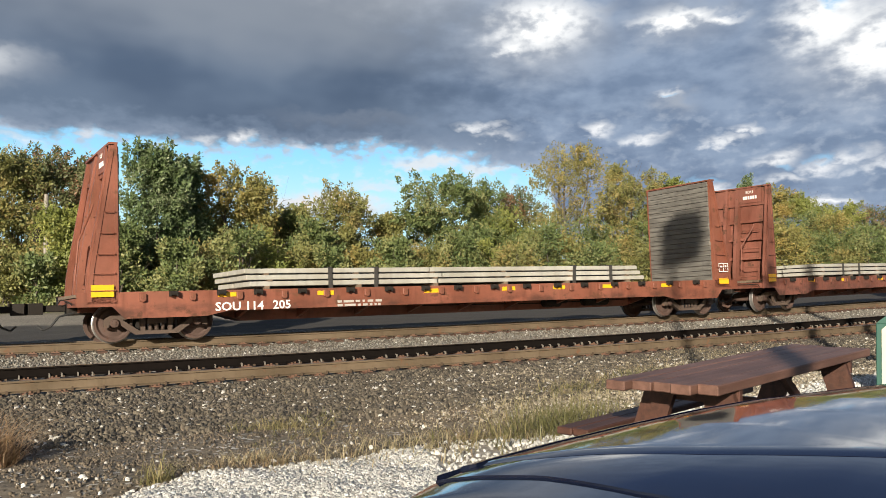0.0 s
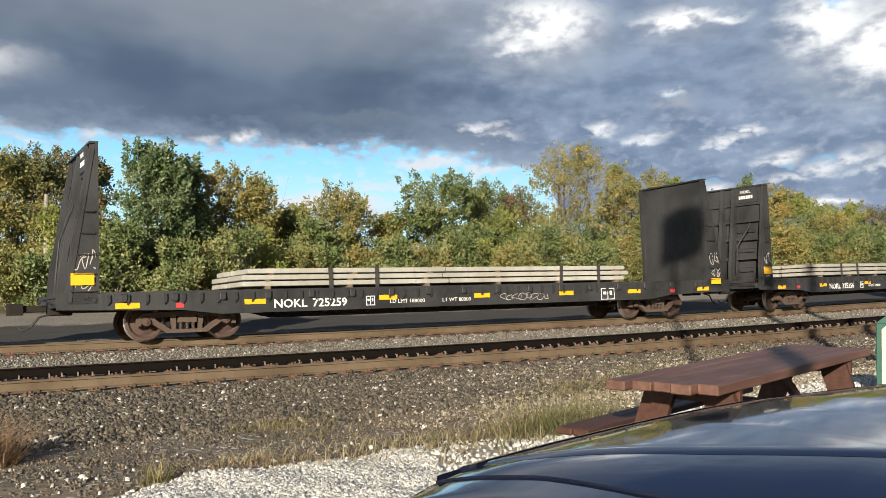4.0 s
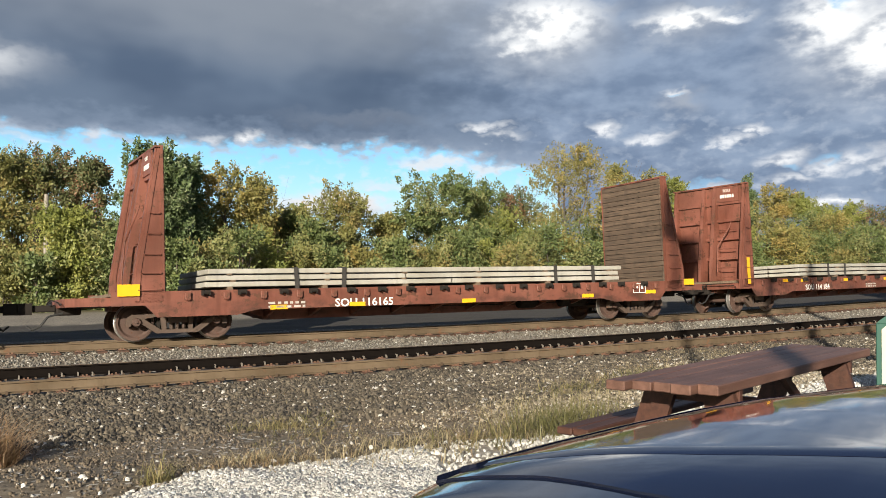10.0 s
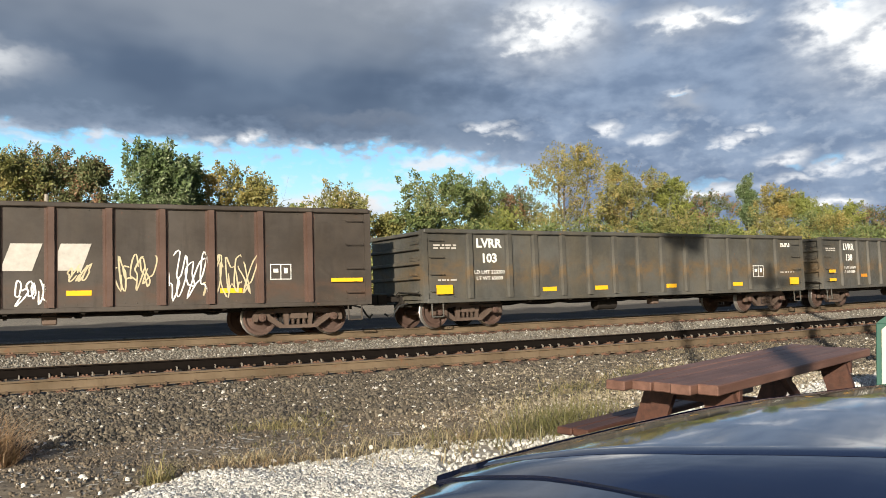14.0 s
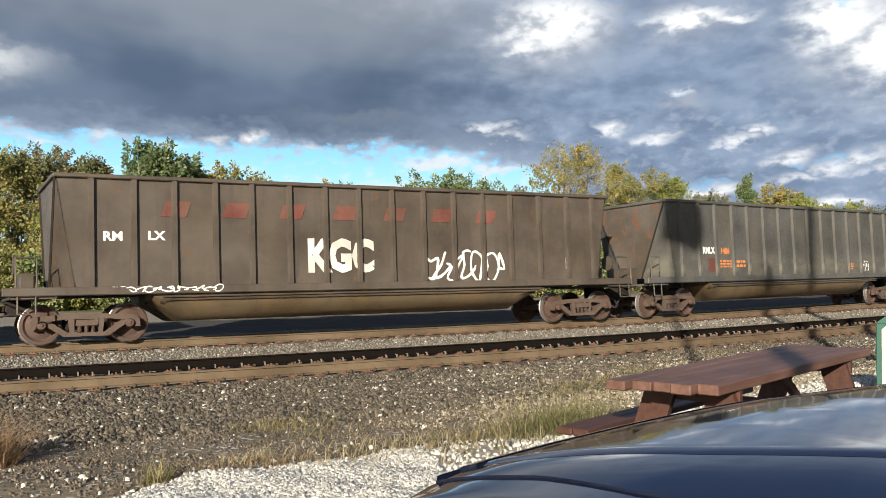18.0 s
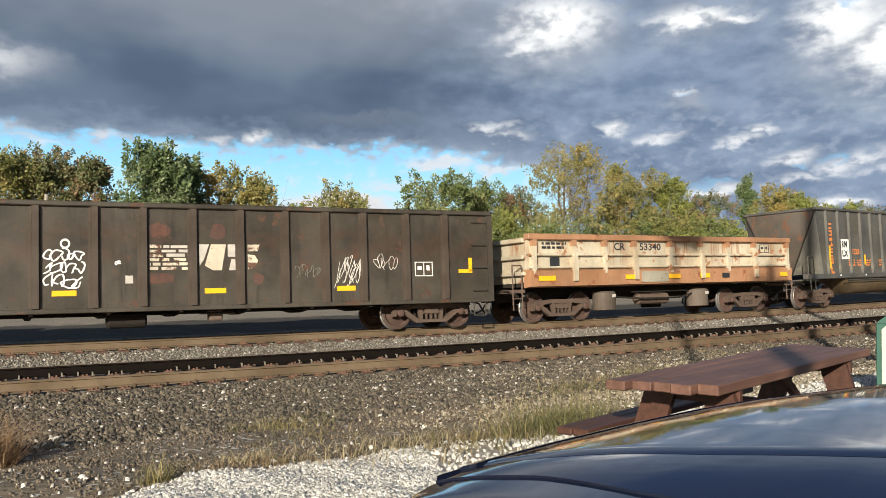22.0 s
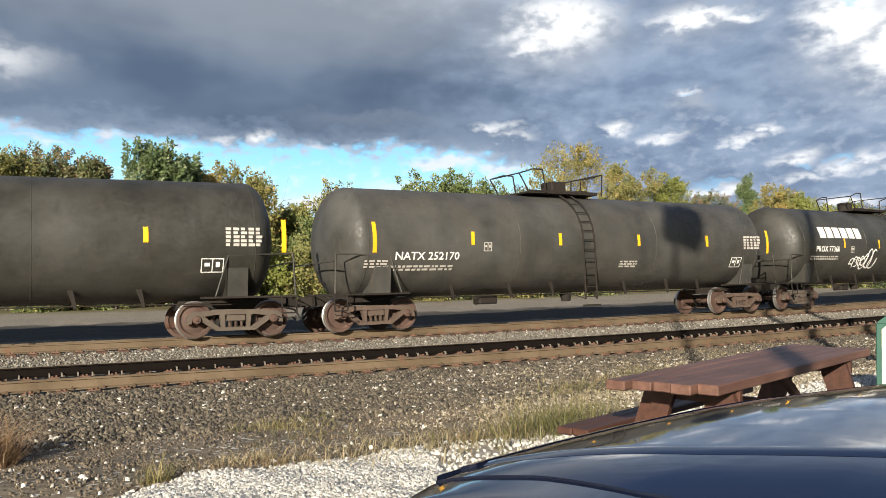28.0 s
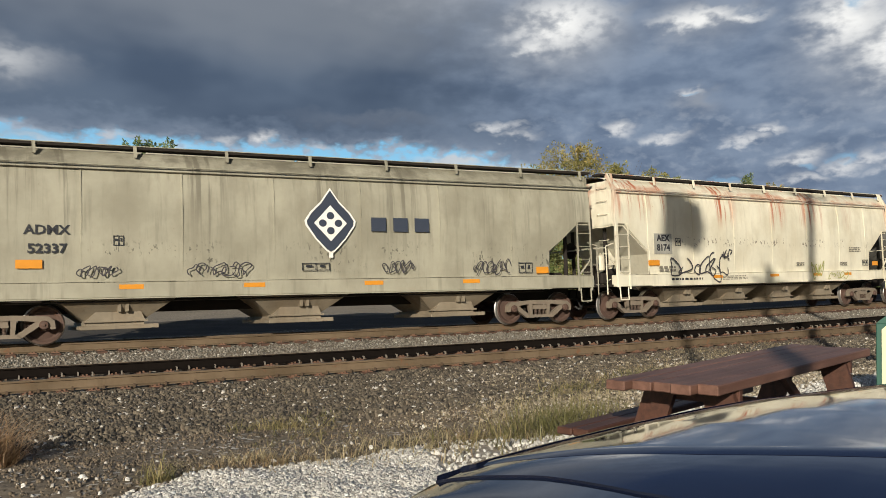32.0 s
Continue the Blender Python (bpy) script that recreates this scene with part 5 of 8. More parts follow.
def build_track(name, line, far_lift, label, near):
    t = thing(name, label, "railway track", kind="structure")
    top = lambda f: f.normal.z > 0.6 and all(v.co.z > (far_lift if v.co.z > 0.03 or far_lift < 0 else 0.0) - 0.01 for v in f.verts)
    strip("rail", RAIL, line, -0.755, -420, 430, RAILSIDE, t, 0.0, "rusty steel rail with a polished head", RAILTOP, top)
    strip("rail", RAIL, line, 0.755, -420, 430, RAILDARK if near else RAILSIDE, t, far_lift, "nearly black steel rail" if near else "rusty steel rail", RAILTOP, top)
    tie = Mesh().box(-0.115, 0.115, -1.32, 1.32, -0.39, -0.212, 0.012).data("tie", TIE)
    plate = Mesh().box(-0.09, 0.09, -0.17, 0.17, -0.214, -0.198).box(-0.05, -0.02, -0.15, -0.085, -0.201, -0.174).box(0.02, 0.05, 0.085, 0.15, -0.201, -0.174).box(-0.05, -0.02, 0.085, 0.12, -0.201, -0.166).box(0.02, 0.05, -0.12, -0.085, -0.201, -0.166).data("tie_plate", PLATE)
    anchor = Mesh().box(-0.02, 0.02, -0.10, 0.10, -0.211, -0.176).box(-0.018, 0.018, -0.115, -0.085, -0.205, -0.14).data("rail_anchor", ANCHOR)
    clip = Mesh().box(-0.013, 0.013, -0.105, -0.075, -0.20, -0.135).box(-0.011, 0.011, -0.085, -0.03, -0.15, -0.132).data("rail_clip", CLIP)
    rng = random.Random(5 + int(near))
    s = -19.0
    cant = math.degrees(math.asin(far_lift / GAUGE))
    while s < 42:
        x, y, a = line.at(s)
        m = pose(x, y, far_lift / 2 + rng.uniform(-0.006, 0.006), 0, 0, math.degrees(a) + rng.uniform(-1.2, 1.2)) @ pose(0, 0, 0, cant)
        shared("tie", tie, t, m)
        for q in (-0.755, 0.755):
            shared("tie_plate", plate, t, m @ Matrix.Translation((0, q, 0)))
        if near:
            for dx in [q for q in (-0.10, 0.13) if rng.random() < 0.7]:
                shared("rail_clip", clip, t, m @ Matrix.Translation((dx + rng.uniform(-0.02, 0.02), 0.755, rng.uniform(-0.012, 0.006))))
            for q in (-0.755, 0.755):
                shared("rail_anchor", anchor, t, m @ Matrix.Translation((0.16, q, 0)) @ pose(0, 0, 0, 0, 0, 0 if q < 0 else 180))
        s += 0.50 + rng.uniform(-0.02, 0.02)
    return t


build_track("near_track", NEAR_LINE, 0.055, "empty track of rusty rails on old timber ties", True)
build_track("far_track", FAR_LINE, -GAUGE * math.sin(radians(BANK)), "track under the train, rusty rails on timber ties", False)


# ---- loose stones ----
def stones(name, count, s0, s1, w0, w1, size, material, label, seed, lift=0.0, dens=None):
    """Many broken stones on the ground, one joined piece."""
    rng = np.random.RandomState(seed)
    s = rng.uniform(s0, s1, count)
    w = rng.uniform(w0, w1, count)
    if dens is not None:
        keep = rng.uniform(0, 1, count) < dens(s, w)
        s, w = s[keep], w[keep]
    n = len(s)
    x, y = plan(s, w)
    z = ground_height(s, w)
    z = z + table_rise(x, y, z) + rough_height(x, y) * np.where((w > -6.6) & (w < 2), 0.3, 1.0) - 0.02 + lift
    size = rng.uniform(size[0], size[1], n)
    # a broken block: wide foot in the ground, smaller slanted top
    shape = np.array([(1, 1, -0.7), (-1, 1, -0.7), (-1, -1, -0.7), (1, -1, -0.7), (0.62, 0.62, 1), (-0.62, 0.62, 1), (-0.62, -0.62, 1), (0.62, -0.62, 1)]) * np.array([0.85, 0.7, 0.62])
    v = shape[None] * size[:, None, None] * rng.uniform(0.6, 1.2, (n, 1, 3)) + rng.uniform(-0.3, 0.3, (n, 8, 3)) * size[:, None, None]
    tilt = rng.uniform(-0.5, 0.5, (n, 2))
    v[:, :, 2] += v[:, :, 0] * tilt[:, :1] + v[:, :, 1] * tilt[:, 1:]
    th = rng.uniform(0, 6.28, n)
    ct, st = np.cos(th)[:, None], np.sin(th)[:, None]
    vx, vy = v[:, :, 0] * ct - v[:, :, 1] * st, v[:, :, 0] * st + v[:, :, 1] * ct
    pos = np.stack([vx + x[:, None], vy + y[:, None], v[:, :, 2] + (z + size * 0.3)[:, None]], 2).reshape(-1, 3)
    quad = np.array([(4, 5, 6, 7), (0, 1, 5, 4), (1, 2, 6, 5), (2, 3, 7, 6), (3, 0, 4, 7)])
    faces = (np.arange(n)[:, None, None] * 8 + quad[None]).reshape(-1, 4)
    me = fast_mesh(name, pos, faces, material)
    return tagged(new(name, me), label, "stones", kind="stuff")


def fast_mesh(name, pos, faces, material):
    k = faces.shape[1]
    me = bpy.data.meshes.new(name)
    me.vertices.add(len(pos))
    me.vertices.foreach_set("co", pos.astype(np.float32).ravel())
    me.loops.add(len(faces) * k)
    me.loops.foreach_set("vertex_index", faces.astype(np.int32).ravel())
    me.polygons.add(len(faces))
    me.polygons.foreach_set("loop_start", (np.arange(len(faces)) * k).astype(np.int32))
    me.update(calc_edges=True)
    me.materials.append(material)
    return me


BALLAST = stony("grey_brown_ballast", (0.048, 0.040, 0.028), (0.205, 0.168, 0.120), (0.55, 0.52, 0.46))
BALLAST2 = stony("pale_grey_ballast", (0.12, 0.108, 0.088), (0.31, 0.28, 0.23), (0.58, 0.56, 0.51))
TAN = stony("tan_chips", (0.24, 0.20, 0.135), (0.54, 0.47, 0.355), (0.66, 0.63, 0.56))
PEBBLE = stony("brown_pebbles", (0.075, 0.058, 0.038), (0.21, 0.165, 0.115), (0.5, 0.47, 0.42))
GRAVEL = stony("white_gravel", (0.38, 0.36, 0.32), (0.78, 0.76, 0.71), (0.85, 0.84, 0.81))


def gravel_edge(s, w):
    """Metres from the edge of the white gravel, positive on the ballast side."""
    return w - 1.3 * np.clip((s + 4.5) / 6, 0, 1) + 0.62 * np.maximum(-7.4 - s, 0) + 12.68


def thin_out(s):
    return np.interp(s, [-13, -5, -1, 5, 24], [1.0, 1.0, 0.6, 0.4, 0.2])


stones("ballast_stones", 98000, -12.5, 24, -10.4, -6.0, (0.020, 0.046), BALLAST, "grey-brown broken ballast stones on the shoulder", 3, 0.0, lambda s, w: thin_out(s) * np.clip(1.0 - (w + 9.0) / -2.2, 0.45, 1.0))
stones("small_stones", 52000, -10.5, 8, -12.9, -8.6, (0.007, 0.020), PEBBLE, "small pale stones trodden into the dirt", 7, 0.0, lambda s, w: thin_out(s) * np.where(gravel_edge(s, w) > 0.05, 0.85, 0.0))
stones("ballast_between_rails", 5000, -14, 26, -6.0, -3.9, (0.018, 0.036), BALLAST, "dark ballast stones between the rails", 4, -0.012, lambda s, w: np.where(np.abs(np.abs(w + 5.05) - 0.755) < 0.1, 0, 1))
stones("ballast_between_tracks", 34000, -14, 26, -3.9, 1.5, (0.018, 0.042), BALLAST2, "pale grey ballast stones between the tracks", 5, -0.005, lambda s, w: np.where(w < -0.85, 1.0, 0.4) * np.where(np.abs(np.abs(w) - 0.755) < 0.1, 0, 1))
stones("tan_stones", 24000, -6.0, 10, -11.6, -6.6, (0.010, 0.026), TAN, "tan stones and chips among dry grass", 9, 0.004, lambda s, w: np.clip((s + 6.0) / 3.0, 0, 1) * np.where(gravel_edge(s, w) > -0.1, 1.0, 0.0))
stones("white_gravel_stones", 88000, -9.8, -5.6, -13.8, -11.8, (0.013, 0.027), GRAVEL, "white crushed gravel beside the parked car", 6, 0.006, lambda s, w: np.clip(1.0 - gravel_edge(s, w) / 0.25, 0.001, 1))
stones("white_gravel_far", 24000, -5.6, 7, -13.2, -9.6, (0.014, 0.030), GRAVEL, "white crushed gravel under the picnic table", 8, 0.0, lambda s, w: np.clip(1.0 - gravel_edge(s, w) / 0.4, 0.01, 1))


# ---- plants ----
def blades(name, spots, material, label, seed, category="grass"):
    """Tufts of grass: spots of (s, w, radius, height, blades)."""
    rng = np.random.RandomState(seed)
    P, F = [], []
    o = 0
    for s0, w0, rad, hei, cnt in spots:
        n = max(12, int(cnt * 0.4))
        q = rad * 1.5 * rng.uniform(0, 1, n)
        th = rng.uniform(0, 6.28, n)
        s, w = s0 + q * np.cos(th) * 1.4, w0 + q * np.sin(th)
        x, y = plan(s, w)
        z = ground_height(s, w) + rough_height(x, y) - 0.03
        h = hei * 0.5 * rng.uniform(0.1, 1.0, n) ** 1.8 + 0.02
        lean = rng.uniform(0.2, 2.4, n) * h
        dr = rng.uniform(0, 6.28, n)
        wd = rng.uniform(0.0025, 0.0055, n)
        px, py = np.cos(dr + 1.57) * wd, np.sin(dr + 1.57) * wd
        lx, ly = np.cos(dr) * lean, np.sin(dr) * lean
        v = np.empty((n, 5, 3))
        v[:, 0] = np.stack([x - px, y - py, z], 1)
        v[:, 1] = np.stack([x + px, y + py, z], 1)
        v[:, 2] = np.stack([x + lx * 0.35 + px * 0.8, y + ly * 0.35 + py * 0.8, z + h * 0.6], 1)
        v[:, 3] = np.stack([x + lx * 0.35 - px * 0.8, y + ly * 0.35 - py * 0.8, z + h * 0.6], 1)
        v[:, 4] = np.stack([x + lx, y + ly, z + h], 1)
        P.append(v.reshape(-1, 3))
        b = np.arange(n)[:, None] * 5 + o
        F += [b + np.array([[0, 1, 2]]), b + np.array([[0, 2, 3]]), b + np.array([[3, 2, 4]])]
        o += n * 5
    me = fast_mesh(name, np.concatenate(P), np.concatenate(F), material)
    return tagged(new(name, me), label, category, kind="stuff")


DRY = leafy("dry_grass_blades", (0.34, 0.28, 0.16), (0.48, 0.41, 0.25), (0.28, 0.19, 0.10), 0.3)
GREEN = leafy("green_grass_blades", (0.13, 0.13, 0.045), (0.25, 0.22, 0.09), (0.36, 0.29, 0.14), 0.3)


def tree(name, x0, y0, height, width, leaf, label, seed, leaves=9000, size=0.17, low=0.15, bare=0.0, limbs=8, spire=False, lean=0.0, upright=0.35):
    """A tapered trunk, limbs and twigs, and a crown of many small leaves in clumps."""
    rng = np.random.RandomState(seed)
    z0 = GROUND_LOT - 0.03
    t = thing(name, label, "tree" if height > 3.4 else "bush", "trees behind the railway")
    t.location = (x0, y0, z0)
    m = Mesh()
    tips = []
    forks = 1 if spire else rng.randint(1, 4)
    for f in range(forks):
        ang = rng.uniform(0, 6.28)
        base = Vector((0.15 * math.cos(ang) * (forks > 1), 0.15 * math.sin(ang) * (forks > 1), 0))
        prev, r = base, height * 0.013 + 0.03
        aim = Vector((math.cos(ang) * width * 0.16 * (forks > 1) + lean, math.sin(ang) * width * 0.16 * (forks > 1), height * 0.8))
        steps = 5
        for i in range(1, steps + 1):
            p = base + (aim - base) * (i / steps) + Vector((rng.normal() * 0.1, rng.normal() * 0.1, 0))
            r2 = r * 0.78
            m.rod(prev, p, r, 7, r2)
            if i >= 1:
                for q in range(max(1, limbs // steps)):
                    a2 = rng.uniform(0, 6.28)
                    frac = i / steps
                    reach = width * 0.5 * (1.0 - 0.75 * frac if spire else rng.uniform(0.55, 1.0) * (1 - 0.35 * abs(frac - 0.55)))
                    e = p + Vector((math.cos(a2) * reach, math.sin(a2) * reach, height * (0.02 if spire else rng.uniform(0.05, 0.2))))
                    mid = p + (e - p) * 0.5 + Vector((0, 0, height * 0.03))
                    m.rod(p, mid, r2 * 0.5, 5, r2 * 0.3)
                    m.rod(mid, e, r2 * 0.3, 5, r2 * 0.12)
                    tips += [e, mid, p + (e - p) * 0.75]
                    for _k in range(2):
                        e2 = mid + Vector((rng.normal() * 0.35 * reach, rng.normal() * 0.35 * reach, abs(rng.normal()) * 0.12 * height))
                        m.rod(mid, e2, r2 * 0.22, 4, r2 * 0.08)
                        tips.append(e2)
            prev, r = p, r2
        m.rod(prev, prev + Vector((0, 0, height * 0.12)), r, 5, r * 0.3)
    part("trunk", m, BARK, t)
    # clumps fill an uneven envelope round the limbs
    n = int(leaves * (1 - bare))
    k = 380
    # lobes first, then clumps in each lobe
    nl = 11 if width < 3 else 20
    lz = low + (1 - low) * rng.uniform(0.05, 0.95, nl)
    lz[0] = 0.93
    if spire:
        lenv = np.clip(1.02 - lz, 0.04, 1) ** 0.62 * 1.05
    else:
        lenv = np.sqrt(np.clip(1 - ((lz - 0.5) / 0.55) ** 2, 0.03, 1))
    la = rng.uniform(0, 6.28, nl) + np.arange(nl) * 2.4
    lr = width * 0.36 * lenv * rng.uniform(0.3, 1.15, nl)
    lobe = np.stack([lr * np.cos(la), lr * np.sin(la), lz * height], 1)
    lsize = width * rng.uniform(0.13, 0.25, nl) * (0.8 if spire else 1.0)
    own = rng.randint(0, nl, k)
    dd = rng.normal(size=(k, 3))
    dd /= np.linalg.norm(dd, axis=1)[:, None]
    C = lobe[own] + dd * (lsize[own] * rng.uniform(0.55, 1.1, k))[:, None] * np.array([1, 1, 1.35 if spire else 0.9])
    C[:, 0] += lean * C[:, 2] / height
    C = C[(C[:, 2] > low * height * 0.6) & (C[:, 2] < height * 1.02)]
    T = np.array([tuple(p) for p in tips])
    T = T[(T[:, 2] > low * height) & (T[:, 2] < height * 0.86) & (np.hypot(T[:, 0], T[:, 1]) < width * 0.48)]
    C = np.concatenate([C, T[:60]])
    # each clump is a spray of leaves that grows outwards along a twig
    out = C - np.array([0, 0, 0.45 * height])
    out[:, 2] *= 0.6
    out /= np.linalg.norm(out, axis=1)[:, None] + 1e-6
    out += rng.normal(size=out.shape) * 0.45
    out[:, 2] += upright * 1.3
    out /= np.linalg.norm(out, axis=1)[:, None] + 1e-6
    csize = rng.uniform(0.35, 0.95, len(C)) * min(1.0, width / 4.5 + 0.25)
    which = rng.randint(0, len(C), n)
    d = rng.normal(size=(n, 3))
    d /= np.linalg.norm(d, axis=1)[:, None]
    along = rng.uniform(-0.35, 1.0, n) ** 1
    fat = csize[which] * 0.36 * np.sqrt(np.clip(1.05 - along, 0.05, 1.2)) * rng.uniform(0.3, 1.0, n) ** 0.6
    pos = C[which] + out[which] * (along * csize[which])[:, None] + d * fat[:, None]
    pos[:, 2] -= 0.22 * csize[which] * np.clip(along, 0, 1) ** 2 * (1 - upright)
    pos[:, 2] = np.clip(pos[:, 2], 0.05, None)
    d = d + out[which] * 0.8
    L = size * rng.uniform(0.6, 1.35, n)
    dirs = d + rng.normal(size=(n, 3)) * 0.7 + np.array([0, 0, -0.25])
    dirs /= np.linalg.norm(dirs, axis=1)[:, None]
    side = np.cross(dirs, rng.normal(size=(n, 3)))
    side /= np.linalg.norm(side, axis=1)[:, None] + 1e-9
    nor = np.cross(dirs, side)
    v = np.empty((n, 4, 3))
    v[:, 0] = pos
    v[:, 1] = pos + dirs * (L * 0.5)[:, None] + side * (L * 0.27)[:, None] + nor * (L * 0.06)[:, None]
    v[:, 2] = pos + dirs * L[:, None]
    v[:, 3] = pos + dirs * (L * 0.5)[:, None] - side * (L * 0.27)[:, None] + nor * (L * 0.06)[:, None]
    b = np.arange(n)[:, None] * 4
    me = fast_mesh("crown", v.reshape(-1, 3), np.concatenate([b + np.array([[0, 1, 2]]), b + np.array([[0, 2, 3]])]), leaf)
    c = new("crown", me)
    c.parent = t
    return t


BARK = woody("grey_brown_bark", (0.16, 0.13, 0.10), (0.07, 0.055, 0.042), grain=(6, 6, 1), scale=3)
LEAF_GREEN = leafy("green_leaves", (0.07949, 0.1188, 0.03648), (0.1952, 0.2324, 0.08064), (0.292, 0.2846, 0.1114), 0.18)
LEAF_DEEP = leafy("deep_green_leaves", (0.07308, 0.1174, 0.04133), (0.1624, 0.2117, 0.087), (0.272, 0.3059, 0.174), 0.15)
LEAF_OLIVE = leafy("olive_leaves", (0.1362, 0.1466, 0.04608), (0.261, 0.2516, 0.08141), (0.3412, 0.2571, 0.09216), 0.18)
LEAF_AUTUMN = leafy("russet_leaves", (0.09025, 0.1208, 0.0441), (0.1757, 0.1733, 0.07875), (0.3135, 0.1575, 0.0945), 0.18)
LEAF_GOLD = leafy("golden_olive_leaves", (0.1716, 0.1687, 0.04915), (0.3209, 0.2765, 0.08602), (0.4131, 0.3013, 0.09677), 0.20)
LEAF_LIME = leafy("yellow_green_leaves", (0.1386, 0.1719, 0.03802), (0.2771, 0.2912, 0.07223), (0.351, 0.3436, 0.09882), 0.22)


def cloud_backdrop():
    """Far curved sheet of sky and clouds beyond the trees; drifts slowly."""
    R = 1500.0
    m = Mesh()
    na, ne = 72, 30
    uvs, vs = [], []
    for j in range(ne + 1):
        el = -4 + 62 * j / ne
        for i in range(na + 1):
            az = -80 + 160 * i / na
            a, e = radians(az), radians(el)
            vs.append(Vector((math.sin(a) * math.cos(e), DEEP * math.cos(a) * math.cos(e), math.sin(e))).normalized() * R)
            uvs.append((az, el))
    fs = [(j * (na + 1) + i, j * (na + 1) + i + 1, (j + 1) * (na + 1) + i + 1, (j + 1) * (na + 1) + i) for j in range(ne) for i in range(na)]
    me = bpy.data.meshes.new("sky_backdrop")
    me.from_pydata(vs, [], fs)
    uv = me.uv_layers.new(name="angles")
    for lp in me.loops:
        uv.data[lp.index].uv = uvs[lp.vertex_index]
    for p in me.polygons:
        p.use_smooth = True
    k = N("cloudy_sky")
    u = k.n("ShaderNodeUVMap")
    u.uv_map = "angles"
    vec = u.outputs[0]

    def moved(scale, loc=(0, 0, 0)):
        q = k.n("ShaderNodeMapping")
        q.inputs["Scale"].default_value, q.inputs["Location"].default_value = scale, loc
        k.link(vec, q.inputs["Vector"])
        return q.outputs[0]
    sp = k.n("ShaderNodeSeparateXYZ")
    k.link(vec, sp.inputs[0])
    az, el = sp.outputs[0], sp.outputs[1]
    n1 = k.noise(moved((0.07, 0.14, 1)), 1.0, 3, 0.5)
    n2 = k.noise(moved((0.26, 0.50, 1), (3, 1, 0)), 1.0, 4, 0.5)
    n3 = k.noise(moved((0.85, 1.30, 1), (9, 4, 0)), 1.0, 3, 0.48)
    wob1, wob, wob3 = (k.math("SUBTRACT", q, 0.5) for q in (n1, n2, n3))
    azw = k.math("ADD", k.math("ADD", az, k.math("MULTIPLY", wob, 5.0)), k.math("MULTIPLY", wob3, 1.8))
    elw = k.math("ADD", k.math("ADD", el, k.math("MULTIPLY", wob, 2.6)), k.math("MULTIPLY", wob3, 1.3))

    def blob(a, e, ra, re, hard=0.0, gain=1.0):
        dx = k.math("DIVIDE", k.math("SUBTRACT", azw, a), ra)
        dy = k.math("DIVIDE", k.math("SUBTRACT", elw, e), re)
        d = k.math("SQRT", k.math("ADD", k.math("MULTIPLY", dx, dx), k.math("MULTIPLY", dy, dy)))
        return k.ramp(d, 1.0, hard, 0, gain)

    def top(vals):
        r = vals[0]
        for v in vals[1:]:
            r = k.math("MAXIMUM", r, v)
        return r
    # clear sky: paler towards the horizon
    clear = k.mix(k.ramp(el, 3.0, 12.0), (0.60, 0.93, 1.08), (0.28, 0.74, 1.13))
    # thin white veils and low cumulus in the clear part
    veil = k.math("MULTIPLY", k.ramp(n3, 0.48, 0.72, 0, 0.5), k.ramp(k.math("ABSOLUTE", k.math("SUBTRACT", el, 7.0)), 3.0, 0.5))
    clear = k.mix(veil, clear, (0.72, 0.84, 0.92))
    banks = top([blob(-10.5, 5.0, 7.5, 1.5, 0.45), blob(-1.5, 8.9, 4.5, 0.8, 0.3, 0.85), blob(-6, 6.9, 4.0, 0.5, 0.2, 0.5), blob(3.5, 8.4, 3.5, 0.7, 0.3, 0.8)])
    clear = k.mix(banks, clear, k.mix(k.ramp(k.math("SUBTRACT", elw, 4.7), -1.2, 0.6), (0.34, 0.42, 0.56), (0.80, 0.81, 0.83)))
    # grey deck, in soft rolls; bluer and broken on the right
    deck = k.mix(k.ramp(n1, 0.36, 0.66), (0.094, 0.136, 0.210), (0.150, 0.204, 0.290))
    deck = k.mix(k.ramp(k.math("ADD", el, k.math("MULTIPLY", wob1, 8.0)), 15.0, 22.0, 0, 0.9), deck, (0.27, 0.305, 0.36))
    deck = k.mix(blob(-8, 12.7, 12, 1.1, 0.0, 0.45), deck, (0.24, 0.28, 0.35))
    deck = k.mix(blob(-22, 10.9, 16, 0.9, 0.0, 0.25), deck, (0.22, 0.28, 0.38))
    right = k.mix(k.ramp(n2, 0.32, 0.68), (0.185, 0.255, 0.380), (0.305, 0.390, 0.530))
    deck = k.mix(k.ramp(k.math("ADD", az, k.math("MULTIPLY", wob, 14)), -8, 14, 0, 0.9), deck, right)
    broken = k.math("MULTIPLY", k.ramp(az, -1, 10), k.ramp(elw, 14.5, 11.5))
    puffs = k.math("MULTIPLY", broken, k.ramp(n3, 0.46, 0.74, 0, 0.42))
    deck = k.mix(puffs, deck, (0.47, 0.54, 0.65))
    deck = k.mix(k.math("MULTIPLY", broken, k.ramp(n3, 0.42, 0.28, 0, 0.3)), deck, (0.19, 0.25, 0.365))
    # the deck's lower edge falls towards the right
    edge = k.math("ADD", 10.35, k.ramp(az, -2, 9, 0, -1.7))
    edge = k.math("ADD", edge, k.ramp(az, 9.0, 12.5, 0, -14))
    rag = k.math("ADD", k.math("ADD", el, k.math("MULTIPLY", wob, 3.6)), k.math("MULTIPLY", wob3, 2.0))
    gone = k.math("SUBTRACT", rag, edge)
    lower = k.ramp(gone, -0.75, 0.55)
    col = k.mix(lower, clear, deck)
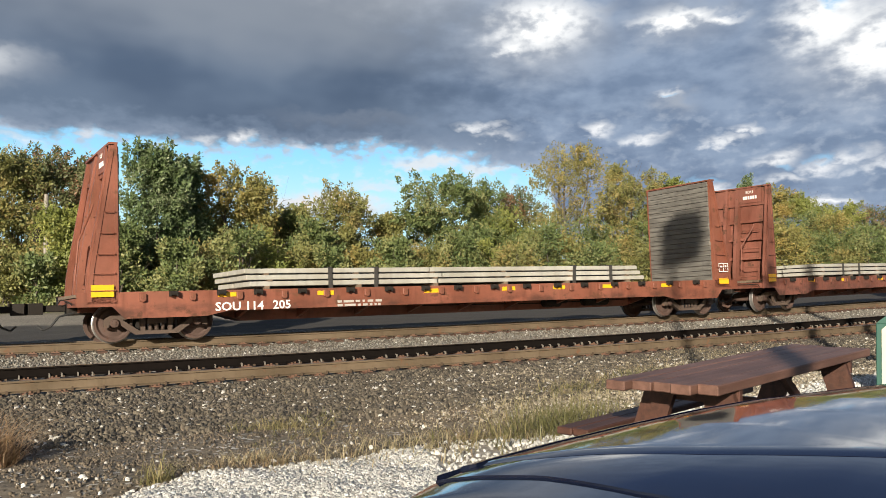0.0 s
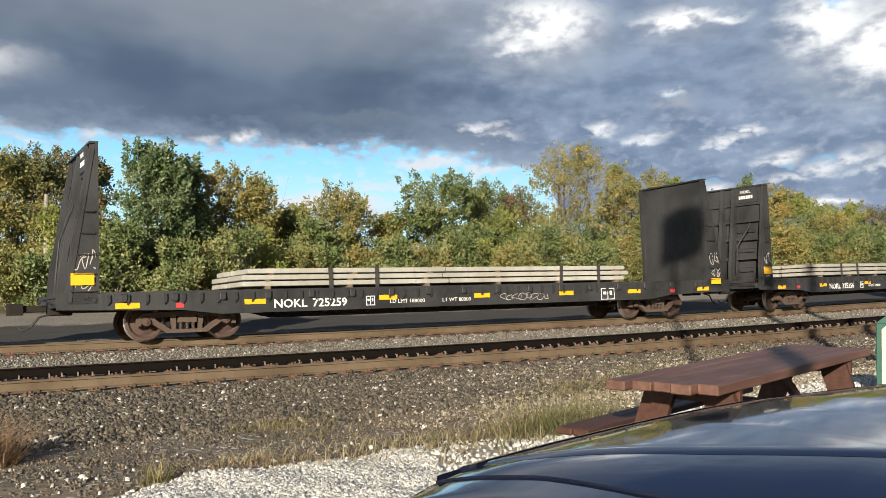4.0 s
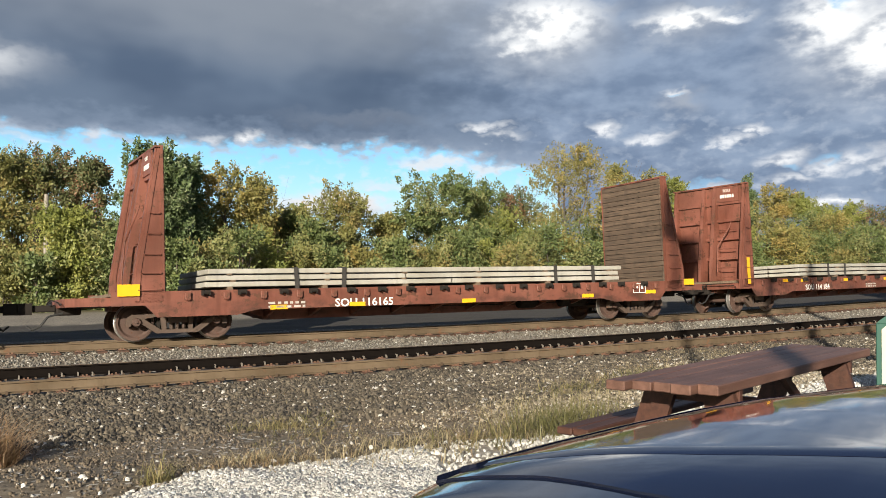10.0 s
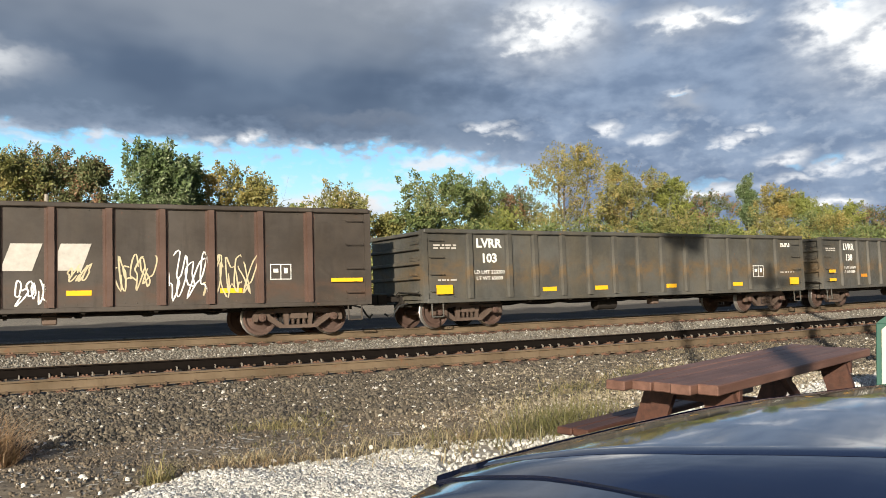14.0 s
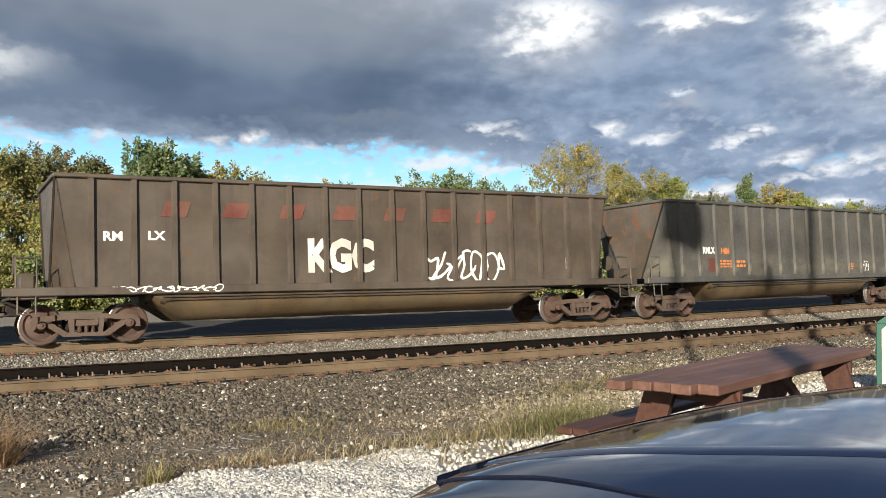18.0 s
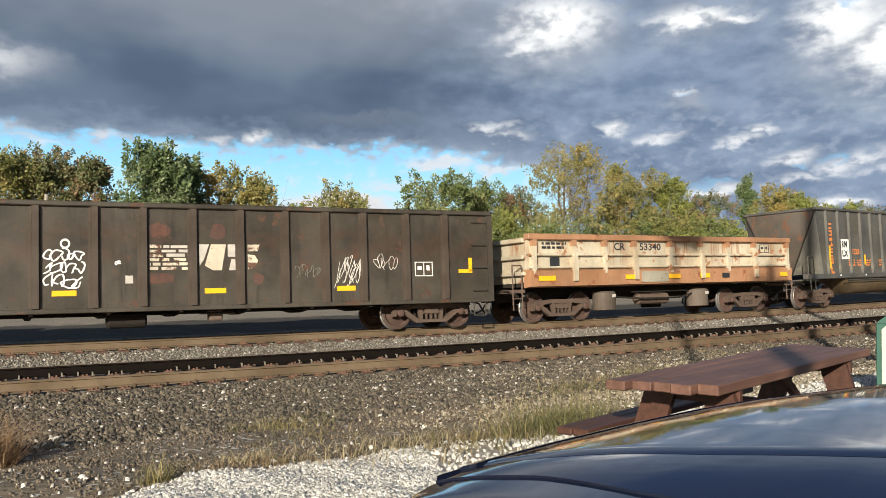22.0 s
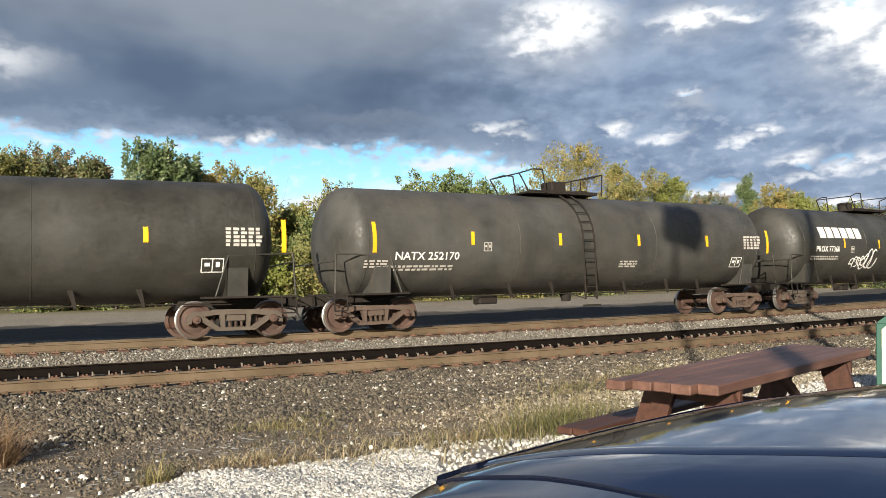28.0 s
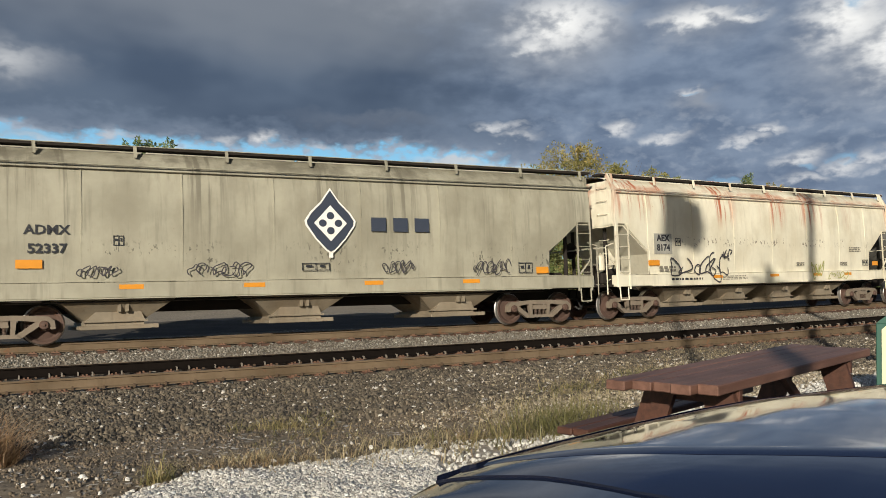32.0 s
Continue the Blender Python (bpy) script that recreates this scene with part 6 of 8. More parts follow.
    # pale scraps along that edge
    scraps = k.math("MULTIPLY", k.ramp(k.math("ABSOLUTE", k.math("ADD", gone, 0.15)), 1.5, 0.0), k.ramp(n3, 0.40, 0.66, 0.15, 0.85))
    col = k.mix(scraps, col, (0.50, 0.57, 0.68))
    col = k.mix(k.math("MULTIPLY", k.ramp(k.math("ABSOLUTE", k.math("SUBTRACT", gone, 0.9)), 1.3, 0.2), k.ramp(az, 12, 6, 0, 0.35)), col, (0.26, 0.33, 0.44))
    # soft grey halo round the sunlit heads
    halo = top([blob(9.0, 19.5, 10, 5.5), blob(34.0, 17.0, 10, 8), blob(21, 19.8, 8, 3.0, 0.0, 0.8), blob(-36.5, 15.0, 6.5, 2.6, 0.0, 0.75), blob(-35.5, 9.3, 4.0, 0.9, 0.0, 0.8), blob(-2, 25.0, 18, 5, 0.0, 0.8), blob(20.5, 13.3, 3.0, 1.8, 0.0, 0.8)])
    col = k.mix(k.math("MULTIPLY", halo, 0.7), col, k.mix(n2, (0.34, 0.38, 0.45), (0.60, 0.62, 0.65)))
    heads = top([blob(9.3, 20.8, 7.0, 3.4), blob(6.8, 19.0, 2.6, 1.2, 0.0, 0.7), blob(20.8, 20.0, 5.2, 1.2, 0.0, 0.95), blob(24.3, 19.5, 2.8, 0.8, 0.0, 0.8), blob(32.0, 18.4, 5.0, 3.6), blob(35.0, 16.0, 4.5, 4.5), blob(-36.5, 15.0, 3.5, 1.4, 0.0, 0.35)])
    heads = k.math("MULTIPLY", heads, k.ramp(k.math("ADD", n2, k.math("MULTIPLY", wob3, 0.6)), 0.26, 0.58, 0.25, 1.0))
    col = k.mix(heads, col, k.mix(n3, (1.05, 1.05, 1.03), (1.4, 1.4, 1.37)))
    small = top([blob(20.0, 14.2, 1.6, 0.6, 0.0, 0.6), blob(14.1, 11.5, 2.6, 0.8, 0.0, 0.85), blob(18.0, 10.6, 2.4, 0.9, 0.0, 0.85), blob(26.2, 10.7, 2.2, 0.6, 0.0, 0.8), blob(24.4, 10.0, 2.2, 0.6, 0.0, 0.7), blob(28.2, 8.0, 2.4, 1.1, 0.0, 0.75), blob(31.6, 7.3, 2.6, 0.8, 0.0, 0.75), blob(33.6, 8.0, 2.2, 0.9, 0.0, 0.7), blob(28.6, 6.4, 2.6, 0.6, 0.0, 0.6), blob(3.2, 12.2, 3.0, 0.7, 0.0, 0.65), blob(4.8, 11.2, 3.2, 0.7, 0.0, 0.5), blob(-18.0, 10.8, 1.3, 0.8, 0.0, 0.75), blob(-20.6, 10.6, 1.6, 0.6, 0.0, 0.4), blob(-29.6, 10.2, 2.2, 0.5, 0.0, 0.35), blob(-13.0, 10.2, 2.4, 0.5, 0.0, 0.3), blob(-25.0, 9.4, 2.4, 0.5, 0.0, 0.3), blob(-34.8, 9.2, 3.0, 0.5, 0.0, 0.5), blob(22.5, 5.9, 4.5, 0.6, 0.0, 0.8), blob(32.0, 4.6, 3.0, 0.8, 0.1, 0.95), blob(36, 7.2, 3.5, 0.8, 0.0, 0.6)])
    small = k.math("MULTIPLY", small, k.ramp(n3, 0.30, 0.60, 0.45, 1.1))
    col = k.mix(small, col, (1.0, 1.01, 1.02))
    gaps = top([blob(32.4, 19.9, 2.0, 0.9, 0.1), blob(28.6, 7.3, 1.1, 0.5, 0.1, 0.6), blob(31.4, 7.9, 1.3, 0.5, 0.1, 0.7), blob(20.0, 14.0, 0.9, 0.3, 0.0, 0.5), blob(22.0, 6.4, 3.0, 0.4, 0.0, 0.6)])
    col = k.mix(gaps, col, (0.33, 0.60, 0.86))
    # mostly blue high overhead
    col = k.mix(k.ramp(k.math("ADD", elw, k.math("MULTIPLY", wob1, 14)), 28, 44, 0, 0.9), col, (0.075, 0.135, 0.29))
    em = k.n("ShaderNodeEmission")
    k.link(col, em.inputs["Color"])
    em.inputs["Strength"].default_value = 0.74
    k.link(em.outputs[0], k.out.inputs[0])
    me.materials.append(k.m)
    ob = new("sky_backdrop", me)
    ob.matrix_basis = pose(0, 0, 0, 0, 0, -YAW)
    return tagged(ob, "blue sky with a dark grey cloud deck and sunlit heads", "sky", kind="structure")


SKY = cloud_backdrop()
FRAME_GREEN = plain("green_frame_paint", (0.03, 0.10, 0.075), 0.5)

# ---- trees and bushes behind the railway ----
TREES = (
    (-2.7, 54.8, 7.8, 4.3, LEAF_OLIVE),
    (-1.1, 56.2, 8.5, 4.8, LEAF_AUTUMN),
    (1.2, 55.5, 7.7, 3.2, LEAF_AUTUMN),
    (0.3, 47.2, 4.4, 3.3, LEAF_LIME),
    (4.3, 48.9, 7.9, 6.3, LEAF_DEEP),
    (6.2, 51.6, 7.4, 3.4, LEAF_DEEP),
    (8.9, 53.9, 7.3, 5.7, LEAF_GOLD),
    (11.8, 57.1, 7.0, 3.2, LEAF_OLIVE),
    (13.3, 55.9, 5.5, 2.1, LEAF_GREEN),
    (15.5, 53.4, 6.3, 4.8, LEAF_OLIVE),
    (13.1, 50.3, 4.3, 2.9, LEAF_GREEN),
    (19.1, 54.1, 4.9, 2.2, LEAF_OLIVE),
    (22.6, 54.8, 7.6, 6.7, LEAF_GREEN),
    (27.1, 57.2, 7.5, 4.4, LEAF_GREEN),
    (30.7, 59.5, 7.1, 4.2, LEAF_AUTUMN),
    (36.6, 61.2, 10.8, 8.4, LEAF_GOLD),
    (44.2, 64.7, 10.1, 5.3, LEAF_OLIVE),
    (48.6, 64.4, 9.0, 4.4, LEAF_LIME),
    (57.9, 71.5, 8.3, 6.1, LEAF_AUTUMN),
    (70.8, 80.3, 11.4, 3.5, LEAF_DEEP),
    (65.8, 69.9, 9.1, 6.8, LEAF_GOLD),
    (68.1, 68.9, 8.5, 4.5, LEAF_LIME),
    (66.6, 63.3, 7.2, 5.8, LEAF_LIME),
    (69.5, 62.1, 6.8, 4.7, LEAF_AUTUMN),
)
TREE_LABELS = {"green_leaves": "leafy green tree beside the railway", "deep_green_leaves": "dense dark green tree beside the railway", "olive_leaves": "olive-leaved tree turning in autumn", "russet_leaves": "tree with russet and orange autumn leaves", "golden_olive_leaves": "tall open tree with golden olive leaves", "yellow_green_leaves": "young yellow-green tree beside the railway"}
for i, (x, y, h, wd, leaf) in enumerate(TREES):
    big = h > 7
    tall = i == 15
    tree("tree", x, y, h, wd, leaf, TREE_LABELS[leaf.name], 100 + i, leaves=34000 if leaf is LEAF_DEEP else (17000 if tall else 26000) if big else 15000,
         low=0.42 if tall else 0.10 if leaf is LEAF_DEEP else 0.2, spire=leaf is LEAF_DEEP, bare=0.3 if tall or (leaf is LEAF_AUTUMN and x > 15) else 0.0,
         upright=0.9 if leaf is LEAF_DEEP else 0.0 if leaf is LEAF_GREEN else 0.35)
BUSHES = (
    (-2.4, 47.1, 2.4, 2.8),
    (-1.2, 45.5, 2.4, 1.8),
    (-0.3, 46.6, 2.7, 2.1),
    (1.6, 49.1, 3.7, 2.9),
    (2.2, 46.4, 3.8, 3.2),
    (4.1, 49.3, 2.7, 3.3),
    (5.0, 45.0, 3.0, 2.1),
    (7.1, 46.9, 3.1, 3.4),
    (8.2, 45.7, 3.7, 2.8),
    (10.3, 48.3, 3.4, 3.1),
    (11.9, 48.5, 2.8, 2.4),
    (13.4, 48.1, 2.9, 2.6),
    (15.6, 48.9, 2.6, 2.8),
    (16.9, 47.2, 3.2, 2.5),
    (19.6, 48.9, 2.7, 3.0),
    (21.6, 49.2, 3.6, 3.3),
    (24.9, 52.0, 3.2, 2.7),
    (25.3, 49.2, 2.9, 4.0),
    (28.6, 51.6, 4.2, 3.6),
    (30.8, 52.3, 3.7, 4.1),
    (31.7, 50.3, 3.0, 3.5),
    (38.6, 55.8, 3.6, 4.6),
    (42.4, 57.6, 3.2, 3.4),
    (45.8, 58.7, 4.0, 3.6),
    (47.7, 57.2, 3.3, 4.1),
    (50.6, 57.3, 3.8, 5.2),
    (53.7, 56.0, 4.6, 4.8),
    (55.6, 55.2, 4.0, 3.3),
    (57.7, 54.5, 3.0, 5.0),
    (59.7, 53.5, 4.4, 5.3),
    (-2.8, 56.0, 3.6, 4.1),
    (-0.5, 50.9, 4.2, 3.3),
    (0.4, 55.2, 3.8, 3.7),
    (2.5, 52.5, 3.3, 3.7),
    (3.9, 51.5, 3.7, 3.1),
    (6.6, 56.3, 4.1, 4.3),
    (8.9, 55.1, 4.3, 3.6),
    (11.7, 58.3, 4.6, 3.5),
    (13.8, 57.6, 4.6, 4.5),
    (15.9, 56.9, 4.3, 4.0),
    (18.3, 58.3, 4.4, 3.9),
    (22.0, 59.6, 3.6, 4.9),
    (22.0, 54.0, 4.0, 4.5),
    (27.6, 58.9, 3.6, 3.9),
    (28.4, 57.1, 5.5, 4.1),
    (31.5, 58.1, 5.9, 4.6),
    (36.7, 60.3, 5.3, 5.0),
    (42.2, 64.1, 5.2, 4.9),
    (44.6, 63.0, 6.2, 5.0),
    (47.0, 62.1, 6.0, 5.9),
    (49.6, 60.9, 6.2, 4.7),
    (51.1, 60.3, 5.2, 4.9),
    (54.2, 59.1, 6.1, 4.5),
    (56.8, 58.0, 6.1, 5.3),
    (59.0, 57.1, 5.7, 6.0),
    (61.6, 55.9, 5.0, 4.4),
)
KINDS = (LEAF_OLIVE, LEAF_GREEN, LEAF_LIME, LEAF_OLIVE, LEAF_GREEN, LEAF_GOLD, LEAF_GREEN)
for i, (x, y, h, wd) in enumerate(BUSHES):
    tree("bush", x, y, h, wd, KINDS[i % 7], "thick roadside bush of mixed green and tan", 300 + i, leaves=8000, low=0.0, limbs=5)

p = thing("utility_pole", "short weathered wooden pole with a white fitting among the trees", "pole")
p.location = (-0.92, 49.85, -0.36)
part("post", Mesh().rod((0, 0, 0), (0.05, 0, 5.7), 0.13, 10, 0.10), woody("pale_pole_wood", (0.42, 0.38, 0.32), (0.25, 0.22, 0.18), grain=(8, 8, 0.6)), p)
part("insulator", Mesh().lathe([(4.5, 0.05), (4.55, 0.1), (4.7, 0.1), (4.75, 0.04)], "z", 10, (0.22, 0, 0)), LETTER, p)
part("transformer", Mesh().lathe([(3.3, 0.16), (3.35, 0.19), (4.2, 0.19), (4.25, 0.1)], "z", 14, (-0.38, 0.1, 0)), UNDER, p)

# unseen poles and mast behind the viewpoint; added to shadow the rails and train
up = thing("utility_pole", "tall wooden utility pole beside the parking place", "pole")
up.location = (4.48, -4.76, 0.28)
part("post", Mesh().rod((0, 0, 0), (0, 0, 18.4), 0.21, 12, 0.15), BARK, up)
part("crossarm", Mesh().box(-1.0, 1.0, -0.06, 0.06, 17.8, 17.95), BARK, up)
up2 = thing("utility_pole", "wooden utility pole behind the parking place", "pole")
up2.location = (1.5, -5.73, 0.28)
part("post", Mesh().rod((0, 0, 0), (0, 0, 15.0), 0.19, 12, 0.15), BARK, up2)
part("crossarm", Mesh().box(-0.9, 0.9, -0.06, 0.06, 14.3, 14.45), BARK, up2)
# board's outline is made up to cast the broad shadow on the train
lp = thing("shadow_mast", "tall mast with a broad board on top", "mast")
lp.location = (-3.25, -6.30, 0.28)
part("post", Mesh().rod((0, 0, 0), (0, 0, 16.3), 0.11, 12, 0.08), STEEL, lp)
part("board", Mesh().prism([(-0.5, 15.65), (1.0, 15.35), (1.25, 16.1), (1.1, 17.05), (0.3, 17.4), (-0.45, 17.3)], -0.06, 0.06), FRAME_GREEN, lp)


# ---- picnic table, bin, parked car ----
# benches and legs: about half the tone of the top planks
TABLE_WOOD = woody("dark_brown_table_wood", (0.10, 0.040, 0.024), (0.052, 0.022, 0.014), grain=(0.5, 10, 10), scale=2.2, rough=0.6)
tb = thing("picnic_table", "weathered red-brown wooden picnic table on white gravel", "picnic table")
tb.matrix_basis = pose(4.35, 4.83, 0.41, 0, 0, 25.7)
rng_t = random.Random(8)
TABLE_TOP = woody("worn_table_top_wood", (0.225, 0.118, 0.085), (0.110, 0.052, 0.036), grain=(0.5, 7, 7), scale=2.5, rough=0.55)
for i in range(5):
    y0 = -0.31 + i * 0.124
    o = (0.10, 0.02, 0.05, 0.03, -0.05)[i]
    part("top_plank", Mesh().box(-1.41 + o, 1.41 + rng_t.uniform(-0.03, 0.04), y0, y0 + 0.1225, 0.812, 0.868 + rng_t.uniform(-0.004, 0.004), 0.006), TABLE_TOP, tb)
for y0 in (-0.79, 0.575):
    for k in range(2):
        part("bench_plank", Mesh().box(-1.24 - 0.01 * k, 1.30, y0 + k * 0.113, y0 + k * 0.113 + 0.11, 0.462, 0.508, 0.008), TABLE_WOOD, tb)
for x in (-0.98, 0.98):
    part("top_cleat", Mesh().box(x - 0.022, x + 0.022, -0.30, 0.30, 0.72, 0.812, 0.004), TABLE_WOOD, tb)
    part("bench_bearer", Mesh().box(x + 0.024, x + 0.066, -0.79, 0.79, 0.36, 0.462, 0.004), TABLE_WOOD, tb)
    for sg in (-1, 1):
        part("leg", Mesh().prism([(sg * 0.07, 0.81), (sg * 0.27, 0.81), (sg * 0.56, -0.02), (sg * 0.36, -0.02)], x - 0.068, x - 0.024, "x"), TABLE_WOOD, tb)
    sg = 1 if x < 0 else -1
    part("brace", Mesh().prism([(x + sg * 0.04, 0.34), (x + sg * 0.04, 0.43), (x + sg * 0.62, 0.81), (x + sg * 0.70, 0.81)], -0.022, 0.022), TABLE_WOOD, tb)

bn = thing("notice_stand", "cream panel in a green frame standing by the table", "notice stand")
bn.matrix_basis = pose(9.70, 8.55, 0.28, 0, 0, -56)
part("frame", Mesh().box(-0.05, 0.9, 0.0, 0.05, 0.0, 0.86, 0.01).prism([(-0.05, 0.86), (0.06, 0.95), (0.78, 0.95), (0.9, 0.86)], 0.0, 0.05), FRAME_GREEN, bn)
part("panel", Mesh().prism([(0.02, 0.02), (0.84, 0.02), (0.84, 0.78), (0.72, 0.86), (0.10, 0.86), (0.02, 0.78)], -0.02, 0.0), plain("cream_panel_paint", (0.72, 0.66, 0.45), 0.5), bn)


def parked_car():
    """A pickup's long bonnet; x runs back from the nose's far corner, y to the far side, which is at 0."""
    car = thing("parked_car", "glossy dark blue pickup with a long bonnet, parked on white gravel", "car")
    car.matrix_basis = pose(0.915, 2.182, 0, 0, 0, 6.5)
    G = 0.68
    k = N("dark_blue_clearcoat")
    f = k.noise(k.coords(), 300, 2)
    grime = k.noise(k.coords(), 2.5, 6, 0.65)
    dusty = k.ramp(k.noise(k.coords(loc=(3, 1, 0)), 9.0, 8, 0.7), 0.55, 0.8, 0, 0.25)
    base = k.mix(f, (0.006, 0.009, 0.022), (0.010, 0.014, 0.034))
    paint = k.shade(k.mix(k.math("MULTIPLY", dusty, 0.25), base, (0.16, 0.14, 0.11)), k.ramp(grime, 0.35, 0.8, 0.06, 0.16), 0.15, grime, 0.012, 0.01, coat=0.7)
    seam = plain("black_panel_gap", (0.006, 0.006, 0.007), 0.8)

    def side(x):                        # the far edge swings in towards the nose
        return float(np.interp(x, [-0.8, -0.5, -0.194, 0.021, 0.336, 0.78, 1.2, 1.572, 2.2], [-0.62, -0.43, -0.292, -0.241, -0.188, -0.120, -0.055, -0.012, 0.0]))

    def front(r):                       # where the nose panel meets the bonnet
        return float(np.interp(-r, [0.0, 0.11, 0.317, 0.477, 0.83, 1.26, 1.9, 2.65], [-0.08, -0.03, 0.08, 0.18, 0.365, 0.67, 0.95, 1.1]))

    def apron(r):                       # depth of the nose panel
        return float(np.interp(-r, [0.0, 0.45, 0.9, 1.5, 2.65], [0.12, 0.225, 0.36, 0.60, 0.75]))

    def crown(x, r):
        edge = float(np.interp(x, [-0.6, -0.194, 0.021, 0.336, 0.78, 1.2, 1.572, 2.69, 4.0], [1.19, 1.228, 1.245, 1.263, 1.283, 1.294, 1.30, 1.304, 1.31]))
        return edge + 0.145 * (1 - math.exp(r / 0.50)) + 0.010 * (1 - math.exp(r / 0.9))

    def bonnet_z(x, y):
        t = x - front(y)
        return crown(x, y) - 0.010 * math.exp(-max(t, 0.0) / 0.02)

    def apron_z(x, y):
        t = front(y) - x
        return crown(front(y), y) - 0.010 - 0.10 * t - 0.22 * t * t

    def bumper_z(x, y):
        t = front(y) - apron(y) - x
        q = front(y) - apron(y)
        return apron_z(q, y) - 0.008 - 0.10 * t - 1.1 * max(0.0, t - 0.16) ** 2

    def sheet(name, x0, x1, y0, y1, nx, ny, fn, mat, label=""):
        m = Mesh()
        a = []
        for j in range(ny + 1):
            y = y0 + (y1 - y0) * j / ny
            for i in range(nx + 1):
                x = x0(y) + (x1(y) - x0(y)) * (i / nx)
                a.append((x * G, (y + side(x)) * G, 1.979 - (1.979 - fn(x, y)) * G))
        b = [(x, y, z - 0.012) for x, y, z in a]
        nn = nx + 1
        fs = [(j * nn + i, j * nn + i + 1, (j + 1) * nn + i + 1, (j + 1) * nn + i) for j in range(ny) for i in range(nx)]
        m.add(a, fs)
        m.add(b, fs)
        rim = [i for i in range(nn)] + [j * nn + nx for j in range(1, ny + 1)] + [ny * nn + i for i in range(nx - 1, -1, -1)] + [j * nn for j in range(ny - 1, 0, -1)]
        m.add([a[i] for i in rim] + [b[i] for i in rim], [(i, (i + 1) % len(rim), len(rim) + (i + 1) % len(rim), len(rim) + i) for i in range(len(rim))])
        return part(name, m, mat, car, label, smooth=True)
    far = -0.075
    sheet("bonnet", front, lambda y: 4.0, -2.65, far, 90, 90, bonnet_z, paint)
    sheet("bonnet_gap", lambda y: front(y), lambda y: 4.0, far - 0.02, far + 0.02, 60, 2, lambda x, y: crown(x, y) - 0.016, seam)
    sheet("far_wing", lambda y: front(y) + 0.002, lambda y: 4.0, far + 0.01, 0.0, 80, 8, lambda x, y: crown(x, y) + 0.004, paint)
    sheet("wing_flank", lambda y: -0.19 + 0.6 * y, lambda y: 4.0, 0.002, 0.075, 60, 8, lambda x, y: crown(x, 0.0) - 0.25 * y - 45 * y * y, paint)
    sheet("nose_panel", lambda y: front(y) - apron(y) + 0.006, lambda y: front(y) - 0.008, -2.65, 0.0, 20, 90, apron_z, paint)
    sheet("bumper", lambda y: front(y) - apron(y) - 0.46 * min(1.0, (-y / 0.34) ** 0.5), lambda y: front(y) - apron(y), -2.65, -0.001, 16, 90, bumper_z, paint)
    part("wing_side", Mesh().prism([(0.60, 0.62), (2.75, 0.62), (2.75, 1.43), (1.0, 1.42), (0.60, 1.40)], -0.06, -0.02), paint, car)
    part("grille", Mesh().prism([(-0.10, -0.40), (0.02, -0.40), (0.10, -1.3), (-0.02, -1.35)], 0.70, 1.18, "z"), UNDER, car)
    part("engine_bay", Mesh().box(0.55, 2.7, -1.72, -0.06, 0.62, 1.30), UNDER, car)
    # cab and bed behind the bonnet
    glass = plain("dark_car_glass", (0.012, 0.015, 0.017), 0.05)
    part("cab", Mesh().box(2.74, 4.5, -1.78, 0.02, 0.62, 1.50, 0.05), paint, car)
    part("windscreen", Mesh().prism([(2.76, 1.50), (2.82, 1.50), (3.36, 2.02), (3.28, 2.02)], -1.70, -0.08), glass, car)
    for y0 in (-1.76, -0.03):
        part("side_window", Mesh().prism([(2.92, 1.50), (4.4, 1.50), (4.3, 2.01), (3.40, 2.01)], y0, y0 + 0.03), glass, car)
    part("roof", Mesh().box(3.26, 4.45, -1.74, -0.02, 2.02, 2.08, 0.02), paint, car)
    part("bed", Mesh().box(4.54, 6.2, -1.78, 0.02, 0.62, 1.42, 0.04), paint, car)
    for x in (0.95, 5.2):
        for y in (-1.66, -0.10):
            w = part("wheel", Mesh().lathe([(y - 0.11, 0.20), (y - 0.11, 0.34), (y - 0.07, 0.36), (y + 0.07, 0.36), (y + 0.11, 0.34), (y + 0.11, 0.20)], "y", 28, (x, 0, 0.28 + 0.36)), HOSE, car, "black tyre")
            part("rim", Mesh().lathe([(y - 0.09, 0.19), (y - 0.06, 0.06), (y + 0.06, 0.06), (y + 0.09, 0.19)], "y", 20, (x, 0, 0.28 + 0.36)), STEEL, w)
    return car


parked_car()


# ---- the cars, in running order ----
def flat_writing(c, name, x, z, dots, paint=None):
    y = SIDE - 0.003
    lettering(name, c, x, y, z, 0.30, LETTER, "white reporting marks", bold=0.006)
    for i, (dx, w) in enumerate(dots):
        bars(c, dx, y, z, w, 0.2, 2, LETTER_DIM, seed=i + int(abs(x) * 10))


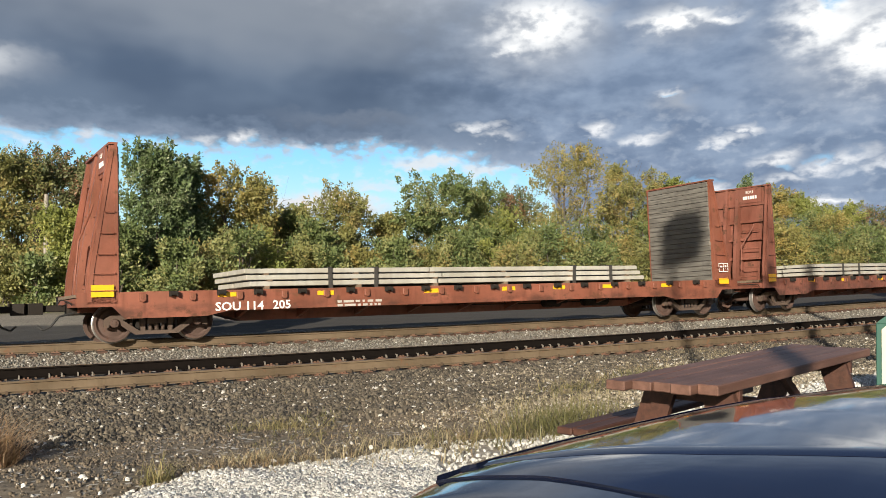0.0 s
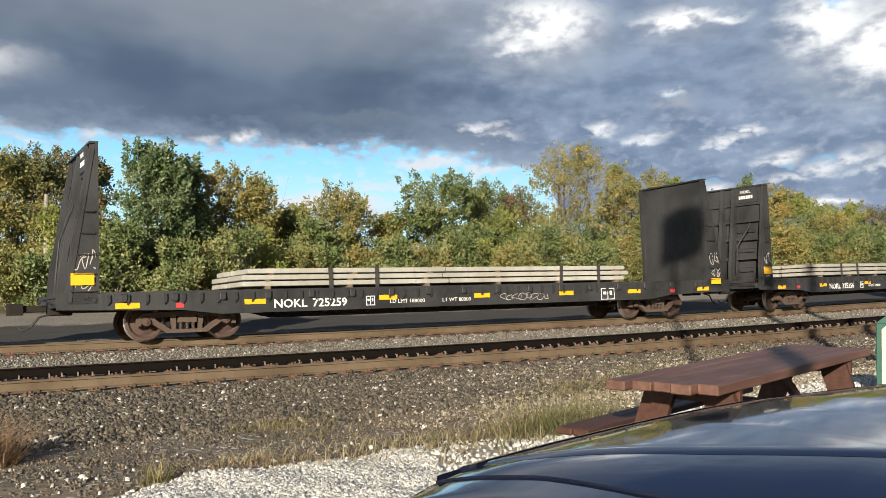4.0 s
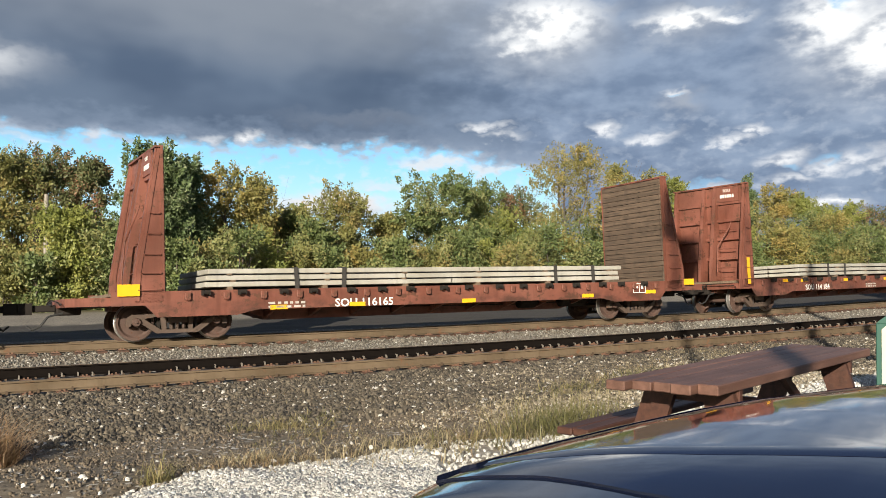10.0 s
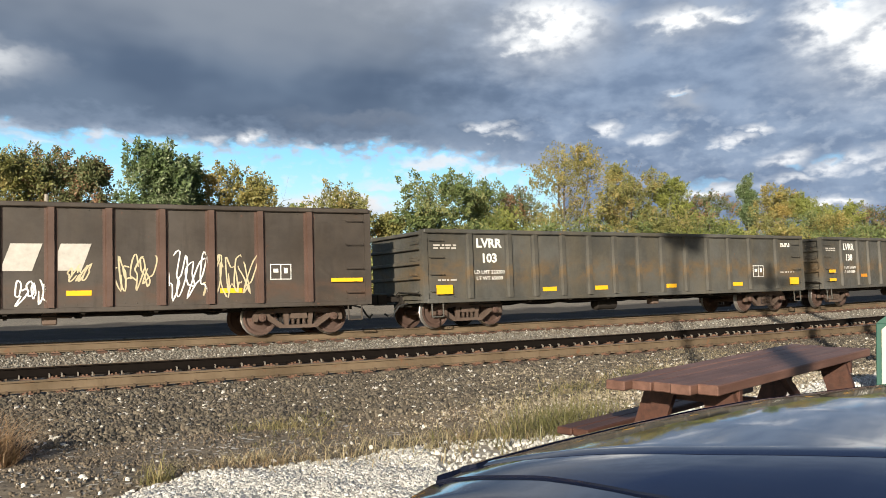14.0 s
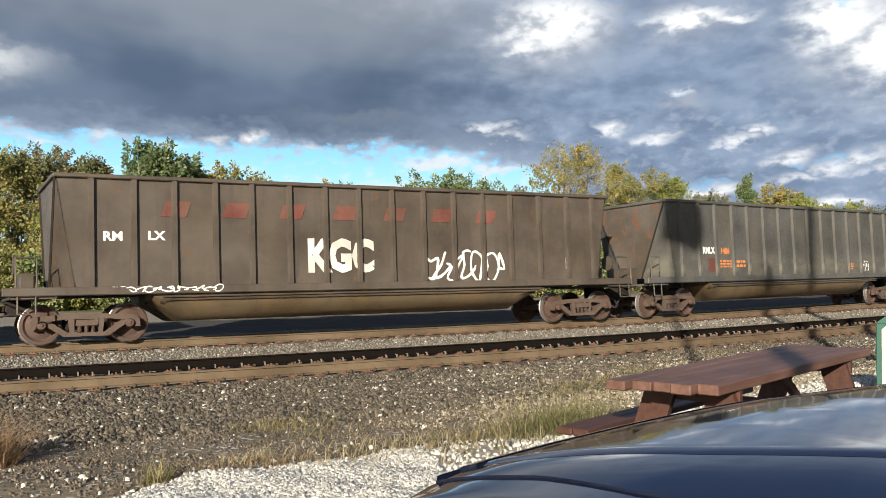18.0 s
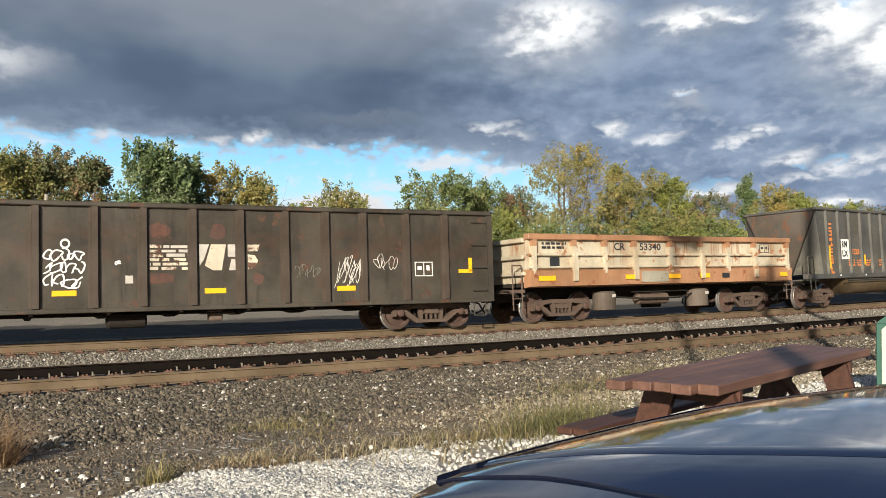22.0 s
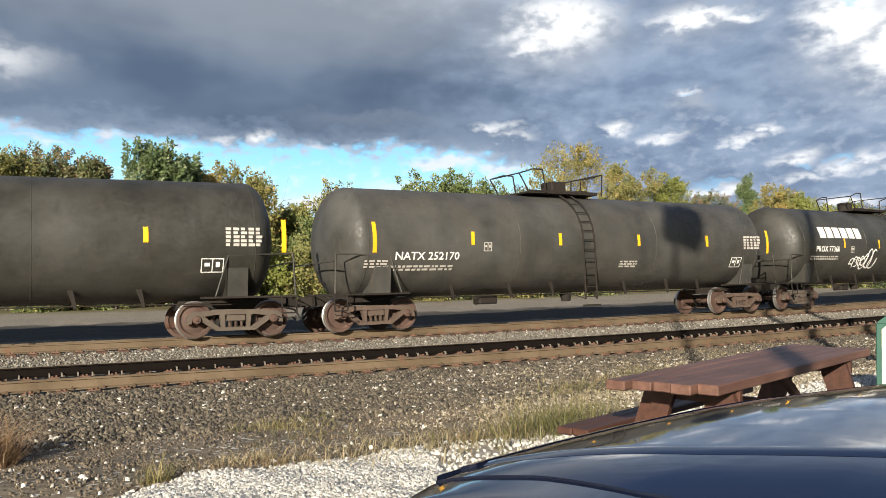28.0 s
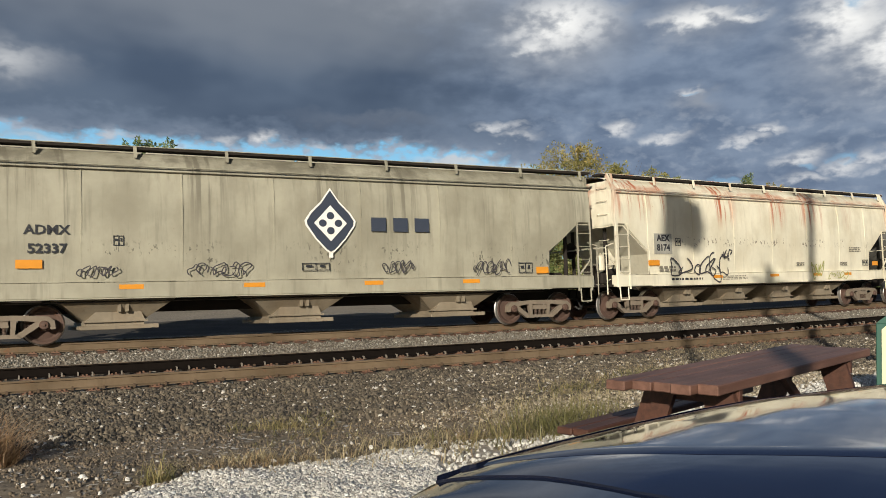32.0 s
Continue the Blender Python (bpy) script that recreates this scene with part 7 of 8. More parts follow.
def make_flats():
    bay_a = [(-6.74, 1.08), (-4.35, 1.06), (-1.44, 1.05), (0.97, 1.06), (2.68, 1.06), (4.42, 1.06), (6.78, 1.05)]
    a0 = flat_car(20.9, RED2, "red-brown bulkhead flat car with a slab load", bay_a, seed=1, boards=None)
    a1 = flat_car(-0.2, RED, "oxide-red bulkhead flat car with boarded bulkheads", bay_a, seed=2, boards=BOARD)
    flat_writing(a1, "SOU 114", -6.45, 0.77, [(-3.3, 0.9), (-3.9, 0.3)])
    lettering("205", a1, -5.45, SIDE - 0.003, 0.78, 0.30, LETTER, "white number", bold=0.006)
    bay_n = [(-8.5, 0.86), (-5.7, 0.88), (-2.29, 0.9), (0.49, 0.88), (3.31, 0.88), (5.84, 0.88), (8.7, 0.9)]
    a2 = flat_car(-21.65, BLACK, "black bulkhead flat car with a painted bulkhead", bay_n, truck=7.1, sleek=True, seed=3)
    lettering("NOKL", a2, -4.85, SIDE - 0.003, 0.80, 0.30, LETTER, "white reporting marks", bold=0.006)
    lettering("725256", a2, -3.85, SIDE - 0.003, 0.80, 0.30, LETTER, "white number", bold=0.006)
    a3 = flat_car(-42.9, BLACK, "black bulkhead flat car with faint scrawls", bay_n, truck=7.1, sleek=True, seed=4)
    lettering("NOKL", a3, -4.85, SIDE - 0.003, 0.80, 0.30, LETTER, "white reporting marks", bold=0.006)
    lettering("725259", a3, -3.85, SIDE - 0.003, 0.80, 0.30, LETTER, "white number", bold=0.006)
    for c in (a2, a3):
        stripe(c, -7.4, SIDE - 0.001, 0.84, 0.18, 0.12, REDPATCH, "red_patch")
        stripe(c, 7.4, SIDE - 0.001, 0.86, 0.18, 0.12, REDPATCH, "red_patch")
        placard(c, 4.82, SIDE - 0.004, 0.82, 0.5, 0.36)
        lettering("LD LMT 188000", c, -1.75, SIDE - 0.003, 0.78, 0.15, LETTER, "load limit stencil")
        lettering("LT WT 80000", c, -0.30, SIDE - 0.003, 0.78, 0.15, LETTER, "light weight stencil")
        placard(c, -2.78, SIDE - 0.004, 0.82, 0.24, 0.26)
        scrawl(c, 1.9, SIDE - 0.004, 0.80, 1.6, 0.2, 35, LETTER_DIM, 0.016, 8)
    bay_b = [(-7.1, 1.1), (-5.9, 1.08), (-3.0, 1.06), (0.2, 1.05), (0.75, 1.05), (3.0, 1.06), (5.6, 1.06), (7.6, 1.06)]
    a4 = flat_car(-64.6, RED, "orange-red bulkhead flat car with grey boarded bulkheads", bay_b, seed=5, boards=BOARD)
    flat_writing(a4, "SOU 11", -5.4, 0.78, [(0.6, 0.9), (-0.3, 0.3), (1.6, 0.3)])
    lettering("4191", a4, -4.2, SIDE - 0.003, 0.79, 0.30, LETTER, "white number", bold=0.006)
    stripe(a4, -9.42, SIDE - 0.052, 1.25, 0.34, 0.24, REDPATCH, "red_patch")
    stripe(a4, -7.9, SIDE - 0.003, 0.68, 0.5, 0.2, LETTER, "white_patch")
    a5 = flat_car(-86.15, RED2, "rusty red bulkhead flat car with grey boarded bulkheads", bay_b, seed=6, boards=BOARD)
    flat_writing(a5, "SOU 114 184", -5.0, 0.80, [(-1.0, 0.8), (0.8, 0.4)])
    a6 = flat_car(-106.9, RED2, "rust-brown bulkhead flat car with dark boarded bulkheads", [(-4.6, 0.72), (-2.6, 0.74), (0.6, 0.74), (4.6, 0.78), (7.0, 0.85)], half=8.3, inner=(-7.2, 7.7), truck=6.78, seed=7, boards=BOARD_BROWN, ends=9.2)
    flat_writing(a6, "SOU 116165", -2.4, 0.78, [(-4.4, 0.9)])
    for c, mid, tr, end in ((a0, 20.9, 8.15, 9.9), (a1, -0.2, 8.15, 9.9), (a2, -21.65, 7.1, 9.9), (a3, -42.9, 7.1, 9.9), (a4, -64.6, 8.15, 9.9), (a5, -86.15, 8.15, 9.9), (a6, -106.9, 6.78, 9.2)):
        trucks(c, mid, tr, "rust")
        coupler(c, -end, 0.6)
        coupler(c, end, 0.6)
        W = SIDE - 0.05
        stripe(c, -end + (1.25 if c is a6 else 0.50), W, 1.22 if c in (a1, a0, a6) else 1.5, 0.46 if c in (a0, a1, a2, a3, a6) else 0.16, 0.28 if c in (a0, a1, a2, a3, a6) else 0.95)
        stripe(c, end - 0.65, W, 1.15, 0.42, 0.2)
    for c in (a0, a1, a4, a5):
        placard(c, 9.25, SIDE - 0.055, 1.62, 0.42, 0.3)
    placard(a6, 6.55, SIDE - 0.004, 0.98, 0.5, 0.32)
    # painted bulkhead face and scrawls on the black cars
    f = part("mural", Mesh().box(8.80, 8.845, -1.43, 1.43, 1.19, 4.66), MURAL, a2, "sprayed mural of teal, black and white swirls on the bulkhead")
    part("white_disc", Mesh().lathe([(8.785, 0.44), (8.80, 0.45)], "x", 26, (0, -0.86, 1.68)), LETTER, f)

    def spray(arcs, x, parent, wide=0.035):
        for y0, z0, ry, rz, t0, t1 in arcs:
            m = Mesh()
            pts = [(y0 + ry * math.cos(radians(t0 + (t1 - t0) * q / 14)), z0 + rz * math.sin(radians(t0 + (t1 - t0) * q / 14))) for q in range(15)]
            for (ya, za), (yb, zb) in zip(pts, pts[1:]):
                d = math.hypot(yb - ya, zb - za) or 1
                ny, nz = -(zb - za) / d * wide / 2, (yb - ya) / d * wide / 2
                m.add([(x, ya + ny, za + nz), (x, yb + ny, zb + nz), (x, yb - ny, zb - nz), (x, ya - ny, za - nz)], [(0, 1, 2, 3)])
            part("spray_line", m, LETTER, parent)
    spray([(0.85, 2.3, 0.5, 1.45, 60, 200), (0.5, 2.9, 0.3, 0.75, 80, 260), (0.75, 1.6, 0.55, 0.9, 100, 240), (0.15, 2.2, 0.35, 0.8, 120, 330), (0.3, 1.4, 0.5, 1.0, 20, 130),
           (-0.15, 2.2, 0.2, 0.5, 60, 300), (0.0, 1.7, 0.45, 0.75, 10, 120), (0.55, 2.75, 0.12, 0.35, 0, 350)], 8.792, f)
    spray([(-0.95, 3.65, 0.35, 0.2, 0, 300), (-1.0, 3.4, 0.25, 0.45, 20, 250), (-1.2, 2.55, 0.12, 0.4, 0, 330), (-0.9, 1.75, 0.42, 0.62, 20, 200), (-1.1, 2.1, 0.22, 0.3, 60, 300), (-0.45, 2.0, 0.25, 0.35, 30, 200)], 8.791, f, 0.03)
    for c, seed in ((a2, 31), (a3, 33)):
        for x in (-9.32, 9.30):
            scrawl(c, x, SIDE - 0.004, 1.95, 0.42, 0.42, seed, LETTER_DIM, 0.022, 3)
            scrawl(c, x, SIDE - 0.004, 1.42, 0.40, 0.30, seed + 1, LETTER_DIM, 0.022, 3)
            seed += 5
    for c, words in ((a0, "SOU"), (a1, "SOU"), (a2, "NOKL"), (a3, "NOKL"), (a4, "SOU"), (a5, "SOU"), (a6, "SOU")):
        xin = -7.2 if c is a6 else -9.08
        lettering(words, c, xin - 0.188, -0.78, 4.50, 0.16, LETTER, "small white reporting marks", turn=-90)
        o = Mesh()
        for k in range(6):
            o.box(xin - 0.189, xin - 0.184, -0.50 - k * 0.1 - 0.07, -0.50 - k * 0.1, 4.24, 4.36)
        part("number", o, LETTER, c, "small white number")
    slab_load(20.9, -6.15, 5.9, 1)
    slab_load(-0.2, -6.25, 6.0, 2)
    slab_load(-21.65, -6.05, 6.1, 3)
    slab_load(-42.9, -5.85, 5.9, 4)
    slab_load(-64.6, -6.15, 5.8, 5)
    slab_load(-86.15, -5.95, 6.3, 6)
    slab_load(-106.9, -6.2, 6.2, 7)


k_ = N("teal_mural_paint")
c_ = k_.coords()
y_ = k_.n("ShaderNodeSeparateXYZ")
k_.link(c_, y_.inputs[0])
bend_ = k_.math("MULTIPLY", k_.math("SUBTRACT", k_.noise(k_.coords((1, 1.2, 0.7)), 1.6, 3), 0.5), 1.6)
teal_ = k_.math("MULTIPLY", k_.ramp(k_.math("ADD", y_.outputs[1], bend_), -0.05, 0.12), k_.ramp(k_.math("ADD", y_.outputs[2], bend_), 3.35, 3.1))
haze_ = k_.math("MULTIPLY", k_.ramp(k_.noise(k_.coords(loc=(2, 2, 1)), 1.5, 3), 0.45, 0.7, 0, 0.6), k_.ramp(y_.outputs[1], -0.3, 0.5))
under_ = k_.mix(haze_, (0.012, 0.012, 0.013), (0.45, 0.44, 0.30))
paint_ = k_.mix(k_.ramp(k_.noise(k_.coords(loc=(4, 2, 8)), 2.4, 3), 0.40, 0.58), (0.015, 0.10, 0.16), (0.05, 0.32, 0.33))
MURAL = k_.shade(k_.mix(teal_, under_, paint_), 0.45)


def make_gondolas():
    P1 = [-6.4, -5.1, -4.2, -3.2, -2.2, -1.2, -0.2, 0.8, 1.85, 2.85, 3.9, 4.95, 6.35]
    P2 = [-6.55, -5.2, -4.26, -3.3, -2.28, -1.25, -0.18, 0.86, 2.0, 3.1, 4.16, 5.27, 6.44]
    P3 = [-6.2, -5.15, -4.02, -2.95, -1.8, -0.8, 0.27, 1.34, 2.4, 3.4, 4.37, 5.53, 6.62]
    y = -1.504
    for mid, num in ((-125.40, "138"), (-142.27, "103")):
        g = gondola(mid, GREY, "dark grey gondola car with white lettering", 7.75, 0.72, 2.80, P1, 6.2)
        lettering("LVRR", g, -5.75, y, 2.40, 0.36, LETTER, "white reporting marks", bold=0.012)
        lettering(num, g, -5.75, y, 1.96, 0.36, LETTER, "white number", bold=0.012)
        lettering("LD LMT 220200", g, -5.75, y, 1.56, 0.15, LETTER, "load limit stencil")
        lettering("LT WT 65800", g, -5.75, y, 1.38, 0.15, LETTER, "light weight stencil")
        bars(g, -7.15, y, 2.3, 0.7, 0.16, 2, LETTER_DIM, 2)
        bars(g, -7.1, y, 1.35, 0.6, 0.08, 1, LETTER_DIM, 4)
        bars(g, 6.9, y, 2.45, 0.5, 0.16, 2, LETTER, 5)
        bars(g, 6.95, y, 1.42, 0.75, 0.07, 1, LETTER_DIM, 6)
        placard(g, 5.4, y, 1.47, 0.55, 0.42)
        for x in ((-3.7, -1.75, 1.15, 4.3) if num == "103" else (-4.6, -1.85, 0.9, 3.2)):
            stripe(g, x, y, 1.02 if num == "103" else 1.22, 0.5, 0.13, YELLOW if num == "103" else AMBER)
        for e in (-7.25, 7.2):
            stripe(g, e, y - 0.09, 1.08, 0.5, 0.26 if num == "103" else 0.12)
        if num == "138":
            for e in (-7.25, 7.2):
                stripe(g, e, y - 0.09, 1.42, 0.5, 0.12)
    g = gondola(-159.45, PANEL_BROWN, "tall dark brown gondola car with rusty posts and white graffiti", 7.88, 0.74, 3.30, P2, 6.25, post_paint=POST_RUST)
    lettering("NS", g, -5.7, y, 2.45, 0.34, LETTER, "white reporting marks", bold=0.01)
    lettering("200", g, -5.72, y, 1.95, 0.34, LETTER, "white number", bold=0.01)
    lettering("287", g, -4.75, y, 1.95, 0.34, LETTER, "white number", bold=0.01)
    for i in range(6):
        part("emblem_bar", Mesh().box(-1.12, -0.30, y - 0.005, y, 1.72 + i * 0.105, 1.79 + i * 0.105), LETTER_DIM, g)
    for x in (-0.1, 0.85):
        part("emblem_block", Mesh().prism([(x, 1.7), (x + 0.6, 1.7), (x + 0.8, 2.33), (x + 0.2, 2.33)], y - 0.005, y), LETTER_DIM, g, "large worn white block shape")
    for i, (x, z, w, h, n) in enumerate(((-1.6, 1.6, 0.7, 0.9, 4), (-3.0, 1.9, 0.6, 0.4, 3), (-0.75, 1.35, 0.5, 0.6, 3), (0.5, 1.2, 0.6, 0.5, 4), (2.5, 1.65, 0.8, 0.8, 5), (3.6, 1.5, 1.0, 1.1, 4), (4.6, 1.55, 1.1, 1.1, 5), (-4.9, 1.4, 0.5, 0.5, 3), (1.4, 1.65, 0.4, 0.4, 3))):
        scrawl(g, x, y - 0.002, z, w, h, 40 + i, GRAF_TAN if i % 2 == 0 else LETTER, 0.034, n + 2)
    for x in (-4.75, -1.75, 1.4, 4.6):
        stripe(g, x, y, 1.17, 0.5, 0.12)
    stripe(g, 7.35, y - 0.06, 1.40, 0.8, 0.1)
    stripe(g, -7.2, y - 0.06, 1.12, 0.8, 0.1)
    placard(g, 5.75, y, 1.63, 0.5, 0.4)
    g = gondola(-240.59, BROWN, "dark brown gondola car with corrugated ends and white numbers", 7.92, 0.72, 3.33, P3, 6.35, end="corrugated", post_paint=POST_BROWN)
    lettering("NS", g, -5.86, y, 2.42, 0.34, LETTER, "white reporting marks", bold=0.008)
    lettering("197", g, -5.76, y, 1.92, 0.36, LETTER, "white number", bold=0.008)
    lettering("369", g, -4.6, y, 1.90, 0.36, LETTER, "white number", bold=0.008)
    bars(g, -5.72, y, 1.5, 0.75, 0.3, 2, LETTER_DIM, 3)
    for i, (z, w, h, n) in enumerate(((2.06, 0.76, 0.25, 5), (1.77, 0.78, 0.27, 5), (1.44, 0.74, 0.32, 4))):
        scrawl(g, -2.40, y - 0.002 - 0.002 * i, z, w, h, 171 + i, LETTER, 0.036, n)
    ring = Mesh()
    loop = [(math.cos(q * 0.3927), math.sin(q * 0.3927)) for q in range(16)]
    ring.add([(-2.38 + r * 0.10 * c, y - 0.006, 2.33 + r * 0.12 * d) for r in (0.62, 1.0) for c, d in loop], [(q, (q + 1) % 16, 16 + (q + 1) % 16, 16 + q) for q in range(16)])
    part("graffiti", ring, LETTER, g, "sprayed white ring")
    scrawl(g, 4.0, y - 0.002, 1.62, 0.62, 0.75, 72, LETTER_WORN, 0.016, 9)
    scrawl(g, 2.95, y - 0.002, 1.65, 0.65, 0.30, 75, LETTER_FAINT, 0.012, 7)
    scrawl(g, 4.95, y - 0.002, 1.85, 0.62, 0.42, 76, LETTER_WORN, 0.014, 6)
    rng = random.Random(19)
    for i in range(6):                  # flaked bars, broken where the paint has gone
        x0 = -0.87
        while x0 < 0.16:
            x1 = min(0.24, x0 + rng.uniform(0.12, 0.5))
            part("emblem_bar", Mesh().box(x0, x1, y - 0.005, y, 1.70 + i * 0.107, 1.775 + i * 0.107 + rng.uniform(-0.012, 0.008)), FLAKED if i < 3 or x0 < -0.5 else LETTER_DIM, g)
            x0 = x1 + rng.uniform(0.015, 0.12)
    for p, q in ((((0.33, 1.68), (0.50, 1.95), (0.62, 2.33), (0.36, 2.33)), LETTER_DIM), (((0.52, 1.80), (0.70, 1.68), (0.90, 1.68), (1.0, 2.33), (0.66, 2.33)), FLAKED),
                 (((1.04, 2.02), (1.32, 2.02), (1.32, 2.33), (1.04, 2.33)), LETTER_DIM), (((1.06, 1.68), (1.32, 1.68), (1.32, 1.96), (1.12, 1.96)), LETTER_DIM), (((1.50, 1.70), (1.66, 1.74), (1.74, 1.92), (1.66, 2.06), (1.50, 2.08)), FLAKED), (((1.50, 2.16), (1.74, 2.16), (1.78, 2.33), (1.50, 2.33)), FLAKED)):
        part("emblem_block", Mesh().prism(list(p), y - 0.005, y), q, g, "flaking white block of an emblem")
    for x, z, w, h in ((-0.85, 1.34, 0.75, 0.30), (-0.75, 2.45, 0.55, 0.40), (0.62, 2.42, 0.40, 0.45), (1.60, 1.30, 0.28, 0.32)):
        part("rust_bloom", Mesh().prism([(x + w * (0.5 + 0.5 * rng.uniform(0.75, 1.1) * math.cos(q * 0.5236)), z + h * (0.5 + 0.5 * rng.uniform(0.75, 1.1) * math.sin(q * 0.5236))) for q in range(12)], y - 0.002, y), RUST_BLOOM, g)
    part("notice", Mesh().box(-1.18, -1.02, y - 0.006, y, 1.38, 1.57), LETTER_DIM, g, "small square cream notice")
    scrawl(g, -1.34, y - 0.002, 1.88, 0.12, 0.10, 77, LETTER, 0.03, 2)
    stripe(g, -7.05, y, 1.70, 0.55, 0.12)
    stripe(g, -7.28, y, 1.90, 0.12, 0.5)
    for x in (-5.65, -2.4, 0.75, 3.9):
        stripe(g, x, y, 1.17, 0.48, 0.13)
    stripe(g, 7.2, y, 1.60, 0.4, 0.1)
    stripe(g, 7.35, y, 1.78, 0.1, 0.4)
    placard(g, 6.0, y, 1.67, 0.5, 0.4)


# panels in a darker brown than the posts
PANEL_BROWN = painted("dark_brown_panel_paint", (0.036, 0.027, 0.020), band=((0.085, 0.045, 0.027), 0.8, 1.5, 0.7), streak=0.6, amount=0.35, dusty=0.3, dust=(0.07, 0.052, 0.036), rust=(0.085, 0.036, 0.02))
POST_BROWN = painted("rust_brown_post_paint", (0.048, 0.033, 0.023), amount=0.5, dusty=0.3, dust=(0.066, 0.050, 0.034), rust=(0.080, 0.036, 0.021))
POST_RUST = painted("rust_red_post_paint", (0.082, 0.042, 0.029), amount=0.55, dusty=0.25, dust=(0.07, 0.05, 0.035), rust=(0.10, 0.042, 0.024))
FLAKED = painted("flaking_white_emblem", (0.62, 0.55, 0.43), amount=0.82, rust=(0.085, 0.036, 0.024), dusty=0.2)
RUST_BLOOM = painted("rust_bloom_paint", (0.075, 0.034, 0.024), amount=0.8, rust=(0.085, 0.034, 0.022), dusty=0.35, dust=(0.06, 0.046, 0.032))
GRAF_TAN = plain("faded_cream_spray", (0.50, 0.43, 0.28), 0.6)


def column_shape(x, y, z, h, kind):
    """One stroke shape, lying on its side, of a painted column."""
    m = Mesh()
    a, b, t = x - 0.17, x + 0.17, 0.07
    if kind == "bar":
        m.prism([(a, z), (b, z + 0.03), (b, z + 0.03 + h * 0.7), (a, z + h * 0.7)], y, y + 0.006)
    elif kind == "tee":
        m.prism([(a, z), (b + 0.05, z + 0.03), (b + 0.05, z + 0.03 + t), (a, z + t)], y, y + 0.006)
        m.prism([(b - 0.10, z + t), (b - 0.03, z + t), (b - 0.03, z + h), (b - 0.10, z + h)], y, y + 0.006)
    else:
        m.prism([(a, z), (b, z), (b, z + t), (a, z + t)], y, y + 0.006)
        m.prism([(a, z + h - t), (b, z + h - t), (b, z + h), (a, z + h)], y, y + 0.006)
        m.prism([(a, z + t), (a + t, z + t), (a + t, z + h - t), (a, z + h - t)], y, y + 0.006)
        if kind == "ring":
            m.prism([(b - t, z + t), (b, z + t), (b, z + h - t), (b - t, z + h - t)], y, y + 0.006)
    return m


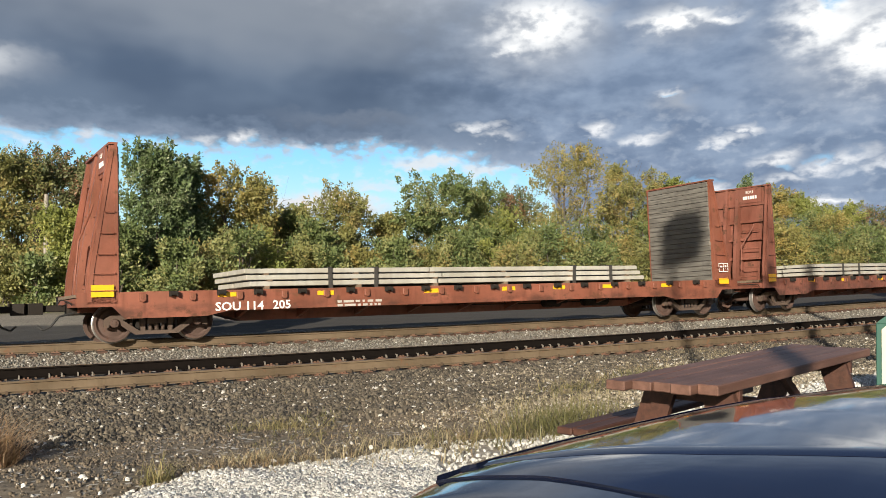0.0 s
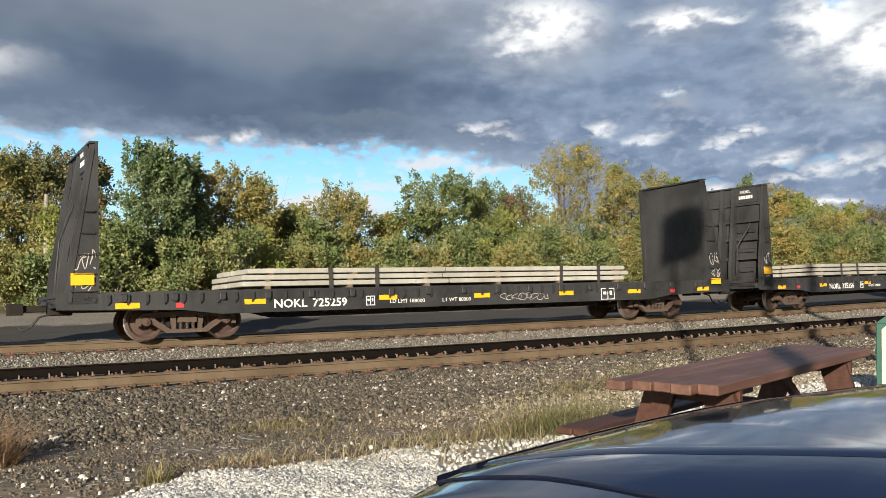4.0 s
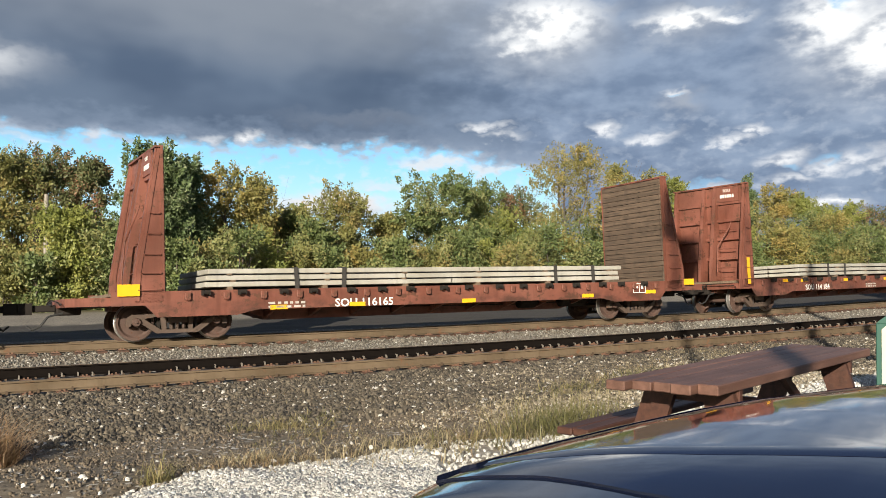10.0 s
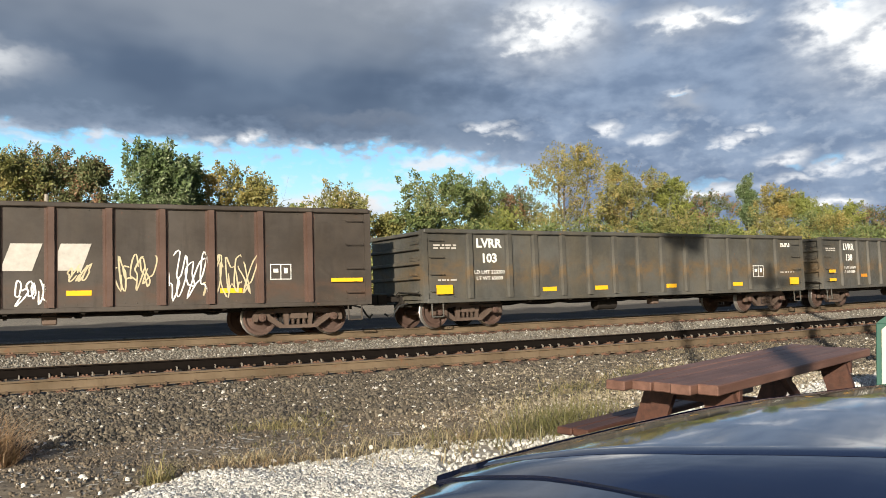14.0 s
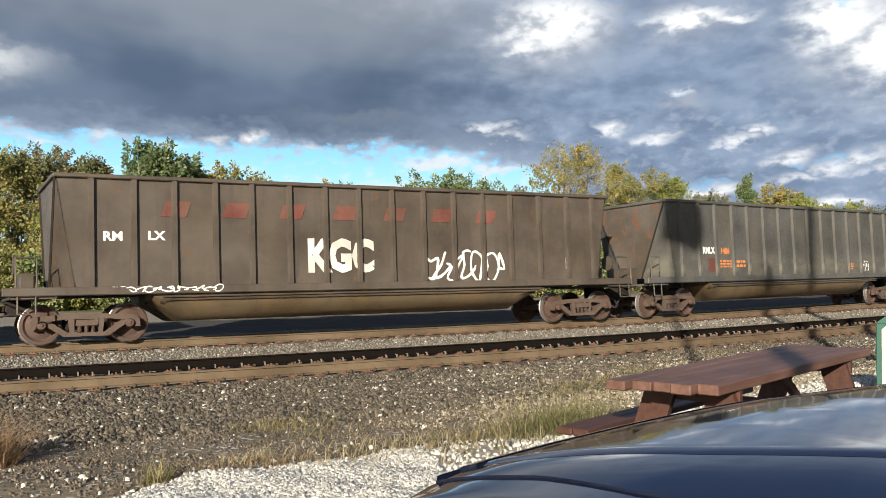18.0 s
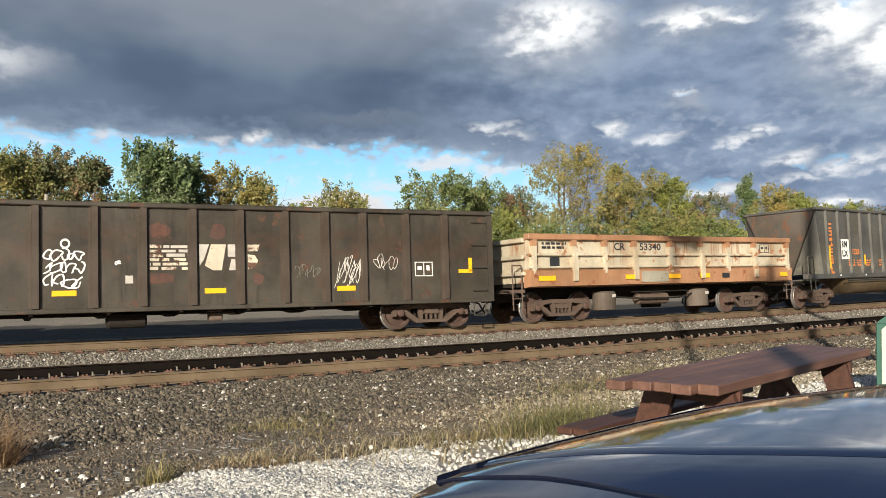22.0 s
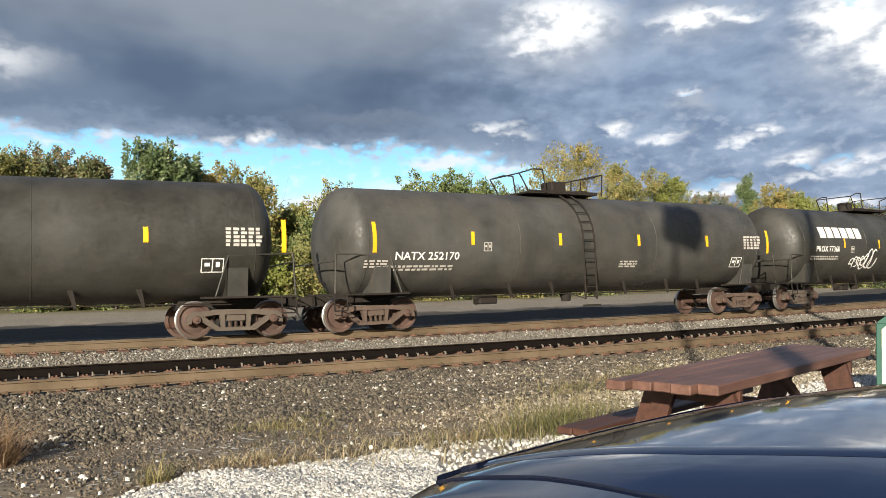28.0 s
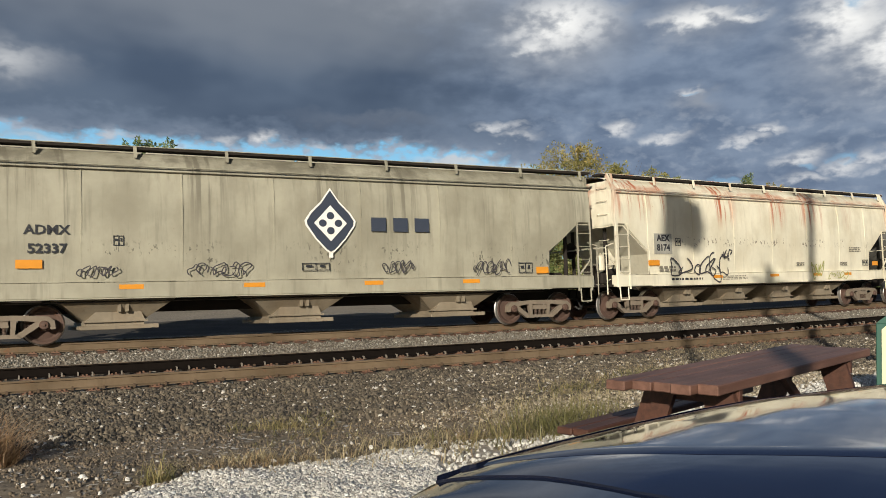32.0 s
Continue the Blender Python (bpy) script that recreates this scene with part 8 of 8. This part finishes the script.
def make_hoppers():
    P = [-6.63, -5.76, -4.9, -3.99, -3.15, -2.24, -1.34, -0.46, 0.45, 1.34, 2.23, 3.12, 4.0, 4.95, 5.9, 6.8]
    y = -1.535
    h = coal_hopper(-176.5, HOPPER, "charcoal open-top hopper car with orange lettering", P)
    lettering("RMLX", h, -5.27, y, 2.22, 0.32, LETTER, "white reporting marks", bold=0.012, stretch=0.72)
    lettering("1486", h, -4.42, y, 2.2, 0.32, LETTER_ORANGE, "orange number", bold=0.008, stretch=0.75)
    stripe(h, -5.1, y, 1.72, 0.42, 0.5, painted("dark_red_patch", (0.10, 0.03, 0.022)), "red_patch")
    bars(h, -4.4, y, 1.75, 0.6, 0.3, 3, LETTER_ORANGE, 1)
    bars(h, -3.6, y, 1.75, 0.5, 0.3, 2, LETTER_ORANGE, 2)
    for i, (w, hh) in enumerate(((0.42, 0.3), (0.36, 0.26), (0.36, 0.2), (0.40, 0.16), (0.32, 0.26), (0.36, 0.26), (0.36, 0.26))):
        part("emblem_shape", Mesh().box(6.36 - w / 2, 6.36 + w / 2, y - 0.005, y, 1.65 + i * 0.32, 1.65 + i * 0.32 + hh), FADED_ORANGE, h, "faded orange painted shape")
    placard(h, 4.3, y, 1.62, 0.5, 0.4)
    bars(h, 3.3, y, 1.6, 0.35, 0.3, 3, LETTER_ORANGE, 8)
    h = coal_hopper(-193.55, HOPPER2, "brown-black open-top hopper car with big white graffiti", P)
    lettering("RM", h, -6.2, y, 2.50, 0.30, LETTER, "white reporting marks", bold=0.01)
    lettering("LX", h, -5.3, y, 2.52, 0.30, LETTER, "white reporting marks", bold=0.01)
    lettering("KGC", h, -0.95, y - 0.003, 2.0, 1.15, LETTER_WORN, "huge white sprayed letters, worn and broken", bold=0.06, stretch=0.72, name="graffiti")
    ghost = painted("ghost_red_letters", (0.13, 0.036, 0.024))
    for i in range(7):
        x = -5.2 + i * 1.35
        part("ghost_mark", Mesh().prism([(x, 3.0), (x + 0.55, 3.0), (x + 0.68, 3.38), (x + 0.13, 3.38)], y - 0.006, y), ghost, h, "faded red block shape")
    scrawl(h, 2.6, y - 0.002, 1.75, 2.5, 0.85, 90, LETTER, 0.07, 7)
    scrawl(h, -5.2, y - 0.09, 1.24, 2.6, 0.13, 91, LETTER, 0.03, 14)
    stripe(h, 5.9, y, 1.8, 0.14, 0.35, LETTER, "white_patch")
    h = coal_hopper(-210.77, HOPPER, "charcoal open-top hopper car with an orange column and yellow marks", P)
    part("mark_panel", Mesh().box(-5.68, -4.98, y - 0.02, y, 1.90, 2.72), LETTER, h, "white square panel")
    lettering("RM", h, -5.33, y - 0.022, 2.50, 0.36, LETTER_BLACK, "black reporting marks", bold=0.01, stretch=0.85)
    lettering("LX", h, -5.33, y - 0.022, 2.12, 0.36, LETTER_BLACK, "black reporting marks", bold=0.01)
    lettering("1528", h, -4.45, y, 2.2, 0.32, LETTER_ORANGE, "orange number", bold=0.008)
    for i, (zz, hh, kind) in enumerate(((1.72, 0.24, "ring"), (2.00, 0.22, "cup"), (2.24, 0.10, "bar"), (2.40, 0.20, "tee"), (2.62, 0.18, "bar"), (2.84, 0.24, "ring"), (3.12, 0.24, "cup"))):
        part("emblem_shape", column_shape(-6.40, y - 0.014, zz, hh, kind), LETTER_ORANGE, h, "orange painted shape of a tall column")
    for dx, zz in ((-0.14, 1.36), (0.10, 1.30), (-0.04, 1.50)):
        part("emblem_mark", Mesh().prism([(-6.40 + dx - 0.10, zz), (-6.40 + dx + 0.08, zz - 0.04), (-6.40 + dx + 0.12, zz + 0.08), (-6.40 + dx - 0.06, zz + 0.14)], y - 0.014, y - 0.009), LETTER_ORANGE, h, "orange slanted block")
    for i, x in enumerate((-4.8, -4.1, -3.4, -2.3)):
        bars(h, x, y, 1.75, 0.5, 0.3, 3, LETTER_ORANGE, i)
    for x, z, hh in ((-6.62, 1.98, 0.9), (-3.91, 1.87, 0.42), (-1.25, 1.87, 0.42), (1.42, 1.87, 0.42), (6.7, 1.95, 0.65)):
        stripe(h, x, y - 0.1, z, 0.11, hh)
    placard(h, 4.4, y, 1.75, 0.4, 0.35)
    for hopper in (h,):
        for i in range(7):
            stripe(hopper, -5.9 + i * 2.0, -1.635, 1.24, 0.07, 0.07, LETTER, "reflector")


def make_dump():
    d = side_dump(-225.7)
    y = -1.605
    lettering("CR", d, -2.28, y, 2.32, 0.34, LETTER_BLACK, "worn dark reporting marks", bold=0.006)
    lettering("53340", d, -0.98, y, 2.32, 0.32, LETTER_BLACK, "worn dark number", stretch=1.15, bold=0.006)
    stripe(d, -0.95, -1.742, 1.34, 1.15, 0.36, painted("grey_touch_up_paint", (0.30, 0.28, 0.22)), "grey_patch")
    for x, w in ((-5.2, 0.6), (-1.95, 0.5), (-0.1, 0.5), (1.3, 0.45), (5.3, 0.4)):
        stripe(d, x, -1.745, 1.34, w, 0.15)
    stripe(d, 2.3, -1.745, 1.34, 0.35, 0.16, LETTER_BLACK, "dark_patch")
    placard(d, 4.5, y, 2.3, 0.5, 0.3, LETTER_BLACK)
    bars(d, -4.8, y, 2.35, 0.9, 0.25, 2, LETTER_BLACK, 1)
    stripe(d, -4.8, y, 1.85, 0.35, 0.28, LETTER_BLACK, "dark_patch")


def on_tank(ob, r=1.58, zc=2.50):
    """Lay a flat side marking round the tank's curve."""
    me = ob.data
    w = ob.matrix_basis.copy()
    for v in me.vertices:
        p = w @ v.co
        off = -(p.y + r)
        a = (p.z - zc) / r
        v.co = Vector((p.x, -(r + max(off, 0.0) + 0.004) * math.cos(a), zc + (r + max(off, 0.0) + 0.004) * math.sin(a)))
    ob.matrix_basis = Matrix.Identity(4)
    return ob


def tank_marks(t, stripes, tall, words, wx, plac, seed, down=0.0):
    y = -1.58
    for x in stripes:
        hh = tall if abs(x) > 7 else 0.38
        n = 6
        m = Mesh()
        for i in range(n):
            m.box(x - 0.055, x + 0.055, y - 0.004, y, 2.55 - hh / 2 + i * hh / n, 2.55 - hh / 2 + (i + 1) * hh / n)
        on_tank(part("reflective_stripe", m, YELLOW, t))
    if words:
        on_tank(lettering(words, t, wx, y, 2.30 - down, 0.32, LETTER, "white reporting marks and number", bold=0.004, stretch=1.0))
        if words.startswith("TILX"):
            on_tank(lettering("LD LMT 208200 LB  94400 KG", t, wx + 0.05, y, 2.00, 0.115, LETTER_DIM, "small load limit stencil"))
            on_tank(lettering("LT WT   77600 LB  35300 KG", t, wx + 0.05, y, 1.83, 0.115, LETTER_DIM, "small light weight stencil"))
        else:
            on_tank(bars(t, wx - 0.2, y, 1.95 - down, 2.0, 0.20, 2, LETTER_DIM, seed))
        on_tank(placard(t, wx + 1.85, y, 2.3, 0.26, 0.26, LETTER_DIM))
    on_tank(placard(t, 6.3, y, 1.78, 0.5, 0.38))
    m = Mesh()
    rng = random.Random(seed)
    for r in range(5):
        for c in range(5):
            m.box(plac - 0.42 + c * 0.17, plac - 0.42 + c * 0.17 + rng.uniform(0.08, 0.15), y - 0.004, y, 2.28 + r * 0.1, 2.28 + r * 0.1 + 0.07)
    on_tank(part("placard_plate", m, LETTER_DIM, t, "pale certificate plate of small print"))
    for i, (x, z) in enumerate(((1.5, 1.75), (-7.0, 1.8)) if seed in (11, 13) else ((0.9, 1.95),)):
        on_tank(bars(t, x, y, z, 0.7, 0.26, 3, LETTER_DIM, seed + i))


def make_tanks():
    t1 = tank_car(-257.56, TANK, "black tank car with sprayed scrawls along its side", -0.82, -0.82, (-2.2, 0.2))
    tank_marks(t1, (-7.56, -4.88, -1.94, 1.5, 4.56, 7.67), 0.85, "TILX 291354", -5.9, 7.0, 11)
    y = -1.58
    for i, (x, z, w, h, n, mat) in enumerate(((-3.9, 1.85, 2.3, 0.7, 5, SPRAY_GREY), (-2.3, 1.85, 0.8, 0.6, 3, SPRAY_GREY), (0.3, 1.85, 1.9, 0.5, 7, SPRAY_YELLOW), (3.2, 1.7, 1.5, 0.3, 6, LETTER), (5.6, 1.75, 1.7, 0.45, 7, LETTER), (5.2, 2.25, 1.1, 0.3, 4, LETTER_DIM), (-1.3, 1.5, 0.3, 0.9, 3, LETTER))):
        on_tank(scrawl(t1, x, y, z, w, h, 120 + i, mat, 0.035, n))
    on_tank(stripe(t1, -2.0, y, 1.75, 0.75, 0.28, AMBER, "orange_panel"))
    t2 = tank_car(-275.16, TANK, "black tank car with large white lettering and white graffiti", 0.47, -1.23, (-2.15, 1.17))
    tank_marks(t2, (-4.36, -1.56, 1.55, 4.5, 7.57), 0.85, "PROX 77360", -5.6, 6.9, 12)
    for i in range(6):
        x = -6.12 + i * 0.54
        m = Mesh()
        for k in range(3):
            m.box(x, x + 0.44, y - 0.004, y, 2.76 + k * 0.155, 2.76 + (k + 1) * 0.155)
        on_tank(part("company_name", m, LETTER, t2, "broad white block shape"))
    on_tank(scrawl(t2, -3.2, y, 1.75, 1.0, 0.5, 140, LETTER, 0.06, 4))
    on_tank(scrawl(t2, -2.3, y, 1.85, 1.1, 0.95, 141, LETTER, 0.07, 3))
    t3 = tank_car(-292.43, TANK2, "dusty dark grey tank car with a square dome", -0.22, -0.18, (-2.0, 1.15), round_dome=False)
    tank_marks(t3, (-7.1, -4.18, -1.2, 1.84, 4.82, 7.79), 0.85, "NATX 252170", -5.55, 7.0, 13, 0.28)
    t4 = tank_car(-309.67, TANK, "black tank car with a round dome and yellow marks", 0.82, -0.77, (-1.4, 1.0))
    tank_marks(t4, (-7.43, -4.57, -1.38, 1.96, 4.86, 7.91), 0.85, "TILX 291368", -5.6, 7.0, 14)
    on_tank(stripe(t4, -0.2, y, 1.78, 0.7, 0.28, AMBER, "orange_panel"))


SPRAY_GREY = plain("grey_spray_paint", (0.30, 0.30, 0.29), 0.6)
SPRAY_YELLOW = plain("yellow_green_spray_paint", (0.45, 0.45, 0.10), 0.6)


def make_grain():
    y = -1.60
    a = covered_hopper(-326.4, WHITE1, "white covered hopper car streaked with rust", 7.7, 6.45, (-4.4, -1.75, 0.9, 3.55), (-6.3, -4.2, -2.1, 0, 2.1, 4.2, 6.0))
    part("mark_panel", Mesh().box(-6.05, -5.25, y - 0.012, y + 0.02, 2.10, 2.78), painted("dull_grey_patch", (0.30, 0.30, 0.27)), a, "grey patch behind the number")
    lettering("AEX", a, -5.65, y - 0.014, 2.62, 0.30, LETTER_BLACK, "black reporting marks", bold=0.012)
    lettering("8174", a, -5.65, y - 0.014, 2.30, 0.30, LETTER_BLACK, "black number", bold=0.012)
    placard(a, -4.95, y, 2.5, 0.26, 0.26, LETTER_BLACK)
    for i, (x, z, w, h, n) in enumerate(((-4.4, 1.6, 2.2, 0.7, 4), (-3.2, 1.6, 1.2, 0.9, 3), (-2.6, 2.1, 0.5, 0.3, 3))):
        scrawl(a, x, y - 0.03, z, w, h, 160 + i, SPRAY_DARK, 0.05, n)
    scrawl(a, 2.6, y - 0.03, 1.5, 0.7, 0.6, 165, SPRAY_OLIVE, 0.04, 5)
    scrawl(a, 3.9, y - 0.05, 1.25, 1.3, 0.3, 166, SPRAY_OLIVE, 0.03, 5)
    bars(a, -4.6, -1.615, 1.24, 1.5, 0.12, 1, LETTER_BLACK, 12)
    placard(a, 5.9, y, 1.75, 0.4, 0.24, LETTER_BLACK)
    bars(a, 5.2, y - 0.01, 2.3, 0.8, 0.22, 3, LETTER_FAINT, 3)
    bars(a, -2.2, -1.615, 1.25, 1.3, 0.16, 3, LETTER_FAINT, 4)
    bars(a, -5.5, y - 0.01, 1.60, 0.75, 0.22, 2, LETTER_FAINT, 5)
    bars(a, 1.6, y - 0.01, 1.72, 0.5, 0.16, 2, LETTER_FAINT, 6)
    bars(a, 4.4, y - 0.01, 1.72, 0.5, 0.16, 2, LETTER_FAINT, 7)
    stripe(a, -6.1, y, 1.80, 0.5, 0.18, AMBER)
    stripe(a, 6.6, y, 1.72, 0.4, 0.18, AMBER)
    for x in (-3.1, 0.0, 2.6, 4.6):
        stripe(a, x, -1.612, 1.30, 0.5, 0.1, AMBER)
    d = covered_hopper(-343.28, WHITE2, "grimy pale covered hopper car with a dark diamond emblem", 8.27, 6.73, (-4.46, -0.34, 3.97), (-5.2, -3.1, -1.0, 1.2, 3.4, 5.6), corner=False)
    lettering("ADMX", d, -5.86, y - 0.01, 2.63, 0.30, LETTER_BLACK, "dark reporting marks", bold=0.008)
    lettering("52337", d, -5.86, y - 0.01, 2.20, 0.30, LETTER_BLACK, "dark number", bold=0.008)
    placard(d, -4.45, y, 2.4, 0.22, 0.24, LETTER_BLACK)
    drop = [(0.0, -0.72), (0.10, -0.66), (0.36, -0.36), (0.58, -0.02), (0.60, 0.10), (0.48, 0.30), (0.22, 0.58), (0.0, 0.92), (-0.22, 0.58), (-0.48, 0.30), (-0.60, 0.10), (-0.58, -0.02), (-0.36, -0.36), (-0.10, -0.66)]
    e = part("emblem", Mesh().prism([(0.38 + px, 2.86 + pz) for px, pz in drop], y - 0.064, y - 0.058), DIAMOND, d, "dark drop-shaped emblem with a cream diamond and dark dots")
    part("emblem_border", Mesh().prism([(0.38 + px * 1.09, 2.86 + pz * 1.07) for px, pz in drop], y - 0.060, y - 0.050), LETTER, e)
    part("emblem_foot", Mesh().box(0.33, 0.43, y - 0.060, y - 0.050, 1.98, 2.16), LETTER, e)
    part("emblem_diamond", Mesh().prism([(0.38, 2.42), (0.80, 2.90), (0.38, 3.38), (-0.04, 2.90)], y - 0.068, y - 0.062), LETTER, e, "cream diamond")
    for dx, dz in ((-0.2, 0), (0.2, 0), (0, 0.2), (0, -0.2)):
        part("emblem_dot", Mesh().lathe([(y - 0.074, 0.095), (y - 0.070, 0.10)], "y", 14, (0.38 + dx, 0, 2.90 + dz)), DIAMOND, e)
    for x in (1.45, 2.05, 2.65):
        part("company_name", Mesh().prism([(x, 2.70), (x + 0.40, 2.70), (x + 0.40, 3.08), (x, 3.08)], y - 0.064, y - 0.050), DIAMOND, d, "dark blue block shape")
    for i, (x, z, w, h, n) in enumerate(((-4.9, 1.68, 1.0, 0.3, 4), (-2.3, 1.7, 1.7, 0.4, 5), (2.2, 1.72, 1.1, 0.35, 4), (4.9, 1.7, 1.5, 0.45, 6))):
        scrawl(d, x, y - 0.05, z, w * 0.8, h * 0.85, 180 + i, SPRAY_DARK, 0.028, n + 2)
    placard(d, 6.0, y, 1.68, 0.45, 0.3, LETTER_BLACK)
    stripe(d, 6.55, y, 1.6, 0.4, 0.2, AMBER)
    stripe(d, -6.2, y, 1.85, 0.5, 0.2, AMBER)
    placard(d, 0.0, y - 0.01, 1.75, 0.7, 0.2, LETTER_BLACK)
    for x in (-4.2, -1.5, 1.5, 4.28):
        stripe(d, x, -1.612, 1.30, 0.5, 0.11, AMBER)


SPRAY_DARK = plain("dark_spray_paint", (0.05, 0.045, 0.05), 0.6)
SPRAY_OLIVE = plain("olive_spray_paint", (0.35, 0.36, 0.10), 0.6)
DIAMOND = plain("blue_grey_emblem_paint", (0.035, 0.045, 0.07), 0.55)

make_flats()
make_gondolas()
make_hoppers()
make_dump()
make_tanks()
make_grain()

# ---- grass tufts on the shoulder ----
WEED = leafy("red_brown_weed", (0.24, 0.15, 0.08), (0.40, 0.27, 0.15), (0.48, 0.34, 0.2), 0.3)
blades("weed_clump", [(-9.12, -10.98, 0.13, 0.8, 2600), (-9.25, -10.80, 0.15, 0.95, 2400), (-9.05, -10.85, 0.10, 0.6, 1200), (-9.40, -10.60, 0.2, 0.9, 1600)], WEED, "dry red-brown weed clump", 11)
blades("green_tufts", [(-6.52, -10.42, 0.3, 0.3, 700), (-6.24, -10.14, 0.3, 0.25, 500), (-6.70, -10.51, 0.25, 0.22, 400), (-6.27, -11.22, 0.3, 0.2, 400), (-7.61, -12.50, 0.06, 0.42, 420), (-3.78, -11.88, 0.35, 0.55, 1200), (-4.24, -12.18, 0.35, 0.6, 1300), (-4.67, -12.44, 0.4, 0.5, 1200), (-2.31, -9.58, 0.3, 0.45, 700), (-0.63, -8.79, 0.3, 0.4, 600), (-5.05, -12.49, 0.4, 0.25, 600), (-1.42, -9.40, 0.4, 0.3, 520), (-3.13, -11.21, 0.4, 0.3, 520), (-2.76, -10.08, 0.4, 0.3, 440)], GREEN, "green and tan grass tufts on the ballast", 12)
blades("dry_tufts", [(-6.96, -12.15, 0.25, 0.22, 600), (-6.71, -12.38, 0.3, 0.25, 640), (-6.45, -12.41, 0.3, 0.22, 560), (-6.20, -12.54, 0.3, 0.2, 520), (-5.80, -12.44, 0.35, 0.25, 700), (-5.52, -12.47, 0.35, 0.25, 700), (-5.14, -12.44, 0.35, 0.25, 600), (-7.21, -12.12, 0.2, 0.15, 280), (-5.90, -11.83, 0.4, 0.15, 320), (-5.37, -11.86, 0.4, 0.18, 400), (-4.55, -12.38, 0.4, 0.28, 520), (-0.15, -8.19, 0.5, 0.25, 440), (-0.57, -7.74, 0.5, 0.2, 360), (1.74, -6.93, 0.5, 0.2, 360), (-3.10, -9.75, 0.6, 0.12, 320), (-4.66, -11.09, 0.6, 0.12, 320), (-5.46, -10.73, 0.5, 0.1, 240), (-5.83, -8.31, 0.4, 0.15, 280), (-6.04, -7.36, 0.4, 0.18, 320), (3.26, -6.53, 0.6, 0.18, 320), (5.59, -6.12, 0.6, 0.18, 320), (-7.41, -12.39, 0.3, 0.12, 240), (-3.85, -10.40, 0.45, 0.22, 600), (-3.87, -10.96, 0.45, 0.22, 600), (-3.88, -11.45, 0.45, 0.22, 600), (-2.77, -9.98, 0.45, 0.22, 600), (-2.87, -10.62, 0.45, 0.22, 600), (-1.24, -8.68, 0.45, 0.22, 600), (-1.45, -9.49, 0.45, 0.22, 600), (-1.66, -10.23, 0.45, 0.22, 600), (0.54, -8.00, 0.45, 0.22, 600), (0.15, -8.95, 0.45, 0.22, 600), (2.91, -6.55, 0.45, 0.22, 600), (-2.23, -8.54, 0.5, 0.2, 520), (-2.21, -9.18, 0.5, 0.2, 520), (-2.20, -9.79, 0.5, 0.2, 520), (-2.21, -10.34, 0.5, 0.2, 520), (0.25, -7.67, 0.5, 0.2, 520), (0.12, -8.48, 0.5, 0.2, 520), (-0.00, -9.18, 0.5, 0.2, 520), (3.25, -6.38, 0.5, 0.2, 520), (3.47, -6.83, 0.5, 0.2, 520), (3.30, -7.60, 0.5, 0.2, 520), (1.38, -6.82, 0.6, 0.2, 480), (1.49, -7.46, 0.6, 0.2, 480), (1.37, -8.27, 0.6, 0.2, 480), (3.48, -6.90, 0.6, 0.2, 480), (3.36, -7.69, 0.6, 0.2, 480), (5.52, -6.58, 0.6, 0.2, 480)], DRY, "straw-coloured dry grass beside the gravel", 13)



def motions():
    """The train rolls from the west to the east; the clouds drift."""
    lean = pose(0, -GAUGE / 2, 0) @ pose(0, 0, 0, -BANK) @ pose(0, GAUGE / 2, 0)
    for ob, middle in TRAIN:
        for c in ob.children:           # stretched lengthwise to fit the view; trucks keep their own length
            if c.name.split(".")[0] not in ("truck", "wheelset"):
                c.matrix_basis = Matrix.Diagonal((LONG, 1, 1, 1)) @ c.matrix_basis
        rows = []
        for i in range(65):
            t = i * 0.5
            x, y, a = FAR_LINE.at(TRAIN_START + middle * LONG + SPEED * t)
            rows.append((t, pose(x, y, 0, 0, 0, math.degrees(a)) @ lean))
        walk(ob, rows)
    turn = SPEED / WR
    for w, middle, base in WHEELSETS:
        begin = TRAIN_START + middle * LONG
        t0 = max(0.0, (-27.0 - begin) / SPEED)
        t1 = min(32.0, (36.0 - begin) / SPEED)
        rows = []
        if t0 > 0:
            rows.append((0.0, base))
        k = max(1, int((t1 - t0) / 0.0667))
        for i in range(k + 1):
            t = t0 + (t1 - t0) * i / k
            rows.append((t, base @ Matrix.Rotation(turn * (t - t0), 4, "Y")))
        if t1 < 32.0:
            rows.append((32.0, rows[-1][1]))
        walk(w, rows)
    walk(SKY, [(0.0, pose(0, 0, 0, 0, 0, -YAW)), (32.0, pose(0, 0, 0, 0, 0, -YAW - 1.25))])


SPEED, TRAIN_START = 11.764, 0.0
motions()
